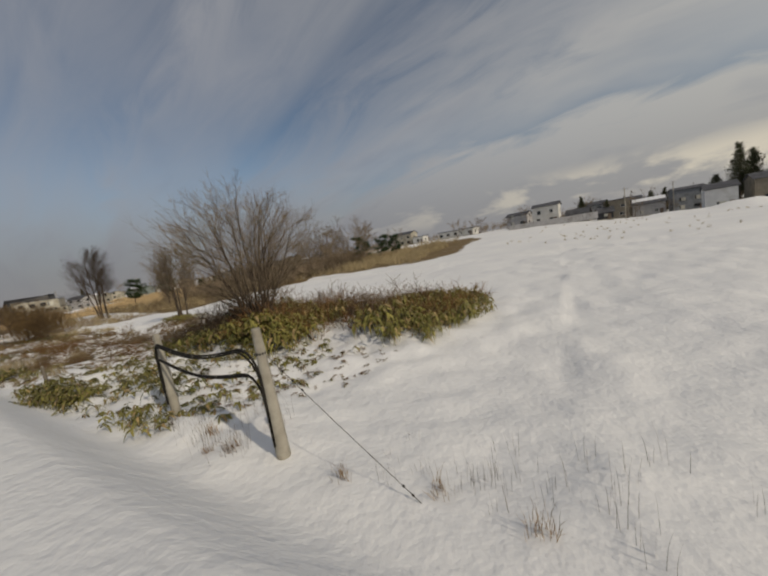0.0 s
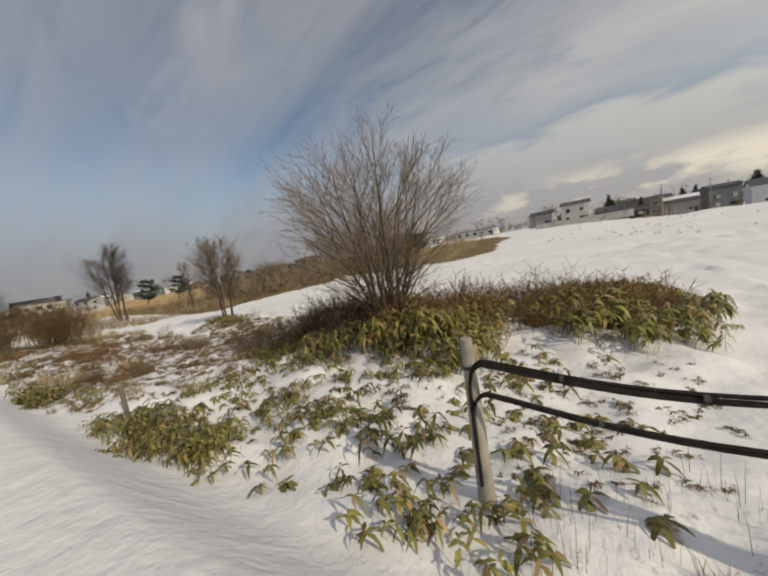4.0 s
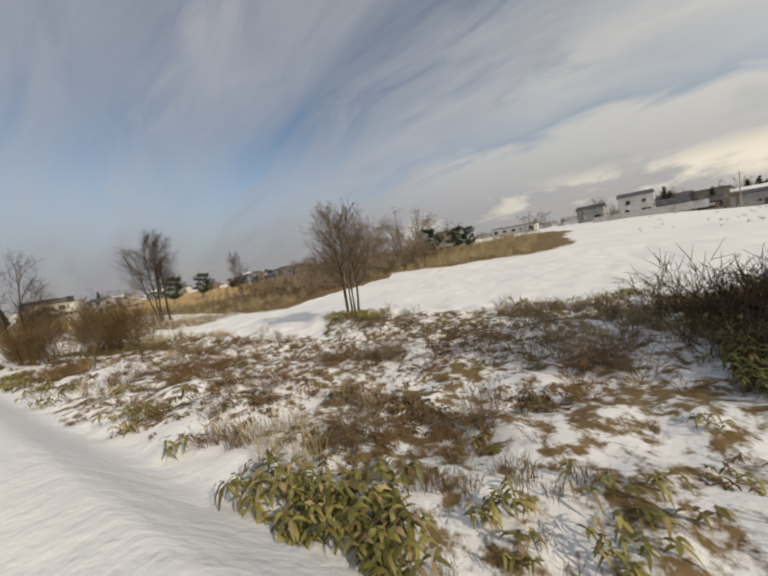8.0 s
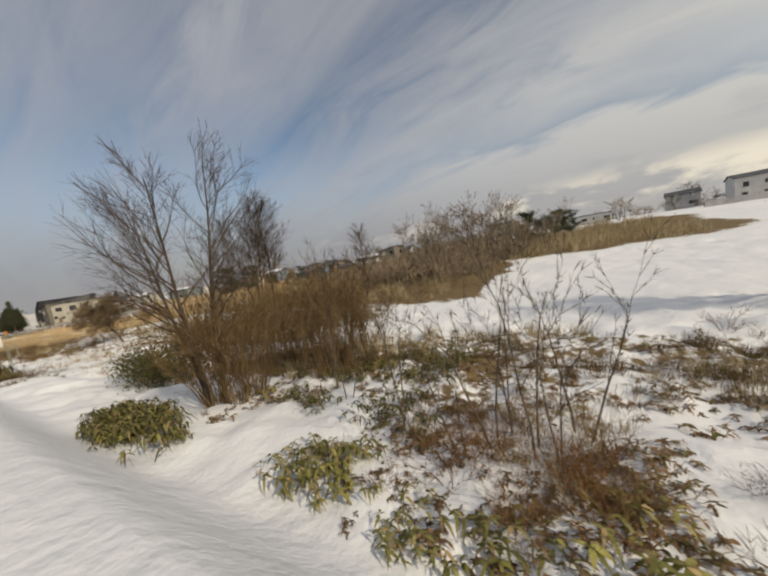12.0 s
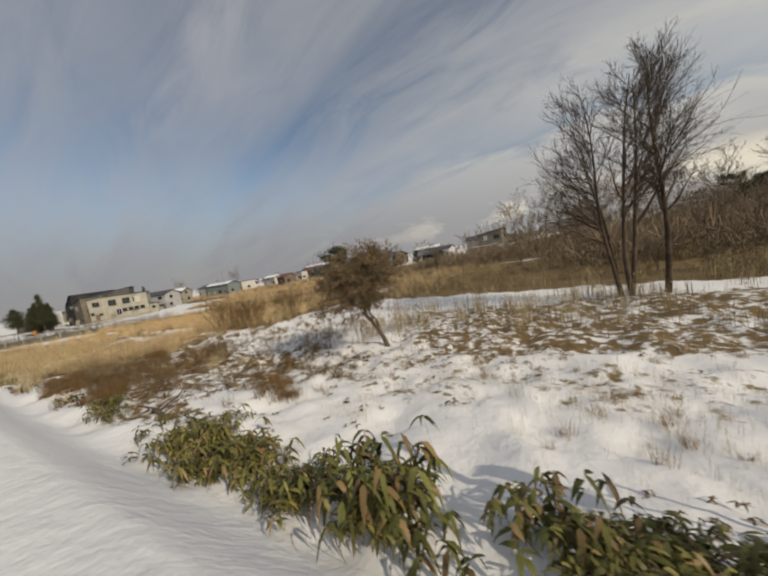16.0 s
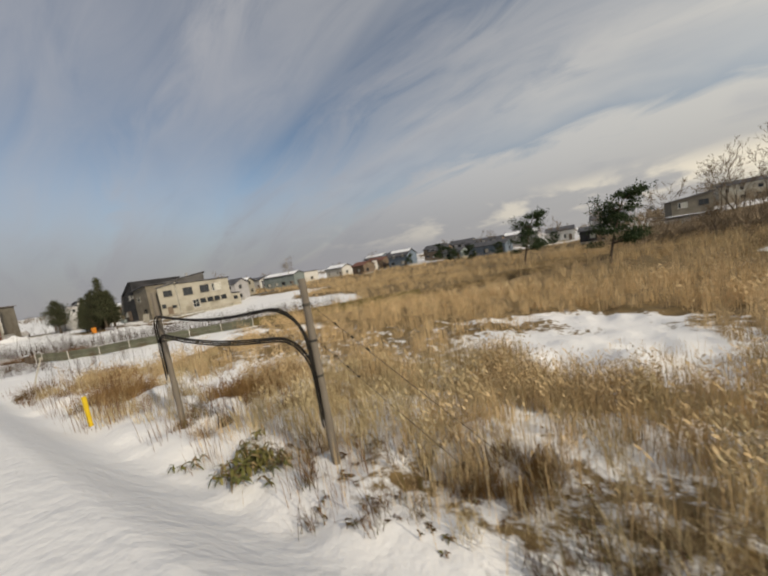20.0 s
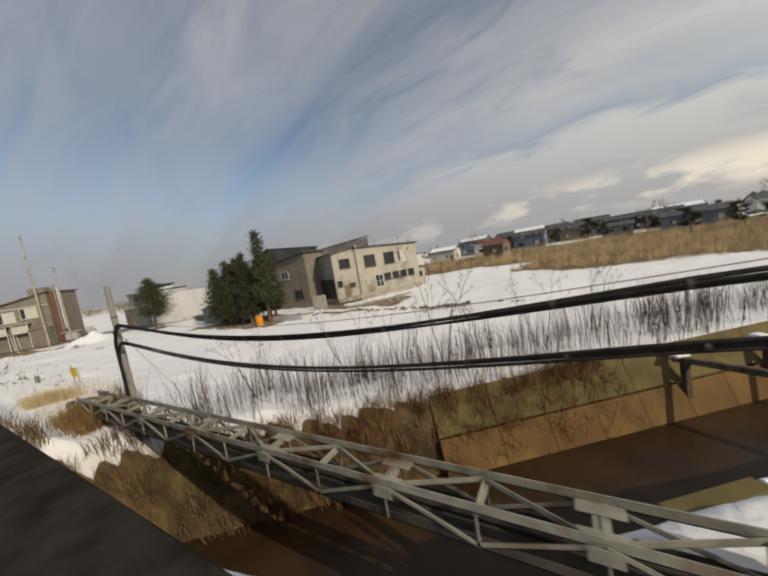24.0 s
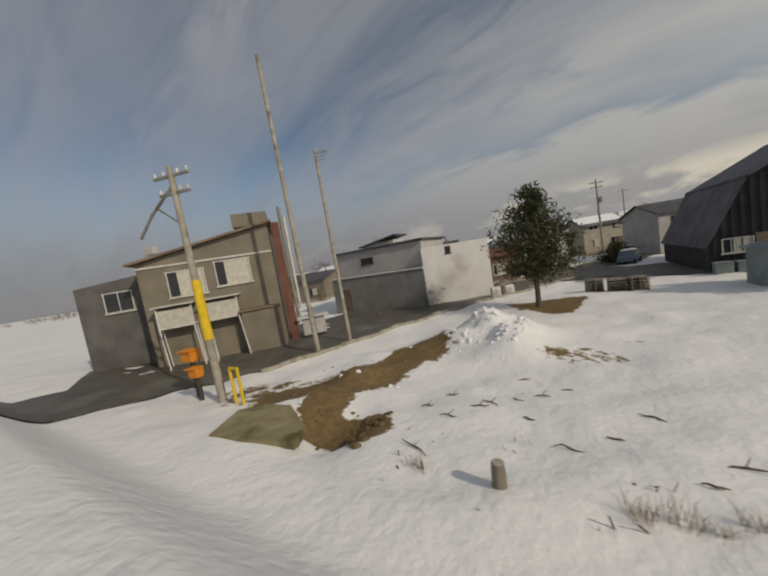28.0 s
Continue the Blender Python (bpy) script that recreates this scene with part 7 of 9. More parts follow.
for x in (-3.6, -6.2):
    bl = part("balcony", Build().box((x, -0.85, 3.05), (2.0, 0.06, 1.1), 0, 0.01), M["curtain"], th, "cream balcony front")
    part("balcony_roof", Build().box((x, -0.5, 3.85), (2.3, 1.2, 0.08), 0, 0.02), M["trim"], bl)
    part("balcony_floor", Build().box((x, -0.45, 2.5), (2.0, 0.9, 0.1), 0, 0.01), M["trim"], bl)
    for px in (x - 0.95, x + 0.95):
        part("strut", Build().tube([(px, -0.85, 3.8), (px, -0.85, 2.4), (px + 0.3, -1.3, -0.1)], 0.05, 7), M["trim"], bl)
        part("strut", Build().tube([(px, -0.4, 2.5), (px + 0.1, -0.3, -0.1)], 0.045, 7), M["trim"], bl)
part("porch", Build().box((-1.3, -0.5, 1.2), (2.4, 1.0, 2.9), 0, 0.02), M["taupe"], th, "taupe porch box")
part("porch_roof", Build().box((-1.3, -0.5, 2.7), (2.7, 1.3, 0.12), 0, 0.02), M["brown"], th)
part("tank", Build().box((1.9, 0.3, 0.6), (1.6, 0.8, 1.1), 0, 0.04), M["grey"], th, "grey oil tank")
part("tank_stand", Build().box((1.9, 0.3, 1.35), (2.2, 1.1, 0.1), 0, 0.02), M["trim"], th)


# ---- utility poles ----
def utility_pole(x, y, h, label, arms=(), r=0.14, lean=0.0, can=False, mat="concrete"):
    p = thing("utility_pole", on(x, y), label, "utility pole", "utility poles")
    part("shaft", Build().tube([(0, 0, -0.3), (lean * 0.5, 0, h * 0.5), (lean, 0, h)], [r, r * 0.85, r * 0.68], 12), M[mat], p)
    for z, w, a in arms:
        c = part("crossarm", Build().box((lean * z / h, 0, z), (w, 0.09, 0.09), a, 0.01), M["post_grey"], p)
        for s in (-0.45, -0.2, 0.2, 0.45):
            ax, ay = math.cos(a) * w * s, math.sin(a) * w * s
            part("insulator", Build().tube([(ax + lean * z / h, ay, z + 0.04), (ax + lean * z / h, ay, z + 0.13), (ax + lean * z / h, ay, z + 0.2)], [0.03, 0.05, 0.03], 7), M["box_white"], c)
    if can:
        part("transformer", Build().tube([(0.3, 0, h * 0.72), (0.3, 0, h * 0.72 + 0.7)], [0.24, 0.24], 12), M["grey"], p)
    return p


utility_pole(-240.6, 12.6, 16.6, "very tall slim concrete utility pole beside the house", (), 0.15, -0.4)
yp = utility_pole(-239.2, 6.0, 8.6, "grey concrete pole with a yellow sleeve by the crossing", ((8.3, 1.5, 0.3), (7.7, 1.3, 0.3)), 0.145, -0.15)
part("yellow_sleeve", Build().tube([(-0.04, 0, 2.4), (-0.07, 0, 4.6)], [0.165, 0.15], 14), M["yellow"], yp)
part("bracket_arm", Build().tube([(-0.12, 0, 8.0), (-1.2, -0.4, 7.1), (-1.9, -0.6, 6.4)], 0.05, 8), M["post_grey"], yp)
part("lamp_head", Build().box((-1.6, -0.5, 5.9), (0.5, 0.25, 0.3), 0.3, 0.05), M["grey"], yp)
part("stay_arm", Build().tube([(-0.1, 0, 6.6), (-0.9, -0.3, 7.3)], 0.03, 7), M["post_grey"], yp)
a3 = utility_pole(-240.0, 14.9, 11.9, "slim concrete pole with an aerial beside the road", (), 0.13, -0.12)
ab = part("aerial_boom", Build().tube([(-0.12, 0, 11.65), (0.75, 0.1, 11.6)], 0.02, 6), M["post_grey"], a3)
for i in range(4):
    part("element", Build().tube([(0.15 + 0.18 * i, -0.3, 11.6), (0.15 + 0.18 * i, 0.3, 11.6)], 0.012, 5), M["post_grey"], ab)
for z in (11.4, 11.2):
    part("element", Build().tube([(-0.1, 0, z), (0.6, 0.08, z)], 0.014, 5), M["post_grey"], ab)
utility_pole(-223.3, 49.4, 10.6, "concrete utility pole with a transformer along the lane", ((10.2, 1.6, 0.2), (9.6, 1.4, 0.2)), 0.15, -0.1, True)
utility_pole(-216.0, 82.0, 11.0, "distant concrete utility pole", ((10.5, 1.6, 0.2),), 0.15)
utility_pole(18.0, 122.0, 9.5, "distant concrete utility pole behind the field", ((9.0, 1.6, 0.0),), 0.15)
utility_pole(33.0, 138.0, 10.5, "distant concrete utility pole behind the field", ((10.0, 1.6, 0.0),), 0.15)
# crossing equipment
for x, y, z, s, col in ((-241.0, 6.1, 1.9, 0.62, "orange"), (-240.45, 5.9, 1.35, 0.5, "orange")):
    t = thing("crossing_cabinet", on(x, y), "orange painted crossing signal box on a short post", "signal box", "crossing signal boxes")
    zz = z - on(x, y)[2]
    part("post", Build().tube([(0, 0, -0.2), (0, 0, zz)], 0.09, 10), M["darksteel"], t)
    part("housing", Build().box((0, 0, zz + s * 0.35), (s, s * 0.7, s * 0.75), 0.2, 0.06), M[col], t)
    part("hood", Build().box((0, -0.05, zz + s * 0.75), (s * 1.1, s * 0.85, 0.05), 0.2, 0.015), M[col], t)
gp = thing("guard_frame", on(-238.2, 5.9), "yellow painted guard frame by the crossing", "guard rail")
for x in (0.0, 0.42):
    part("leg", Build().tube([(x, 0, -0.2), (x, 0, 1.35)], 0.055, 9), M["yellow"], gp)
part("top_rail", Build().tube([(0, 0, 1.33), (0.42, 0, 1.33)], 0.055, 9), M["yellow"], gp)
cs = thing("concrete_slab", (-235.4, 4.9, on(-235.4, 4.9)[2]), "mossy flat concrete slab partly free of snow", "slab", turn=0.0)
part("plate", Build().prism([(-1.0, -0.95, 0), (0.2, -0.9, 0), (1.75, -0.45, 0), (1.5, 0.1, 0), (0.1, 0.9, 0), (-0.9, 0.75, 0), (-1.5, 0.25, 0)], (0, 0, -0.1), (0, 0, 0.09)), M["moss"], cs)

# ---- road, verge, lane ----
def strip(name, line, w, lift, mat, label, category):
    fl2 = finer(line, 14)
    a, b = offset_line(fl2, -w / 2), offset_line(fl2, w / 2)
    vs, fs = [], []
    nseg = 6
    for p, q in zip(a, b):
        for k in range(nseg + 1):
            f = k / nseg
            x, y = p[0] + (q[0] - p[0]) * f, p[1] + (q[1] - p[1]) * f
            vs.append((x, y, float(ground_z(x, y)) + lift))
    for i in range(len(fl2) - 1):
        for k in range(nseg):
            n = i * (nseg + 1) + k
            fs.append((n, n + 1, n + nseg + 2, n + nseg + 1))
    b2 = Build().add(vs, fs)
    b2.smooth = True
    return tagged(new(name, b2.mesh(name, mat)), label, category, kind="structure")


strip("road", [(-249, -8), (-247.5, 2.0), (-245.4, 8.4), (-242.6, 14.7), (-238.3, 25.4), (-230.2, 37.4), (-222, 49), (-214, 66), (-206, 86)], 6.0, 0.07, M["asphalt"], "wet dark asphalt road bordered by snow", "road")
strip("forecourt", [(-251.5, 5.0), (-248.2, 13.0), (-244.6, 21.6), (-239.8, 30.5)], 9.0, 0.05, M["asphalt"], "worn asphalt forecourt before the houses", "yard")
strip("lane", [(-228.6, 38.0), (-222, 36.4), (-215, 33.0)], 7.4, 0.09, M["asphalt"], "wet asphalt yard before the barn", "yard")
for k, (line, w) in enumerate((([(-241.6, 9.4), (-239.2, 14.4), (-234.8, 24.9), (-227.2, 36.2)], 0.22), ([(-237.6, 29.0), (-231.6, 38.4), (-224.2, 50)], 0.22))):
    kb = thing("kerb", (0, 0, 0), "concrete kerb stones along the road", "kerb", "kerbs", kind="structure")
    pts = finer(line, 12)
    for p, q in zip(pts, pts[1:]):
        d = Vector((q[0] - p[0], q[1] - p[1], 0))
        m = Vector(((p[0] + q[0]) / 2, (p[1] + q[1]) / 2, 0))
        part("kerb_stone", Build().box((m.x, m.y, float(ground_z(m.x, m.y)) + 0.06), (d.length * 0.985, w, 0.24), math.atan2(d.y, d.x), 0.02), M["concrete"], kb)
pal = [(-226.2, 26.7, 0.1), (-224.9, 26.5, -0.1), (-223.8, 26.3, 0.2)]
for x, y, a in pal:
    t = thing("pallet_stack", on(x, y), "stack of weathered wooden pallets in snow", "pallets", "stacks of pallets", turn=a)
    for i in range(5):
        z = 0.08 + i * 0.2
        for s in (-0.45, 0, 0.45):
            part("bearer", Build().box((s, 0, z - 0.045), (0.09, 1.0, 0.09)), M["timber_post"], t)
        # deck in dark timber, which puts the stack's shade into its colour
        part("deck", Build().box((0, 0, z + 0.02), (1.1, 1.0, 0.03), 0, 0.006), M["timber_post"], t)


# ---- a parked car by the grey workshop ----
def parked_car(x, y, turn, mat, label):
    c = thing("parked_car", on(x, y), label, "car", "parked cars", turn=turn)
    prof2 = [(-1.7, 0, 0.35), (-1.7, 0, 0.85), (-1.15, 0, 0.95), (-0.75, 0, 1.5), (0.9, 0, 1.52), (1.45, 0, 0.98), (1.72, 0, 0.9), (1.72, 0, 0.35)]
    part("body", Build().prism(prof2, (0, -0.74, 0), (0, 0.74, 0)), M[mat], c)
    for s in (-0.745, 0.745):
        part("side_window", Build().prism([(-0.95, 0, 1.0), (-0.68, 0, 1.42), (0.84, 0, 1.44), (1.22, 0, 1.0)], (0, s - 0.006, 0), (0, s + 0.006, 0)), M["glass"], c)
        for wx in (-1.1, 1.12):
            w2 = part("wheel", Build().tube([(wx, s - 0.09, 0.3), (wx, s + 0.09, 0.3)], 0.3, 16), M["rubber"], c)
            part("rim", Build().tube([(wx, s - 0.1, 0.3), (wx, s + 0.1, 0.3)], 0.17, 12), M["post_grey"], w2)
    part("bumper", Build().box((-1.73, 0, 0.5), (0.12, 1.46, 0.24), 0, 0.04), M[mat], c)
    part("snow_cap", Build().box((0.08, 0, 1.55), (1.5, 1.3, 0.09), 0, 0.04), M["snow"], c)


parked_car(-251.5, 19.5, 0.3, "grey", "grey compact car parked by the roadside")
parked_car(-221.5, 44.0, 1.2, "bluegrey", "blue-grey compact car parked beside the lane")


# ---- trees ----
t1 = bare_tree("tree", (-15.4, 11.2, on(-15.4, 11.2)[2]), crown_tree(6, 7.1, 5.1, 13, 0.12, 0.088, 0.0065, 0.45, 1.15, 0.64), "large bare many-stemmed tree rising from bamboo grass", "", None, M["woodtwig"])
t2 = bare_tree("tree", on(-38.6, 18.2), crown_tree(16, 8.2, 4.0, 5, 0.3, 0.11, 0.008, 0.4, 1.6, 0.36), "bare tree with four slim trunks at the field's edge", "", M["bark"], M["woodtwig"])
t3 = bare_tree("tree", on(-59.9, 5.3), crown_tree(8, 8.0, 3.3, 4, 0.36, 0.10, 0.0055, 0.3, 1.4), "bare tree with tall slim trunks beside the line", "", M["twig"])
t3b = bare_tree("tree", on(-58.3, 9.4), tree_arrays(9, 6.0, 1, 0.3, 4, 0.07, 0.10, 3, 0.06, 0.58, 1), "slender bare tree among brown scrub")
t4 = bare_tree("tree", on(-80.7, 23.2), crown_tree(11, 13.2, 5.4, 4, 0.32, 0.17, 0.009, 0.3, 1.6, 0.5), "tall bare tree with forked trunks", "pair of tall trees", M["twig"])
t5 = bare_tree("tree", on(-78.7, 23.6), crown_tree(12, 12.8, 4.6, 1, 0.34, 0.18, 0.010, 0.2, 2.3), "tall bare tree with one straight trunk", "pair of tall trees", M["twig"])
again(t5, -70.4, 31.2, 0.66, 2.2)
t6 = bare_tree("tree", on(-92.3, 13.6), tree_arrays(17, 6.6, 1, 0.1, 5, 0.15, 0.12, 4, 0.03, 0.66, 1, 0.1, 0.011, (0.45, 0.95), 0.40), "broad bare tree with a dense brown crown", "", None, M["scrub_twig"])
LOW = [bare_tree("tree", on(x, y), tree_arrays(40 + i, h, st, sp, 4, 0.12, 0.10, 3, 0.06, 0.58, 2, 0.3, 0.028, (0.3, 0.8), 0.5), "bare brown tree in the far wood", "trees of the far wood", None, M["woodtwig"])
       for i, (x, y, h, st, sp) in enumerate(((-72, 72, 11, 2, 0.25), (-58, 75, 9, 3, 0.35), (-69, 49, 7, 2, 0.3), (-66, 44, 6, 3, 0.4)))]
WOOD = [(-49, 75, 1.0), (-53, 78, 0.9), (-52, 66, 1.2), (-57, 70, 1.35), (-63, 67, 1.3), (-70, 68, 1.3), (-76, 66, 1.2), (-83, 68, 1.2), (-64, 76, 0.9), (-80, 74, 1.1), (-90, 66, 1.3), (-107, 62, 1.2), (-66, 50, 1.0),
        (-62, 38, 0.65), (-70, 40, 0.7), (-75, 43, 0.6), (-79, 39, 0.6), (-82, 44, 0.9), (-86, 46, 0.5), (-92, 40, 0.35), (-99, 46, 0.4), (-104, 49, 0.35), (-77, 34, 0.6),
        (-74, 33, 0.6), (-71, 31, 0.55), (-57, 34, 0.7), (-108, 50, 0.4), (-90, 56, 0.6), (-82, 55, 0.9), (-74, 56, 1.2), (-66, 58, 1.1), (-98, 60, 0.5),
        (-56, 66, 0.9), (-61, 68, 1.1), (-68, 64, 1.0), (-58, 80, 1.2), (-64, 98, 1.2), (-78, 92, 1.3), (-88, 96, 1.2),
        (-30, 138, 1.0), (-100, 120, 1.3), (-115, 118, 1.2), (-128, 108, 1.0), (10, 150, 1.3), (26, 156, 1.2), (-12, 140, 1.2),
        (-63, 93, 1.2), (-68, 102, 1.35), (-73, 95, 1.3), (-78, 104, 1.4), (-84, 97, 1.35), (-90, 104, 1.3), (-95, 96, 1.2), (-60, 86, 1.0), (-71, 88, 1.1), (-82, 88, 1.15),
        (-150, 118, 1.0), (-172, 140, 1.2), (-204, 128, 1.0), (-216, 112, 0.9), (-240, 104, 1.0), (-262, 108, 1.1), (-284, 96, 1.0), (-305, 88, 1.1), (-110, 134, 1.3), (-84, 138, 1.3)]
LOW_FAR = [bare_tree("tree", on(x, y), tree_arrays(50 + i, h, 3, 0.35, 3, 0.12, 0.10, 3, 0.06, 0.6, 1, 0.3, 0.04, (0.3, 0.8), 0.5), "bare tree in the distant wood", "trees of the far wood", None, M["woodtwig"])
           for i, (x, y, h) in enumerate(((-60, 112, 9.5), (-34, 118, 8.5)))]
for i, (x, y, s) in enumerate(WOOD):
    s = s * 0.62 if y < 61 else s * 0.75 if y < 84 else s
    again(LOW_FAR[i % 2] if y >= 106 else LOW[i % 2] if y >= 84 else LOW[i % 4], x, y, s, i * 1.7, 0.1)
for i, (x, y, s) in enumerate(((2, 136, 0.6), (11, 139, 0.7), (23, 140, 0.8), (33, 143, 0.7), (-9, 133, 0.6), (44, 145, 0.9), (58, 137, 1.0), (-18, 132, 0.7), (28, 158, 0.9), (6, 150, 0.8))):
    again(LOW_FAR[i % 2], x, y, s, i * 2.1, 0.1)

# conifers by the barn, pines in the reeds
CON = [evergreen("conifer", on(-203.8, 22.8), conifer_arrays(21, 10.4, 2.5, 34, 0.24), "tall dark conifer in the shelter belt", "conifers before the barn"),
       evergreen("conifer", on(-206.2, 22.4), conifer_arrays(22, 8.2, 2.2, 30, 0.2), "dark spreading conifer in the shelter belt", "conifers before the barn"),
       evergreen("conifer", on(-209.4, 22.8), conifer_arrays(23, 7.4, 2.4, 28, 0.17), "dark spreading conifer in the shelter belt", "conifers before the barn")]
for i, (x, y, s) in enumerate(((-204.8, 23.6, 0.95), (-207.8, 23.6, 0.95), (-211.0, 23.2, 0.95), (-212.6, 22.6, 0.98), (-205.4, 21.6, 0.75), (-208.6, 21.7, 0.8), (-210.8, 21.8, 0.72), (-213.4, 23.6, 0.8), (-204.6, 24.4, 0.9), (-206.9, 23.0, 0.9), (-210.2, 24.0, 0.98), (-208.8, 24.4, 1.0), (-206.0, 24.8, 0.95), (-211.8, 24.4, 0.9), (-207.2, 21.8, 0.7), (-209.9, 22.0, 0.75))):
    again(CON[1 + i % 2], x, y, s, i * 1.1)
for i, (x, y, s) in enumerate(((46, 132, 1.7), (50, 136, 1.9), (43, 138, 1.4), (55, 133, 1.6), (14, 126, 0.8), (8, 140, 1.0), (-264, 70, 1.0), (-240, 44, 0.5))):
    again(CON[i % 3], x, y, s, i * 1.3)
rt = evergreen("roadside_conifer", on(-229.6, 22.0), conifer_arrays(27, 7.7, 2.7, 34, 0.27, True), "single dark conifer by the road in a bare patch")
PIN = evergreen("pine", on(-121.2, 44.0), pine_arrays(24, 8.4, 3.9), "spreading green pine among dry reeds", "pines beyond the reeds", M["pine"])
for i, (x, y, s) in enumerate(((-131.6, 58, 1.05), (-146, 80, 0.55), (-152, 84, 0.6), (-141, 86, 0.5), (-164, 104, 0.5), (-134, 96, 0.5), (-128, 98, 0.5), (-176, 104, 0.55), (-152, 108, 0.5), (-56, 84, 1.0), (-52, 88, 0.9), (-47, 90, 0.85), (-166, 116, 0.8), (-228, 54, 0.55))):
    again(PIN, x, y, s, i * 1.9)
v, f = conifer_arrays(29, 2.3, 1.6, 14, 0.05)[1]
part("foliage", array_mesh("foliage", v * np.array([1.6, 1.0, 1.0], dtype=np.float32), f, M["needle"]), None, hd2)


# ---- ground plants ----
def blob(cx, cy, rx, ry):
    return lambda x, y: np.clip(1.35 - ((x - cx) / rx) ** 2 - ((y - cy) / ry) ** 2 + 0.55 * ripple(x, y, 2.2) + 0.55 * ripple(x, y + 19, 1.1), 0, 1)


def patch(cover_min, cover_max=2.0, size=2.4, share=0.5):
    """Keeps plants where the snow is broken, in uneven groups."""
    return lambda x, y: np.where((cover_at(x, y) > cover_min) & (cover_at(x, y) < cover_max), 1.0, 0.0) * np.clip(share + 0.9 * ripple(x, y, size) + 0.4 * ripple(x + 31, y, 0.9), 0, 1)


sasa_m = mesh_of("bamboo_grass", SASA, M["leaf"])
dark_m = mesh_of("bamboo_grass", SASA, M["darkleaf"])
tuft_m, shrub_m = mesh_of("grass_tuft", TUFT, M["dead"]), mesh_of("shrub", SHRUB, M["twig"])
red_m = mesh_of("shrub", SHRUB, M["redtwig"])

# the thicket round the many-stemmed tree
pl = np.concatenate([strewn(1, 460, -22, -9, 8.2, 17, blob(-15.8, 12.0, 4.6, 3.9)), strewn(2, 320, -12, -3.6, 11, 23, blob(-7.2, 16.8, 3.4, 5.8))])
stuff("bamboo_thicket", SASA_TALL, pl, (0.8, 1.15), M["leaf"], "dense yellow-green bamboo grass thicket", "bamboo grass", 1, lump=0.5)
pl = np.concatenate([strewn(3, 80, -22, -9, 9, 17, blob(-15.8, 12.4, 4.8, 4.0)), strewn(4, 26, -10, -5, 13, 22, blob(-7.4, 17, 2.6, 4.5))])
stuff("scrub", MID_SHRUB, np.concatenate([pl, strewn(5, 45, -11, -4.6, 12, 23, blob(-7.4, 16.4, 2.8, 5.4))]), (0.8, 1.4), M["redtwig"], "russet twigs growing through the bamboo grass", "scrub", 2, lump=0.4)
# loose clumps between thicket and line
r = np.random.default_rng(77)
near = [(x, y) for x, y in zip(r.uniform(-23, -7.2, 200), r.uniform(3.0, 9.0, 200)) if float(ripple(x, y, 2.6)) + 0.25 * (x < -12) > 0.16]
clumps("bamboo_clump", sasa_m, near, (0.6, 1.0), "bamboo grass clump poking through snow", "bamboo grass", "bamboo clumps near the line", 5)
spots = [(x, y) for x, y in zip(r.uniform(-20, -7.5, 150), r.uniform(3.0, 10.0, 150))]
stuff("bamboo_sprigs", SASA_LOW, np.array([on(x, y) for x, y in spots]), (0.7, 1.2), M["leaf"], "small bamboo grass sprigs poking through snow", "bamboo grass", 6)
edge = [(x, y) for x, y in zip(r.uniform(-23, -15.5, 46), r.normal(3.1, 0.4, 46)) if y > 2.6 and x > -21.5 + (y - 3) * 3]
edge += [(x, y) for x, y in zip(r.uniform(-29.6, -26.4, 30), r.normal(2.8, 0.3, 30)) if y > 2.4]
edge += [(x, y) for x, y in zip(r.uniform(-19, -14.5, 16), r.uniform(2.3, 3.2, 16))]
edge += [(x, y) for x, y in zip(r.uniform(-50, -30, 18), r.normal(3.8, 0.8, 18)) if y > 2.8]
edge += [(x, y) for x, y in zip(r.uniform(-63.5, -60, 30), r.normal(3.3, 0.4, 30)) if y > 2.6]
clumps("bamboo_clump", sasa_m, edge, (0.75, 1.1), "green bamboo grass clump at the foot of the bank", "bamboo grass", "bamboo clumps at the bank", 7)
spots = [(-86.6, 3.3), (-86.0, 3.5), (-86.3, 3.7), (-84.4, 3.4), (-84.0, 3.7), (-87.0, 3.3), (-90.0, 3.5), (-90.4, 3.6), (-89.6, 3.2), (-83.2, 3.6), (-85.8, 3.0), (-91.6, 3.4), (-82.0, 3.5), (-81.5, 3.3), (-80.7, 3.5)]
clumps("bamboo_clump", mesh_of("bamboo_grass", DROOPY, M["darkleaf"]), spots, (0.75, 1.15), "tall dark green bamboo grass clump beside the line", "bamboo grass", "dark bamboo clumps", 8)
spots = [(-98.6, 3.9), (-94.2, 3.2), (-93.4, 3.4), (-92.7, 3.1), (-101.6, 3.4), (-110.5, 3.3), (-111.6, 3.5), (-118.8, 3.1), (-120.0, 3.2), (-131.5, 3.0), (-132.2, 3.2), (-133.4, 3.1), (-131.0, 3.3)]
clumps("bamboo_clump", dark_m, spots, (0.6, 0.9), "dark green bamboo grass clump in dead grass", "bamboo grass", "dark bamboo clumps", 9)
clumps("green_shrub", dark_m, [(-11.5, 4.6), (-11.2, 4.9), (-11.9, 4.5), (-12.0, 4.9)], (0.9, 1.1), "deep green leafy shrub in the snow", "shrub", "green shrubs", 10)
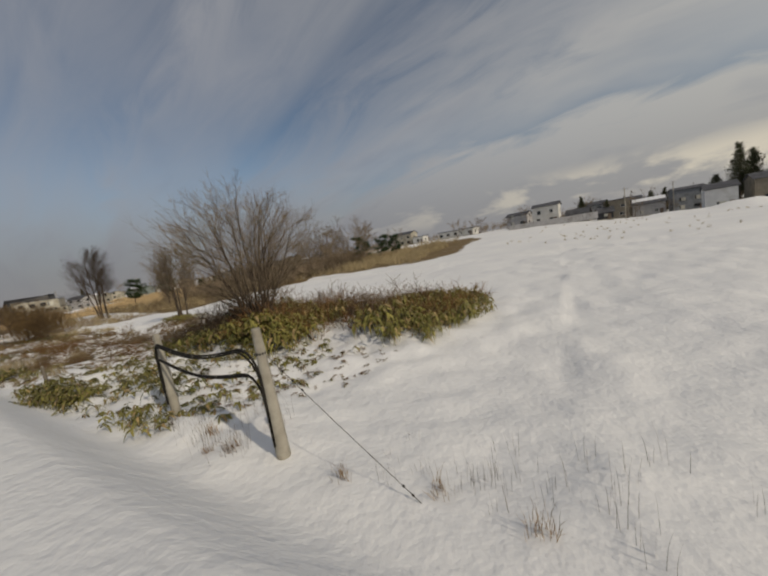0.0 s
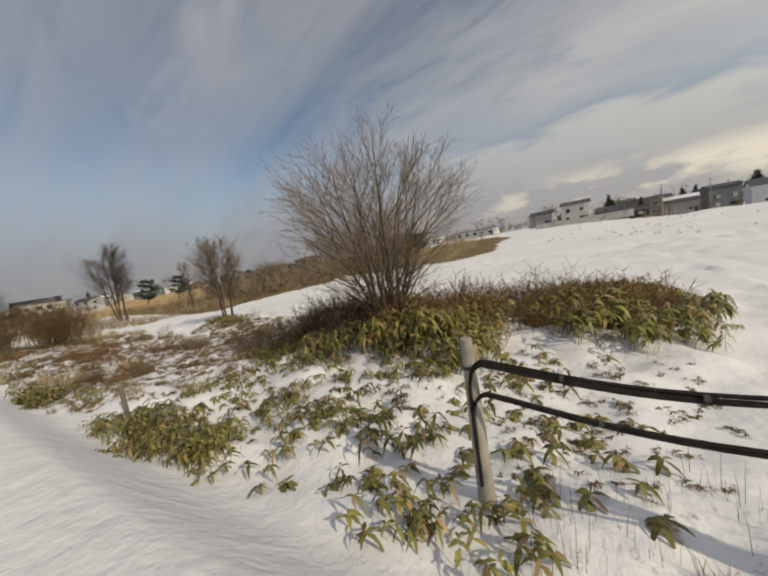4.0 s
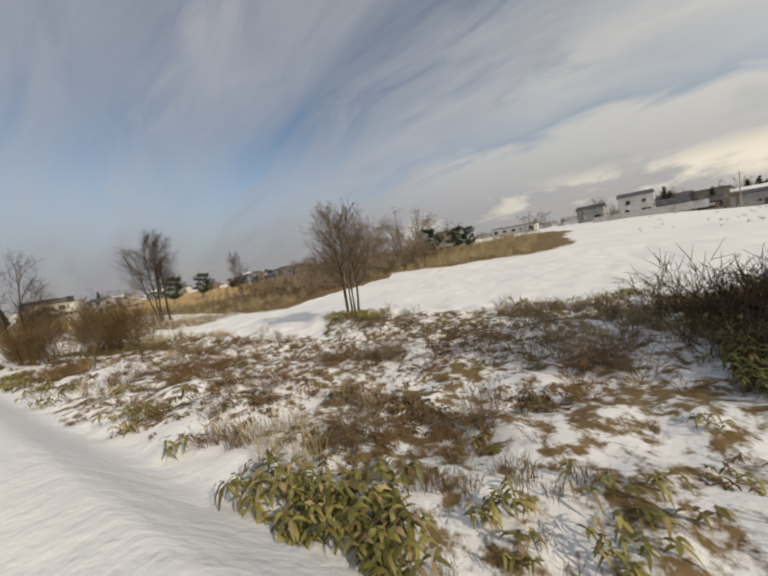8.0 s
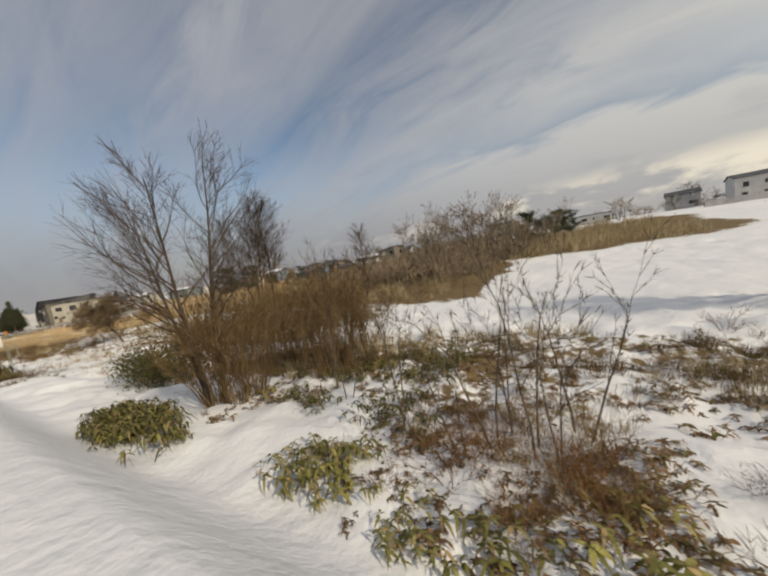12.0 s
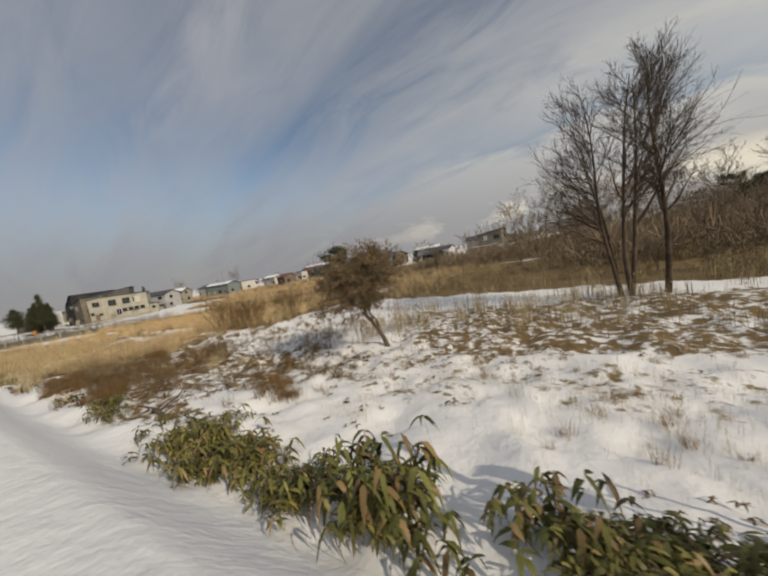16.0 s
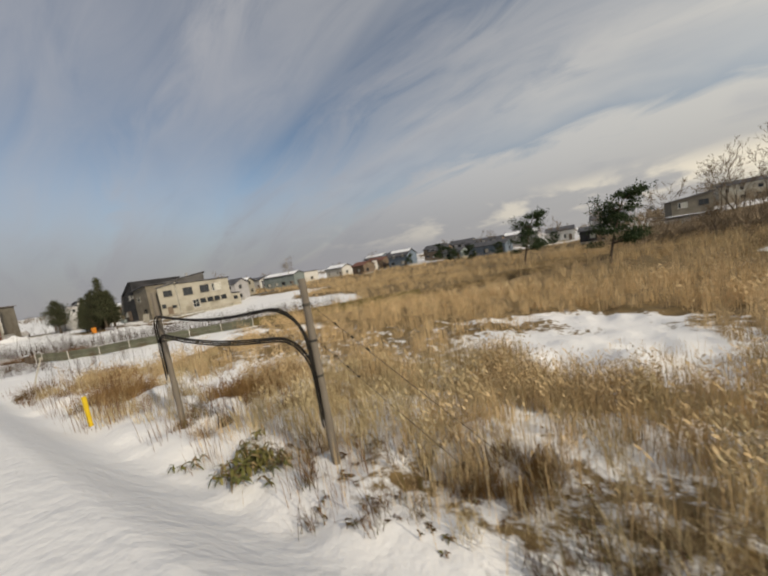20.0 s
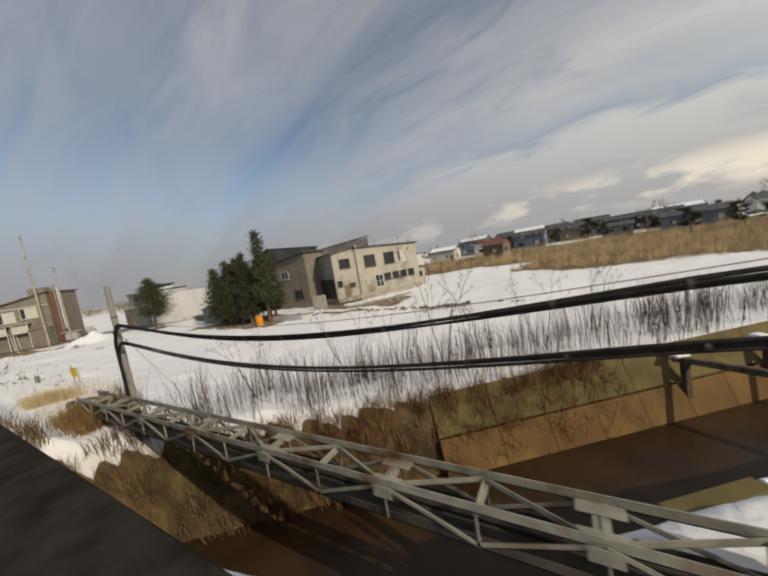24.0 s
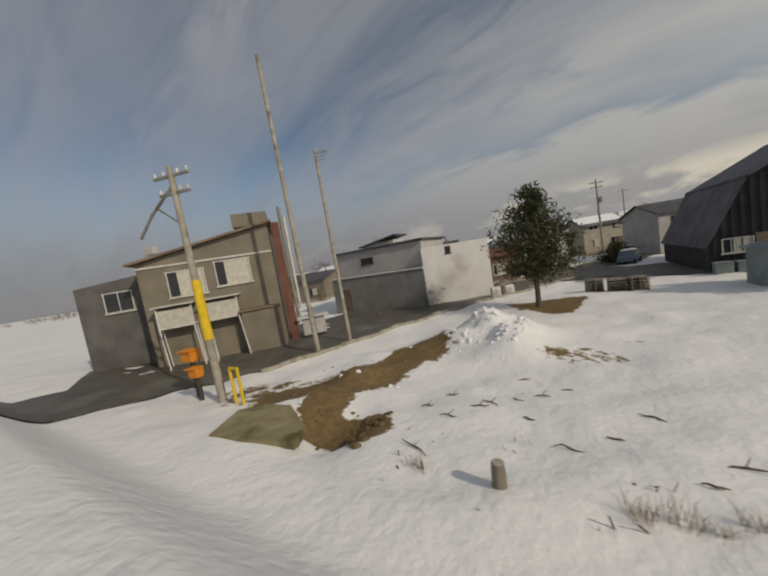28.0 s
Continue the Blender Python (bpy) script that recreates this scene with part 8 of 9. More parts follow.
# scrub between the line and the white field
pl = strewn(14, 5200, -64, -17, 2.6, 18.5, patch(0.3, 2, 2.2, 0.25))
stuff("dead_bamboo", LITTER, pl, (0.6, 1.1), M["withered"], "withered brown bamboo grass breaking through snow", "bamboo grass", 15)
pl = strewn(11, 3000, -64, -19, 2.6, 18.5, patch(0.3, 2, 2.6, 0.25))
stuff("dead_grass", TUFT, pl, (0.5, 1.0), M["withered"], "brown dead grass tussocks breaking through snow", "dead grass", 11)
pl = strewn(12, 900, -64, -19, 3.5, 18, patch(0.35, 2, 3.1, 0.2))
stuff("bleached_grass", TUFT, pl, (0.9, 1.6), M["straw"], "bleached dry grass tufts in snow", "dry grass", 12)
pl = strewn(13, 1050, -66, -19, 2.6, 19, patch(0.35, 2, 3.7, 0.15))
stuff("low_bamboo", SASA, pl, (0.45, 0.8), M["leaf"], "low bamboo grass among scrub and snow", "bamboo grass", 13)
spots = [(x, y) for x, y in zip(r.uniform(-52, -20, 70), r.uniform(4.5, 15, 70)) if float(ripple(x, y, 3.4)) > 0.05]
spots += [(-21, 9.5), (-22.5, 8.6), (-24.5, 8.7), (-26, 10.5), (-28.5, 9.6), (-23, 12), (-30, 12.5), (-33, 9), (-36, 10.5), (-40, 9.8), (-40.5, 9.2), (-43, 8.0), (-45, 10.5), (-39.2, 7.6), (-42, 12.2), (-46.5, 7), (-34, 14), (-27.5, 14), (-51.5, 4.2), (-51.2, 5.0), (-52.2, 4.8), (-50.6, 6.2), (-49.4, 4.6), (-53, 6.4), (-48.8, 7.8), (-25.2, 5.6), (-35.5, 6.4)]
clumps("shrub", shrub_m, [(-13.6, 11.6), (-12.7, 12.4), (-14.3, 10.6), (-17.4, 11.0), (-18.6, 11.9), (-16.6, 10.0)], (1.2, 1.7), "dark arching shrub beside a many-stemmed tree", "shrub", "arching shrubs", 114)
clumps("shrub", red_m, spots, (0.4, 0.8), "russet bare shrub standing in snow", "shrub", "russet shrubs", 14)
COP = [bare_tree("tall_shrub", on(x, y), tree_arrays(80 + i, h, st, 0.42, 3, 0.022, 0.10, 3, 0.08, 0.5, 1, 0.22, 0.007, (0.25, 0.6), 0.55), "dense russet thicket shrub with upright stems", "tall brown shrubs", M["ochre_twig"], M["ochre_twig"])
       for i, (x, y, h, st) in enumerate(((-59.8, 5.2, 3.9, 34), (-58.2, 9.6, 4.4, 20), (-57.0, 10.6, 3.4, 18)))]
for i, (x, y, s) in enumerate(((-58.8, 10.4, 1.1), (-60.2, 9.2, 1.0), (-61.4, 10.2, 1.1), (-59.4, 11.8, 1.1), (-63.6, 10.2, 1.0), (-64.6, 11.4, 1.0), (-62.4, 11.0, 1.1), (-58.0, 8.6, 0.9), (-66.2, 12.4, 0.9), (-59.8, 13.2, 1.1), (-62.0, 12.6, 1.0), (-60.8, 11.0, 1.05))):
    again(COP[1 + i % 2], x, y, s, i * 1.3)
again(COP[0], -59.1, 5.5, 0.9, 2.0)
again(COP[0], -59.4, 6.4, 0.95, 5.2)
spots = [(-66.4, 5.9), (-67.6, 6.6), (-65.6, 6.6), (-68.6, 6.2), (-67.0, 7.4)]
clumps("dark_bush", [array_mesh("dark_bush", *bush_array(70 + i, 1.0, 1.5, 1700, 0.06), M["darkleaf"]) for i in range(2)], spots, (0.9, 1.25), "rounded dark evergreen bush in snow", "bush", "dark bushes", 16)
# the green bed under the coppice, and brown litter along the foot of the bank
bed = strewn(61, 230, -63.5, -57.2, 2.5, 4.4, lambda x, y: np.clip(1.0 - ((x + 60.2) / 2.0) ** 2 - ((y - 3.2) / 0.9) ** 2 + 0.5 * ripple(x, y, 0.8), 0, 1))
stuff("bamboo_bed", SASA_TALL, bed, (0.4, 0.95), M["leaf"], "bright green bamboo grass bed at the foot of a shrub", "bamboo grass", 61, lump=0.6)
bed = strewn(62, 150, -58.5, -52, 5.6, 12.5, lambda x, y: np.clip(0.5 + ripple(x, y, 1.8), 0, 1))
stuff("snowy_bamboo", SASA, bed, (0.5, 0.85), M["darkleaf"], "dark bamboo grass half buried in snow", "bamboo grass", 62)
bed = np.concatenate([strewn(63, 1700, -114, -92, 2.6, 12.5, patch(0.3, 2, 1.8, 0.45)), strewn(64, 240, -132, -114, 2.6, 5.0, patch(0.25, 2, 1.8, 0.45)), strewn(65, 160, -84, -79, 3.4, 6.2, lambda x, y: np.clip(0.3 + ripple(x, y, 1.5), 0, 1))])
stuff("brown_litter", LITTER, bed, (0.4, 0.85), M["withered"], "withered brown leaves and stems in broken snow", "dead grass", 63)
bed = np.concatenate([strewn(66, 1000, -114, -92, 2.7, 12.5, patch(0.3, 2, 2.4, 0.35)), strewn(67, 110, -128, -112, 2.6, 3.8, patch(0.25, 2, 2.0, 0.35)), strewn(68, 220, -150, -128, 2.6, 5.0, patch(0.2, 2, 2.0, 0.3))])
stuff("withered_tussocks", TUFT, bed, (0.5, 1.0), M["withered"], "withered brown tussocks along the line", "dead grass", 66)
bed = np.concatenate([strewn(69, 9, -117.0, -115.0, 2.7, 3.6), strewn(70, 9, -99.0, -97.4, 3.4, 4.3), strewn(71, 9, -132.4, -131.2, 3.2, 3.9), strewn(72, 34, -93, -88, 2.8, 3.8)])
stuff("line_bamboo", SASA, bed, (0.6, 1.0), M["leaf"], "green bamboo grass patches beside the line", "bamboo grass", 69)
bed = strewn(73, 1300, -128, -110.5, 3.4, 15, lambda x, y: np.clip(0.55 + 0.5 * ripple(x, y, 3) - 0.03 * y, 0, 1))
stuff("reed_stubble", STUBBLE, bed, (0.6, 1.1), M["straw"], "pale cut reed stubble standing in snow", "reeds", 73)
bed = np.concatenate([strewn(74, 150, -152, -138, 2.8, 4.6), strewn(75, 120, -137, -129, 3.0, 6.5)])
stuff("bare_stalks", STALK, bed, (0.6, 1.05), M["redtwig"], "thin bare stalks standing in snow", "dead stalks", 74)
pl = strewn(17, 1100, -110, -58, 26, 46, patch(0.4, 2, 5, 0.55))
stuff("brown_wood_scrub", WOOD_SHRUB, pl[:240], (0.7, 1.3), M["scrub_twig"], "brown scrub along the edge of the wood", "scrub", 17)
pl = strewn(18, 1500, -112, -60, 15, 60, patch(0.3, 2, 5, 0.5))
stuff("wood_edge_grass", FAR_REED, pl[:700], (0.6, 1.0), M["straw"], "pale dry grass along the wood's edge", "dry grass", 18)
pl = strewn(19, 700, -100, -66, 12, 24, patch(0.15, 2, 4, 0.6))
stuff("sapling_stalks", WHIP, pl[:330], (0.5, 0.95), M["scrub_twig"], "thin brown saplings standing in snow", "saplings", 19)
pl = strewn(20, 500, -112, -64, 4, 14, patch(0.1, 2, 2.6, 0.2))
stuff("snow_tufts", TUFT, pl, (0.4, 0.9), M["dead"], "small brown tufts in the snow", "dead grass", 20)
spots = [(x, y) for x, y in zip(r.uniform(-113, -97, 60), r.uniform(4.5, 13, 60)) if float(ripple(x, y, 3.0)) > 0.0]
spots += [(-93.9, 6.5), (-94.4, 6.7), (-92.9, 6.3), (-97.9, 5.2), (-98.6, 5.6), (-99.4, 6.2), (-100.8, 6.6), (-101.6, 5.6), (-102.8, 6.8), (-104.2, 7.6), (-103.4, 8.8), (-105.8, 8.2), (-100.2, 8.0), (-107.0, 7.0), (-108.4, 8.2), (-106.4, 6.0), (-79.0, 4.2), (-78.2, 4.6), (-77.2, 5.0)]
clumps("shrub", mesh_of("shrub", SHRUB, M["scrub_twig"]), spots, (0.5, 0.95), "brown bare shrub in patchy snow", "shrub", "brown shrubs", 21)
# reeds
reedy = lambda x, y: np.clip((cover_at(x, y) - 0.45) * 3, 0, 1) * np.clip(0.75 + 0.6 * ripple(x, y, 5), 0, 1)
pl = strewn(31, 3000, -158, -101, 7, 30, reedy)
pl = pl[(pl[:, 0] < -111) | (pl[:, 1] > 18)]
stuff("reed_bed", REED, pl[:1500], (0.5, 0.85), M["reed"], "tan dry reed bed", "reeds", 31)
pl = strewn(32, 3000, -190, -100, 28, 70, reedy)
stuff("far_reed_bed", FAR_REED, pl[:1500], (0.6, 0.9), M["reed"], "tan dry reeds reaching to the village", "reeds", 32)
pl = strewn(33, 2200, -66, -30, 62, 112, reedy)
stuff("field_edge_reeds", FAR_REED, pl[:700], (1.0, 1.5), M["straw"], "pale reeds beyond the snowy field", "reeds", 33)
pl = strewn(34, 3000, -260, -120, 62, 112, reedy)
stuff("village_edge_reeds", FAR_REED, pl[:900], (0.7, 1.0), M["reed"], "tan reeds before the village", "reeds", 34)
pl = strewn(39, 900, -134, -111, 4.5, 12, lambda x, y: np.clip(0.6 + ripple(x, y, 3), 0, 1))
stuff("bleached_reeds", REED, pl[:430], (0.35, 0.7), M["straw"], "bleached thin reeds standing in snow", "reeds", 39)
pl = strewn(35, 1300, -156, -100, 3.2, 11, patch(0.2, 2, 2.6, 0.35))
stuff("tawny_grass", TUFT, pl, (0.7, 1.4), M["straw"], "tawny dead grass in snow", "dead grass", 35)
pl = strewn(36, 900, -156, -100, 3.0, 9, patch(0.2, 2, 2.2, 0.3))
stuff("dead_stalks", STALK, pl, (0.6, 1.1), M["twig"], "thin dead stalks in snow", "dead stalks", 36)
spots = [(-142.7, 4.6), (-142.2, 5.0), (-143.3, 4.9), (-144.2, 5.6), (-136.9, 6.7), (-136.2, 6.9), (-137.6, 6.4), (-148.1, 6.2), (-146.8, 6.0), (-135.2, 7.6), (-149.4, 5.4)]
clumps("shrub", red_m, spots, (0.8, 1.2), "dense tawny shrub in snow", "shrub", "tawny shrubs", 37)
pl = np.concatenate([strewn(38 + i, 40, x - 1.3, x + 1.3, y - 1.0, y + 1.0) for i, (x, y) in enumerate(((-142.7, 4.9), (-137, 6.8), (-148, 6.3)))])
stuff("tawny_tufts", TUFT, pl, (0.8, 1.3), M["dead"], "tawny tufts under the shrubs", "dead grass", 38)
# river banks
bank = lambda x, y: np.where((np.abs(to_line(x, y, RIVER)[0] - 4.7) < 1.75) & (to_line(x, y, RIVER)[1] > 0), 0.9, 0.0)
pl = strewn(41, 4600, -185.4, -150, 1.5, 30, bank)
stuff("bank_saplings", WHIP, pl[:900], (0.6, 1.3), M["twig"], "thin leafless saplings along the river bank", "saplings", 41)
low_bank = lambda x, y: np.where((to_line(x, y, RIVER)[0] > 1.9) & (to_line(x, y, RIVER)[0] < 3.2) & (to_line(x, y, RIVER)[1] > 0) & (x < -175) & (y < 4.6), 0.9, 0.0)
pl = strewn(42, 3600, -192, -172, 1, 14, low_bank)
stuff("bank_grass", TUFT, pl, (0.8, 1.4), M["withered"], "brown grass on the river bank", "dead grass", 42)
pl = np.concatenate([strewn(43, 70, -168, -161, 3.0, 6.5), strewn(44, 40, -164, -150, 4, 12)])
stuff("roadside_stalks", WHIP, pl, (0.5, 0.95), M["twig"], "thin purple-brown stalks in snow", "saplings", 43)
spots = [(-166.3, 5.0), (-166.0, 4.9), (-167.0, 5.3), (-165.0, 5.3)]
clumps("grass_tuft", tuft_m, spots, (0.5, 0.7), "small brown tuft in the snow", "dead grass", "tufts by the river", 44)
pl = strewn(45, 120, -171.5, -169.0, 2.6, 4.8)
stuff("bridge_end_grass", STALK, pl, (0.5, 0.9), M["dead"], "dead stalks round the bridge end", "dead stalks", 45)
pl = np.concatenate([strewn(46, 22, -192.5, -189.5, 2.6, 4.2), strewn(47, 14, -196.5, -191.8, 4.4, 5.6)])
stuff("sign_grass", STUBBLE, pl, (0.7, 1.2), M["straw"], "dry grass round the sign", "dry grass", 46)
# the last snowfield: stalks along its near edge
pl = strewn(48, 24, -200.5, -192.5, 3.0, 4.8)
stuff("dry_stems", STUBBLE, pl, (0.45, 0.95), M["straw"], "pale dry stems in the snow", "dead stalks", 148)
def stub_array(seed, n, spread):
    """Short broken stalk ends, thick and leaning."""
    rng = np.random.default_rng(seed)
    vs, fs = [], []
    for _ in range(n):
        p = np.array([rng.normal(0, spread), rng.normal(0, spread), -0.05])
        d = np.array([rng.normal(0, 0.4), rng.normal(0, 0.4), 1.0])
        L, r0 = rng.uniform(0.12, 0.34), rng.uniform(0.010, 0.022)
        stick(vs, fs, p, p + d / np.linalg.norm(d) * L, r0, r0 * rng.uniform(0.5, 1.1), 4)
        if rng.random() < 0.35:  # a torn leaf hangs from it
            e = p + d / np.linalg.norm(d) * L * 0.8
            stick(vs, fs, e, e + np.array([rng.normal(0, 0.12), rng.normal(0, 0.12), -0.06]), r0 * 1.3, 0.004, 3)
    return np.array(vs, dtype=np.float32), np.array(fs, dtype=np.int64)


STUB = [stub_array(600 + i, 2, 0.26) for i in range(4)]
pl = np.concatenate([strewn(49, 80, -225, -203, 2.9, 4.6), strewn(50, 26, -232, -220, 3.0, 6.4), strewn(149, 26, -216, -203, 4.8, 7.5)])
stuff("snowfield_stubs", STUB, pl, (0.5, 0.95), M["scrub_twig"], "short broken dark stalks poking out of snow", "dead stalks", 48)
spots = [(-206.2, 4.4), (-206.7, 4.6), (-212.0, 3.6), (-212.4, 3.9), (-227.4, 4.6), (-227.0, 4.8), (-226.6, 4.7), (-226.2, 4.9), (-230.7, 4.7), (-0.5, 3.7), (-1.9, 3.9), (1.2, 3.4), (-3.6, 3.5), (-6.4, 3.3), (-7.0, 3.1), (-7.6, 3.5)]
clumps("grass_tuft", tuft_m, spots, (0.55, 0.8), "dry grass tuft in the snow", "dead grass", "tufts in the snow", 51)
pl = np.concatenate([strewn(52, 26, -3.2, 0.6, 3.4, 5.2), strewn(53, 12, 0.6, 5, 3.2, 6), strewn(54, 60, -9.5, -6.0, 3.0, 5.0)])
stuff("first_stalks", STALK, pl, (0.3, 0.7), M["twig"], "thin dead stalks in the snow", "dead stalks", 52)
pl = strewn(55, 300, -12, 60, 60, 112, lambda x, y: np.clip(0.2 + ripple(x, y, 9), 0, 1))
stuff("field_stubble", TUFT, pl, (0.6, 1.1), M["straw"], "sparse stubble on the snowfield", "dry grass", 55)
# the horizon's woods
pl = np.concatenate([strewn(56, 420, -520, 260, 165, 230), strewn(57, 120, -700, -330, 60, 170)])
stuff("far_woods", FAR_SHRUB, pl, (2.6, 5.0), M["woodtwig"], "grey-brown woods along the horizon", "woods", 56)
pl = strewn(58, 90, -520, 260, 160, 240)
cone = [conifer_arrays(60 + i, 2.6, 0.8, 2, 0.1)[1] for i in range(2)]
stuff("far_conifers", cone, pl, (1.6, 3.2), M["needle"], "dark conifers along the horizon", "woods", 58)
pl = np.concatenate([strewn(76, 240, -118, -56, 62, 84), strewn(77, 60, -110, -72, 104, 126), strewn(78, 70, -88, -60, 40, 60)])
stuff("wood_belt", FAR_SHRUB, pl, (2.2, 4.2), M["woodtwig"], "leafless grey-brown wood beyond the reeds", "woods", 76)
pl = np.concatenate([strewn(79, 60, -232, -196, 3.0, 6.0), strewn(80, 40, -231, -218, 5, 10)])
stuff("snow_specks", STALK, pl, (0.15, 0.35), M["twig"], "short dark stalk ends poking out of snow", "dead stalks", 79)
# broken lumps on the ploughed-up snow heap
lump_rng = np.random.default_rng(90)
LUMP = []
for i in range(3):
    bm = bmesh.new()
    bmesh.ops.create_icosphere(bm, subdivisions=1, radius=1.0)
    bmesh.ops.triangulate(bm, faces=bm.faces)
    v = np.array([tuple(q.co) for q in bm.verts], dtype=np.float32) * lump_rng.uniform(0.65, 1.2, (len(bm.verts), 1)).astype(np.float32)
    LUMP.append((v * np.array([1.0, 0.8, 0.6], dtype=np.float32), np.array([[q.index for q in fc.verts] for fc in bm.faces], dtype=np.int64)))
    bm.free()
pl = np.concatenate([strewn(81, 460, -233.4, -228.6, 11.6, 17.2, lambda x, y: np.clip(1.1 - ((x + 231) / 2.0) ** 2 - ((y - 14.4) / 2.6) ** 2, 0, 1)), strewn(82, 50, -237.4, -232.6, 8, 14, lambda x, y: np.clip(ripple(x, y, 1.2), 0, 1))])
stuff("snow_lumps", LUMP, pl, (0.05, 0.2), M["snow"], "broken lumps of ploughed snow on a heap", "snow", 81, 0.03)
pl = strewn(83, 2600, -101, -64, 6, 26, lambda x, y: np.clip(0.35 + 0.8 * ripple(x, y, 3.2), 0, 1))
stuff("tawny_field_grass", STUBBLE, pl[:1300], (0.3, 0.6), M["straw"], "short tawny grass showing through thin snow", "dry grass", 83)
pl = strewn(84, 220, -101, -66, 4.5, 22, lambda x, y: np.clip(0.3 + ripple(x, y, 2.0), 0, 1))
stuff("leaf_litter_tufts", LITTER, pl, (0.5, 0.9), M["withered"], "withered leaf tufts scattered on the snow", "dead grass", 84)
# taller brown scrub round the many-stemmed tree and along the line
pl = np.concatenate([strewn(85, 12, -13.5, -9, 12, 17), strewn(86, 46, -21.4, -16, 9, 14), strewn(87, 8, -9, -6, 13, 19)])
stuff("brown_scrub", MID_SHRUB, pl, (0.9, 1.6), M["twig"], "tall brown scrub rising from bamboo grass", "scrub", 85)
spots = [(-127.4, 4.6), (-128.4, 5.4), (-126.2, 5.2), (-125.2, 4.2), (-128.9, 4.4), (-104.6, 3.6), (-105.8, 4.2), (-103.6, 4.4), (-107.2, 3.8), (-106.6, 5.2), (-109.4, 4.4), (-104.8, 6.0), (-133.8, 6.2), (-132.6, 7.0), (-139.2, 5.6), (-99.2, 5.0), (-101.4, 4.6)]
clumps("shrub", mesh_of("shrub", SHRUB, M["scrub_twig"]), spots, (0.45, 0.75), "brown bare shrub among dead grass", "shrub", "brown shrubs", 88)
pl = np.concatenate([strewn(89, 60, x - 0.8, x + 0.8, y - 0.7, y + 0.7) for x, y in ((-127.2, 4.8), (-104.8, 4.0), (-106.8, 4.6), (-136.2, 6.6), (-133.2, 6.6))])
stuff("tussock_mats", TUFT, pl, (0.5, 0.9), M["dead"], "matted brown grass round the shrubs", "dead grass", 89)
pl = strewn(90, 170, -92.5, -81.6, 2.7, 3.9, lambda x, y: np.clip(0.75 + ripple(x, y, 0.9) - 0.5 * np.abs(y - 3.25), 0, 1))
stuff("tall_bamboo_bed", SASA_TALL, pl, (0.45, 0.8), M["leaf"], "tall olive bamboo grass along the line", "bamboo grass", 90, lump=0.5)
pl = np.concatenate([strewn(290, 26, -82.0, -79.4, 2.9, 4.2), strewn(295, 30, -79.4, -77.2, 3.0, 4.6, lambda x, y: np.clip(0.5 + ripple(x, y, 0.9), 0, 1))])
stuff("pole_foot_grass", TUFT, pl, (0.6, 1.1), M["withered"], "brown matted grass round the foot of a pole", "dead grass", 290)
pl = strewn(296, 13, -82.2, -79.0, 2.8, 4.2)
stuff("pole_foot_bamboo", SASA, pl, (0.6, 0.95), M["leaf"], "olive bamboo grass round the foot of a pole", "bamboo grass", 296)
pl = strewn(91, 60, -41, -36, 16.4, 18.8)
stuff("tree_foot_bamboo", SASA, pl, (0.7, 1.1), M["leaf"], "bamboo grass at the foot of a tree", "bamboo grass", 91)
SAP = [bare_tree("sapling", on(x, y), tree_arrays(95 + i, h, 2, 0.18, 3, 0.03, 0.09, 3, 0.08, 0.42, 1, 0.12, 0.006, (0.3, 0.7), 0.8), "slender bare sapling standing in snow", "saplings by the line")
       for i, (x, y, h) in enumerate(((-50.4, 5.6, 3.6), (-51.1, 5.7, 3.1)))]
for i, (x, y, s) in enumerate(((-50.0, 5.2, 0.8), (-51.6, 5.2, 0.8), (-50.8, 6.2, 0.85), (-49.6, 6.2, 1.0), (-53.2, 5.8, 0.9), (-42.6, 8.4, 1.0), (-56.6, 7.6, 0.8), (-55.4, 6.6, 0.7))):
    again(SAP[i % 2], x, y, s, i * 1.7)
pl = strewn(92, 2000, -102, -64, 3.4, 18, lambda x, y: np.clip(0.4 + 0.7 * ripple(x, y, 2.2), 0, 1))
stuff("tiny_tufts", STUBBLE, pl, (0.15, 0.35), M["straw"], "tiny withered tufts in thin snow", "dead grass", 92)
for i, (x, y, s) in enumerate(((-178.6, 10.6, 1.15), (-177.4, 11.4, 1.0), (-181.4, 8.6, 0.9), (-173.6, 15.2, 1.0), (-180.0, 10.0, 0.8), (-184.0, 6.4, 0.8), (-175.4, 13.4, 0.85))):
    again(SAP[i % 2], x, y, s, i * 1.4)
# a patch of shrubs and leaves below the saplings
pl = strewn(93, 120, -53.6, -48.6, 2.9, 5.6)
stuff("sapling_litter", LITTER, pl, (0.5, 0.95), M["withered"], "withered leaves round the saplings", "dead grass", 93)
pl = np.concatenate([strewn(94, 9, -52.6, -50.2, 2.8, 3.6), strewn(194, 24, -54.8, -53.2, 3.2, 4.4)])
stuff("sapling_bamboo", SASA, pl, (0.5, 0.85), M["leaf"], "green bamboo grass below the saplings", "bamboo grass", 94)
pl = strewn(96, 160, -13, -6, 4.5, 10.5, lambda x, y: np.clip(0.4 + ripple(x, y, 1.7), 0, 1))
stuff("island_litter", LITTER, pl, (0.4, 0.8), M["withered"], "withered leaves in front of the thicket", "dead grass", 96)
for i, (x, y, s) in enumerate(((8, 146, 0.9), (30, 152, 1.1), (15, 134, 0.5), (-2, 140, 0.7), (36, 160, 1.2), (60, 146, 1.4))):
    again(CON[i % 3], x, y, s, i * 1.3)
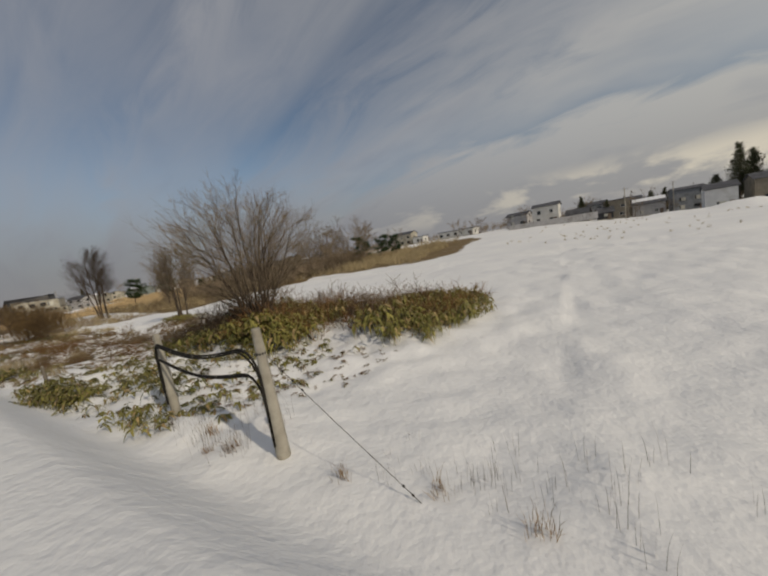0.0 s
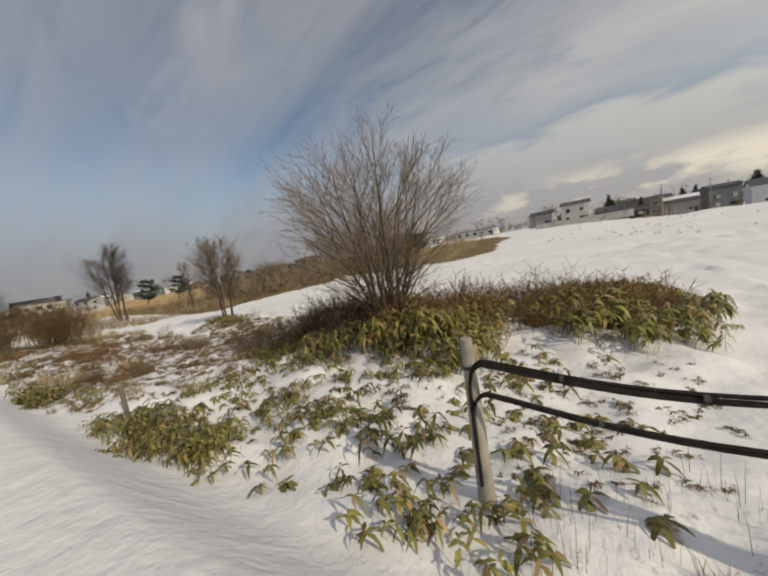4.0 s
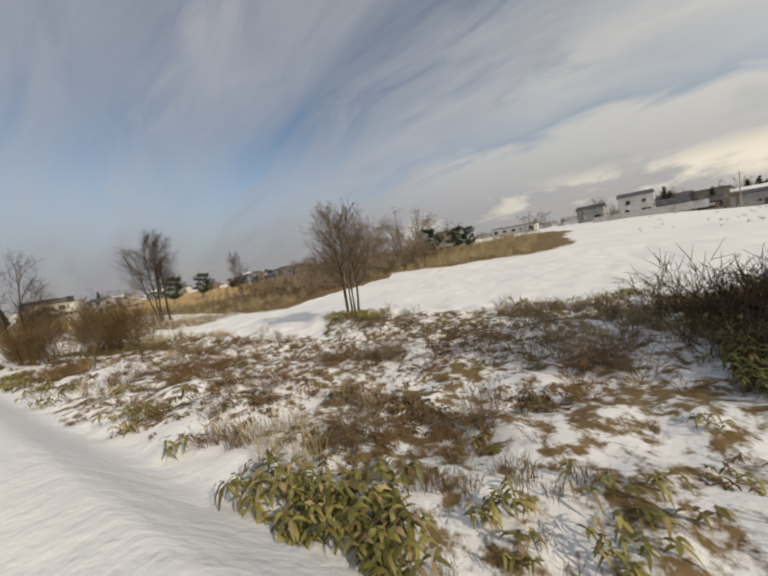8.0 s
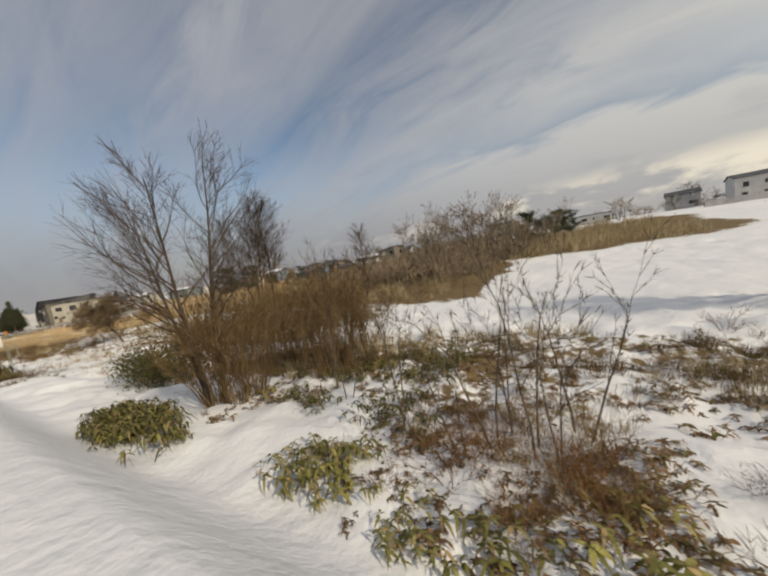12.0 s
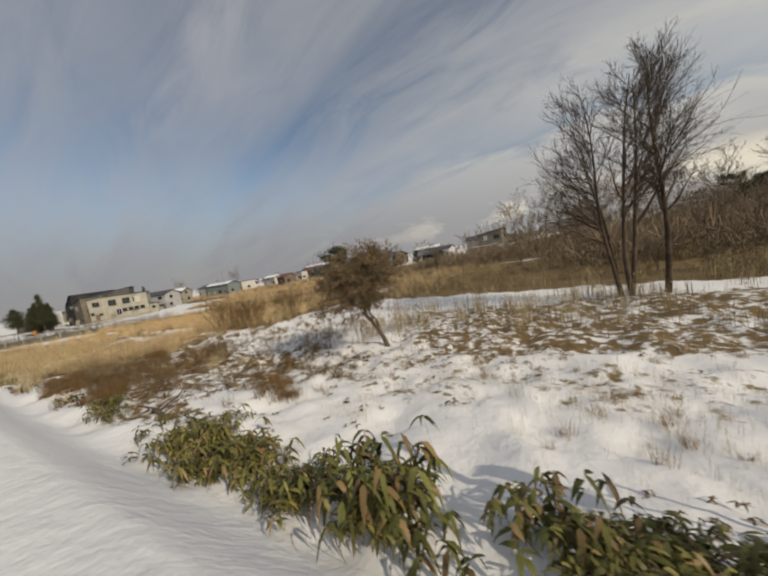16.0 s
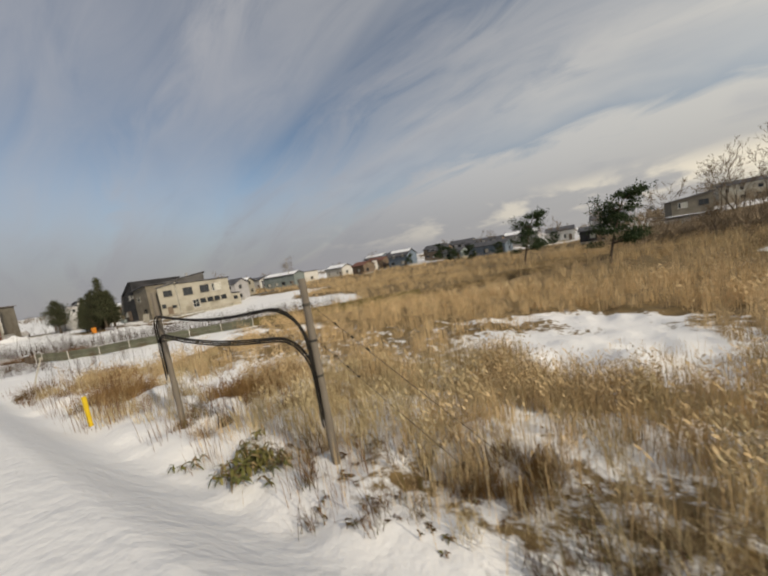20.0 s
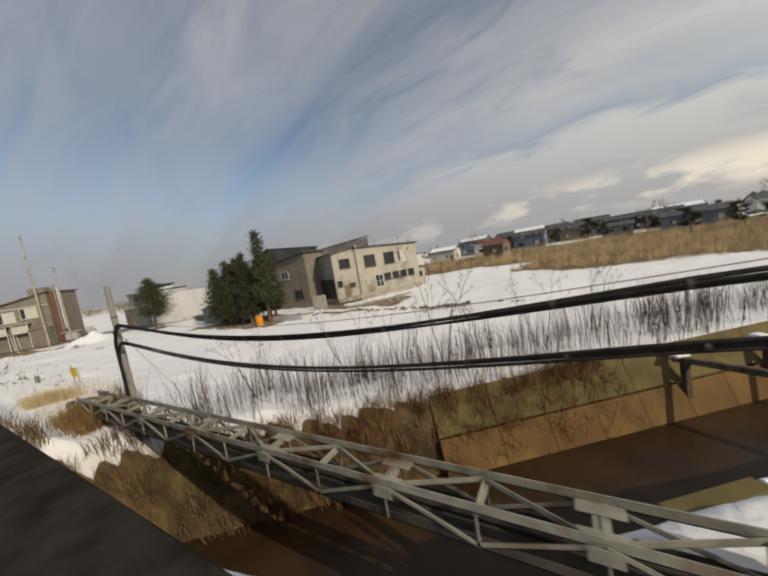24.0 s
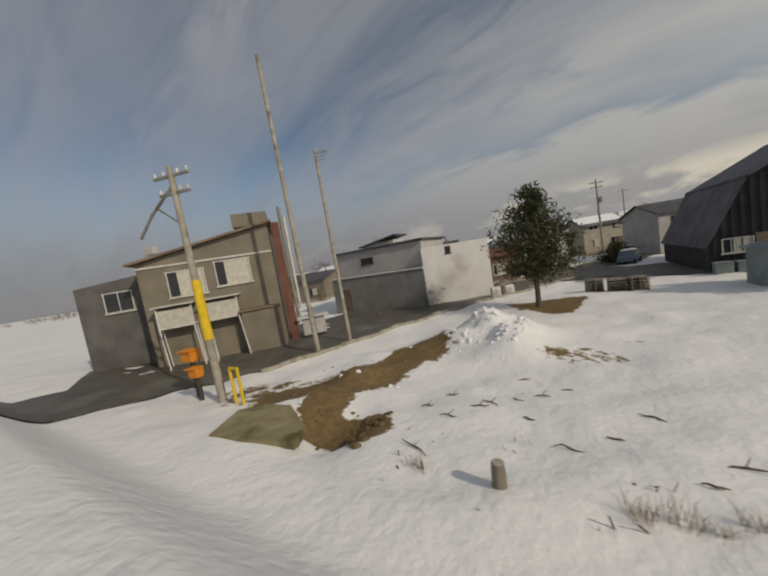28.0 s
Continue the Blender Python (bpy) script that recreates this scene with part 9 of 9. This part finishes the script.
bent = bare_tree("bent_sapling", on(-41.1, 6.7), tree_arrays(131, 2.0, 3, 0.7, 3, 0.03, 0.25, 3, 0.02, 0.55, 1, 0.1, 0.006, (0.4, 0.9), 0.75), "dark crooked sapling leaning over snow", "")
pl = np.concatenate([strewn(97, 90, -235.4, -232.2, 4.9, 6.6), strewn(98, 60, -238.6, -234.0, 6.6, 12.6, lambda x, y: np.clip(0.2 + ripple(x, y, 1.0), 0, 1))])
stuff("soil_clods", LUMP, pl, (0.04, 0.16), M["mud"], "dark clods of turned soil", "soil", 97, 0.02)
pl = strewn(99, 50, -235.0, -232.4, 5.0, 6.4)
stuff("clod_grass", STALK, pl, (0.2, 0.45), M["withered"], "withered stems among soil clods", "dead grass", 99)

# denser brown scrub and dark leaf clumps between the line and the white field
pl = np.concatenate([strewn(201, 260, -36, -20.5, 8.6, 20, lambda x, y: np.clip(0.2 + 0.9 * ripple(x, y, 2.6), 0, 1)), strewn(210, 120, -28.5, -21.5, 10.5, 20.5, lambda x, y: np.clip(0.55 + 0.7 * ripple(x, y, 1.7), 0, 1)), strewn(202, 16, -33.0, -31.0, 10.5, 12.0), strewn(203, 12, -24.8, -22.8, 9.4, 11.0)])
stuff("field_scrub", MID_SHRUB, pl, (0.45, 0.9), M["woodtwig"], "low purple-brown scrub standing in patchy snow", "scrub", 201)
pl = np.concatenate([strewn(204, 16, x - 0.7, x + 0.7, y - 0.5, y + 0.5) for x, y in ((-26.8, 5.9), (-29.1, 4.6), (-30.5, 6.9), (-28.6, 6.7), (-27.7, 6.4), (-23.8, 10.2), (-31.9, 11.0), (-25.2, 7.6), (-33.2, 5.6), (-36.4, 6.8))])
pl += np.random.default_rng(205).normal(0, 0.2, pl.shape) * np.array([1, 1, 0])
stuff("dark_clumps", LITTER, pl, (0.8, 1.5), M["withered"], "dark withered leaf clumps breaking through snow", "dead grass", 204)
pl = np.concatenate([strewn(206, 10, x - 0.6, x + 0.6, y - 0.5, y + 0.5) for x, y in ((-26.8, 5.9), (-29.1, 4.6), (-24.0, 10.0), (-31.9, 11.0))])
stuff("clump_scrub", MID_SHRUB, pl, (0.45, 0.75), M["scrub_twig"], "brown stems among dark leaf clumps", "scrub", 206)
# dry grass before the river girder's end
pl = np.concatenate([strewn(207, 46, -190.4, -187.4, 2.5, 3.6), strewn(208, 20, -189.6, -188.0, 3.4, 4.3)])
stuff("girder_grass", TUFT, pl, (0.9, 1.5), M["dead"], "tall dead grass at the girder's end", "dead grass", 207)
# dark tufts and litter among the stubble by the broad tree
pl = np.concatenate([strewn(209, 18, x - 0.6, x + 0.6, y - 0.5, y + 0.5) for x, y in ((-110.8, 10.3), (-109.2, 9.6), (-107.6, 9.2), (-102.6, 7.2), (-101.0, 4.6), (-100.0, 4.0), (-93.9, 7.5), (-92.7, 6.6))])
stuff("russet_mats", TUFT, pl, (0.6, 1.0), M["dead"], "matted russet grass in thin snow", "dead grass", 209)
spots = [(-94.1, 3.8), (-93.6, 4.2), (-93.0, 4.3), (-92.5, 4.6), (-92.1, 4.4), (-91.8, 4.8), (-93.3, 3.9), (-92.8, 4.0)]
clumps("bamboo_clump", dark_m, spots, (0.55, 0.85), "olive bamboo grass clump half buried in snow", "bamboo grass", "dark bamboo clumps", 211)
pl = strewn(212, 420, -100, -88, 3.6, 12, lambda x, y: np.clip(0.3 + 0.9 * ripple(x, y, 1.6), 0, 1))
stuff("broken_leaves", LITTER, pl, (0.35, 0.7), M["withered"], "small withered leaf tufts poking through snow", "dead grass", 212)
pl = strewn(213, 90, -28.5, -20.5, 18.5, 22.5, lambda x, y: np.clip(0.6 + ripple(x, y, 1.8), 0, 1))
stuff("field_edge_bamboo", SASA, pl, (0.6, 1.0), M["leaf"], "olive bamboo grass along the edge of the white field", "bamboo grass", 213)
# brown clumps and bent stems in the snow before the coppice
CLUMP = ((-52.8, 5.3), (-47.4, 3.7), (-46.8, 8.9), (-48.7, 5.7), (-52.2, 6.9), (-46.8, 5.0), (-45.4, 4.2), (-45.3, 6.2), (-49.1, 4.7), (-50.3, 3.6), (-46.7, 10.8), (-48.0, 8.4), (-40.5, 8.6), (-40.5, 7.4), (-41.1, 7.3), (-39.7, 10.3), (-43.2, 7.5), (-42.8, 6.5))
pl = np.concatenate([strewn(220 + i, 9, x - 0.5, x + 0.5, y - 0.35, y + 0.35) for i, (x, y) in enumerate(CLUMP)])
stuff("brown_leaf_clumps", LITTER, pl, (0.6, 1.2), M["withered"], "brown and olive leaf clumps breaking through snow", "dead grass", 220)
pl = np.concatenate([strewn(250 + i, 3, x - 0.4, x + 0.4, y - 0.3, y + 0.3) for i, (x, y) in enumerate(CLUMP[6:])])
stuff("clump_stems", MID_SHRUB, pl, (0.3, 0.65), M["scrub_twig"], "brown stems standing among leaf clumps", "scrub", 250)
# russet bushes at the corner of the reeds, and more dry stems along the line
for i, (x, y) in enumerate(((-113.8, 24.6), (-112.2, 20.8), (-109.7, 22.7), (-111.7, 18.8), (-108.6, 22.2))):
    again(COP[1 + i % 2], x, y, 0.62 + 0.08 * (i % 3), i * 1.9)
pl = strewn(270, 900, -136, -111, 3.4, 12.5, lambda x, y: np.clip(0.55 + 0.7 * ripple(x, y, 2.4), 0, 1))
stuff("tan_stems", STUBBLE, pl, (0.5, 1.0), M["reed"], "tan dry stems over thin snow", "reeds", 270)
pl = strewn(271, 330, -134, -116, 6.0, 15, lambda x, y: np.clip(0.4 + 0.9 * ripple(x, y, 3.0), 0, 1))
stuff("tan_reeds", REED, pl, (0.35, 0.6), M["reed"], "low tan reeds at the edge of the reed bed", "reeds", 271)
# brown mats and reed clumps where the snow thins out
pl = np.concatenate([strewn(280 + i, 22, x - 1.0, x + 1.0, y - 0.6, y + 0.6) for i, (x, y) in enumerate(((-107.7, 8.5), (-105.3, 10.3), (-106.6, 7.3), (-104.1, 6.0), (-110.6, 7.3), (-111.2, 4.9), (-113.4, 5.7), (-109.0, 9.6), (-103.4, 5.2)))])
stuff("brown_mats", TUFT, pl, (0.5, 1.0), M["withered"], "brown matted grass in thin snow", "dead grass", 280)
pl = np.concatenate([strewn(290, 150, -151, -141.5, 4.6, 10.5, lambda x, y: np.clip(0.6 + 0.9 * ripple(x, y, 2.0), 0, 1)), strewn(291, 60, -137.8, -134.6, 6.8, 9.0), strewn(292, 240, -122, -110, 8, 17.5, lambda x, y: np.clip(0.6 + 0.8 * ripple(x, y, 2.6), 0, 1))])
stuff("reed_clumps", REED, pl, (0.45, 0.8), M["reed"], "tan reed clumps standing in snow", "reeds", 290)
for i, (x, y) in enumerate(((-113.5, 18.5), (-111.6, 17.8), (-112.6, 16.8), (-110.4, 18.6))):
    again(COP[1 + i % 2], x, y, 0.75 + 0.07 * i, i * 2.3)
# dark bamboo grass before the many-stemmed tree, and grass on the steep river bank
pl = strewn(300, 260, -21.5, -13.5, 7.6, 11.0, lambda x, y: np.clip(0.55 + 0.9 * ripple(x, y, 1.5), 0, 1))
stuff("tree_bamboo", SASA_TALL, pl, (0.6, 1.05), M["darkleaf"], "dark bamboo grass crowding the foot of a tree", "bamboo grass", 300, lump=0.4)
steep = lambda x, y: np.where((np.abs(to_line(x, y, RIVER)[0] - 2.45) < 0.4) & (to_line(x, y, RIVER)[1] > 0), 0.9, 0.0)
pl = strewn(301, 3600, -184, -172, 4.4, 12, steep)
stuff("steep_bank_grass", TUFT, pl[:330], (0.8, 1.4), M["redtwig"], "rusty brown grass hanging on the steep river bank", "dead grass", 301, 0.05)
# brown brushwood behind and beside the many-stemmed tree
pl = np.concatenate([strewn(310, 90, -24, -12.5, 13.5, 20.5, lambda x, y: np.clip(0.5 + 0.9 * ripple(x, y, 2.2), 0, 1)), strewn(311, 26, -13.5, -8.5, 15.0, 19.0)])
stuff("brushwood", MID_SHRUB, pl, (0.9, 1.7), M["scrub_twig"], "olive-brown brushwood behind a many-stemmed tree", "scrub", 310, lump=0.4)
# low brown undergrowth at the foot of the saplings, and along the scrub's near edge
pl = np.concatenate([strewn(320, 60, -52.6, -49.2, 3.6, 6.6), strewn(321, 40, -41.8, -39.4, 6.6, 9.4), strewn(322, 60, -35, -25, 3.4, 7.5, lambda x, y: np.clip(ripple(x, y, 1.8) + 0.2, 0, 1))])
stuff("undergrowth", MID_SHRUB, pl, (0.3, 0.62), M["redtwig"], "low russet undergrowth standing in snow", "scrub", 320)
pl = np.concatenate([strewn(323, 90, -36, -21, 3.2, 9.5, lambda x, y: np.clip(ripple(x, y, 2.0) * 1.6, 0, 1)), strewn(324, 40, -48, -38, 3.6, 9.5, lambda x, y: np.clip(ripple(x, y, 2.0) * 1.6, 0, 1))])
stuff("olive_scrub", SHRUB, pl, (0.3, 0.6), M["scrub_twig"], "low olive-brown scrub breaking through snow", "scrub", 323)
# the reed bed's ragged fringe towards the line
pl = strewn(330, 900, -129, -111, 4.2, 12.5, lambda x, y: np.clip(0.75 + 0.7 * ripple(x, y, 3.0) - 0.7 * np.exp(-((x + 124.5) / 4.5) ** 2 - ((y - 13.2) / 3.0) ** 2), 0, 1) * ease(y - 0.12 * (x + 118), 3.6, 6.0))
stuff("reed_fringe", REED, pl, (0.4, 0.72), M["reed"], "pale tan reeds thinning out towards the line", "reeds", 330)
# a ridge of dark turned soil along the field before the farmhouse, and tan tufts beside the sign
pl = strewn(340, 260, -199, -177, 24.7, 25.9, lambda x, y: np.clip(0.55 + 0.8 * ripple(x, y, 1.6), 0, 1))
stuff("soil_ridge", LUMP, pl, (0.08, 0.26), M["mud"], "dark clods of soil in a low ridge through snow", "soil", 340, 0.02)
pl = strewn(341, 46, -196.4, -194.2, 2.7, 4.3)
stuff("sign_tufts", TUFT, pl, (0.7, 1.2), M["straw"], "tan dry tufts beside a sign", "dry grass", 341)
# brown scrub and tussocks over the thin snow between the reeds and the wood
spread_out = lambda x, y: np.clip(0.4 + 0.9 * ripple(x, y, 2.4), 0, 1)
pl = strewn(350, 300, -111.5, -100, 4.6, 14, spread_out)
stuff("thin_snow_scrub", MID_SHRUB, pl, (0.3, 0.65), M["redtwig"], "low russet scrub standing in thin snow", "scrub", 350)
pl = strewn(351, 800, -112, -96, 4.6, 22, spread_out)
stuff("thin_snow_tussocks", TUFT, pl, (0.5, 0.95), M["withered"], "withered tussocks standing in thin snow", "dead grass", 351)
pl = strewn(352, 420, -108, -92, 12, 26, lambda x, y: np.clip(0.5 + 0.8 * ripple(x, y, 3.0), 0, 1))
stuff("thin_snow_whips", WHIP, pl, (0.35, 0.7), M["scrub_twig"], "thin brown whips standing in snow", "saplings", 352)
# darker brown and olive patches over the scrub between the thicket and the white field
dense = lambda x, y: np.clip(1.3 * ripple(x, y, 1.9) + 0.15, 0, 1)
pl = strewn(360, 230, -34, -19.5, 4.6, 13.5, dense)
stuff("russet_patches", MID_SHRUB, pl, (0.28, 0.55), M["redtwig"], "russet stems in dense patches through snow", "scrub", 360)
pl = strewn(361, 320, -36, -19.5, 4.2, 13.5, dense)
stuff("olive_patches", LITTER, pl, (0.7, 1.2), M["withered"], "olive-brown leaf patches through snow", "dead grass", 361)
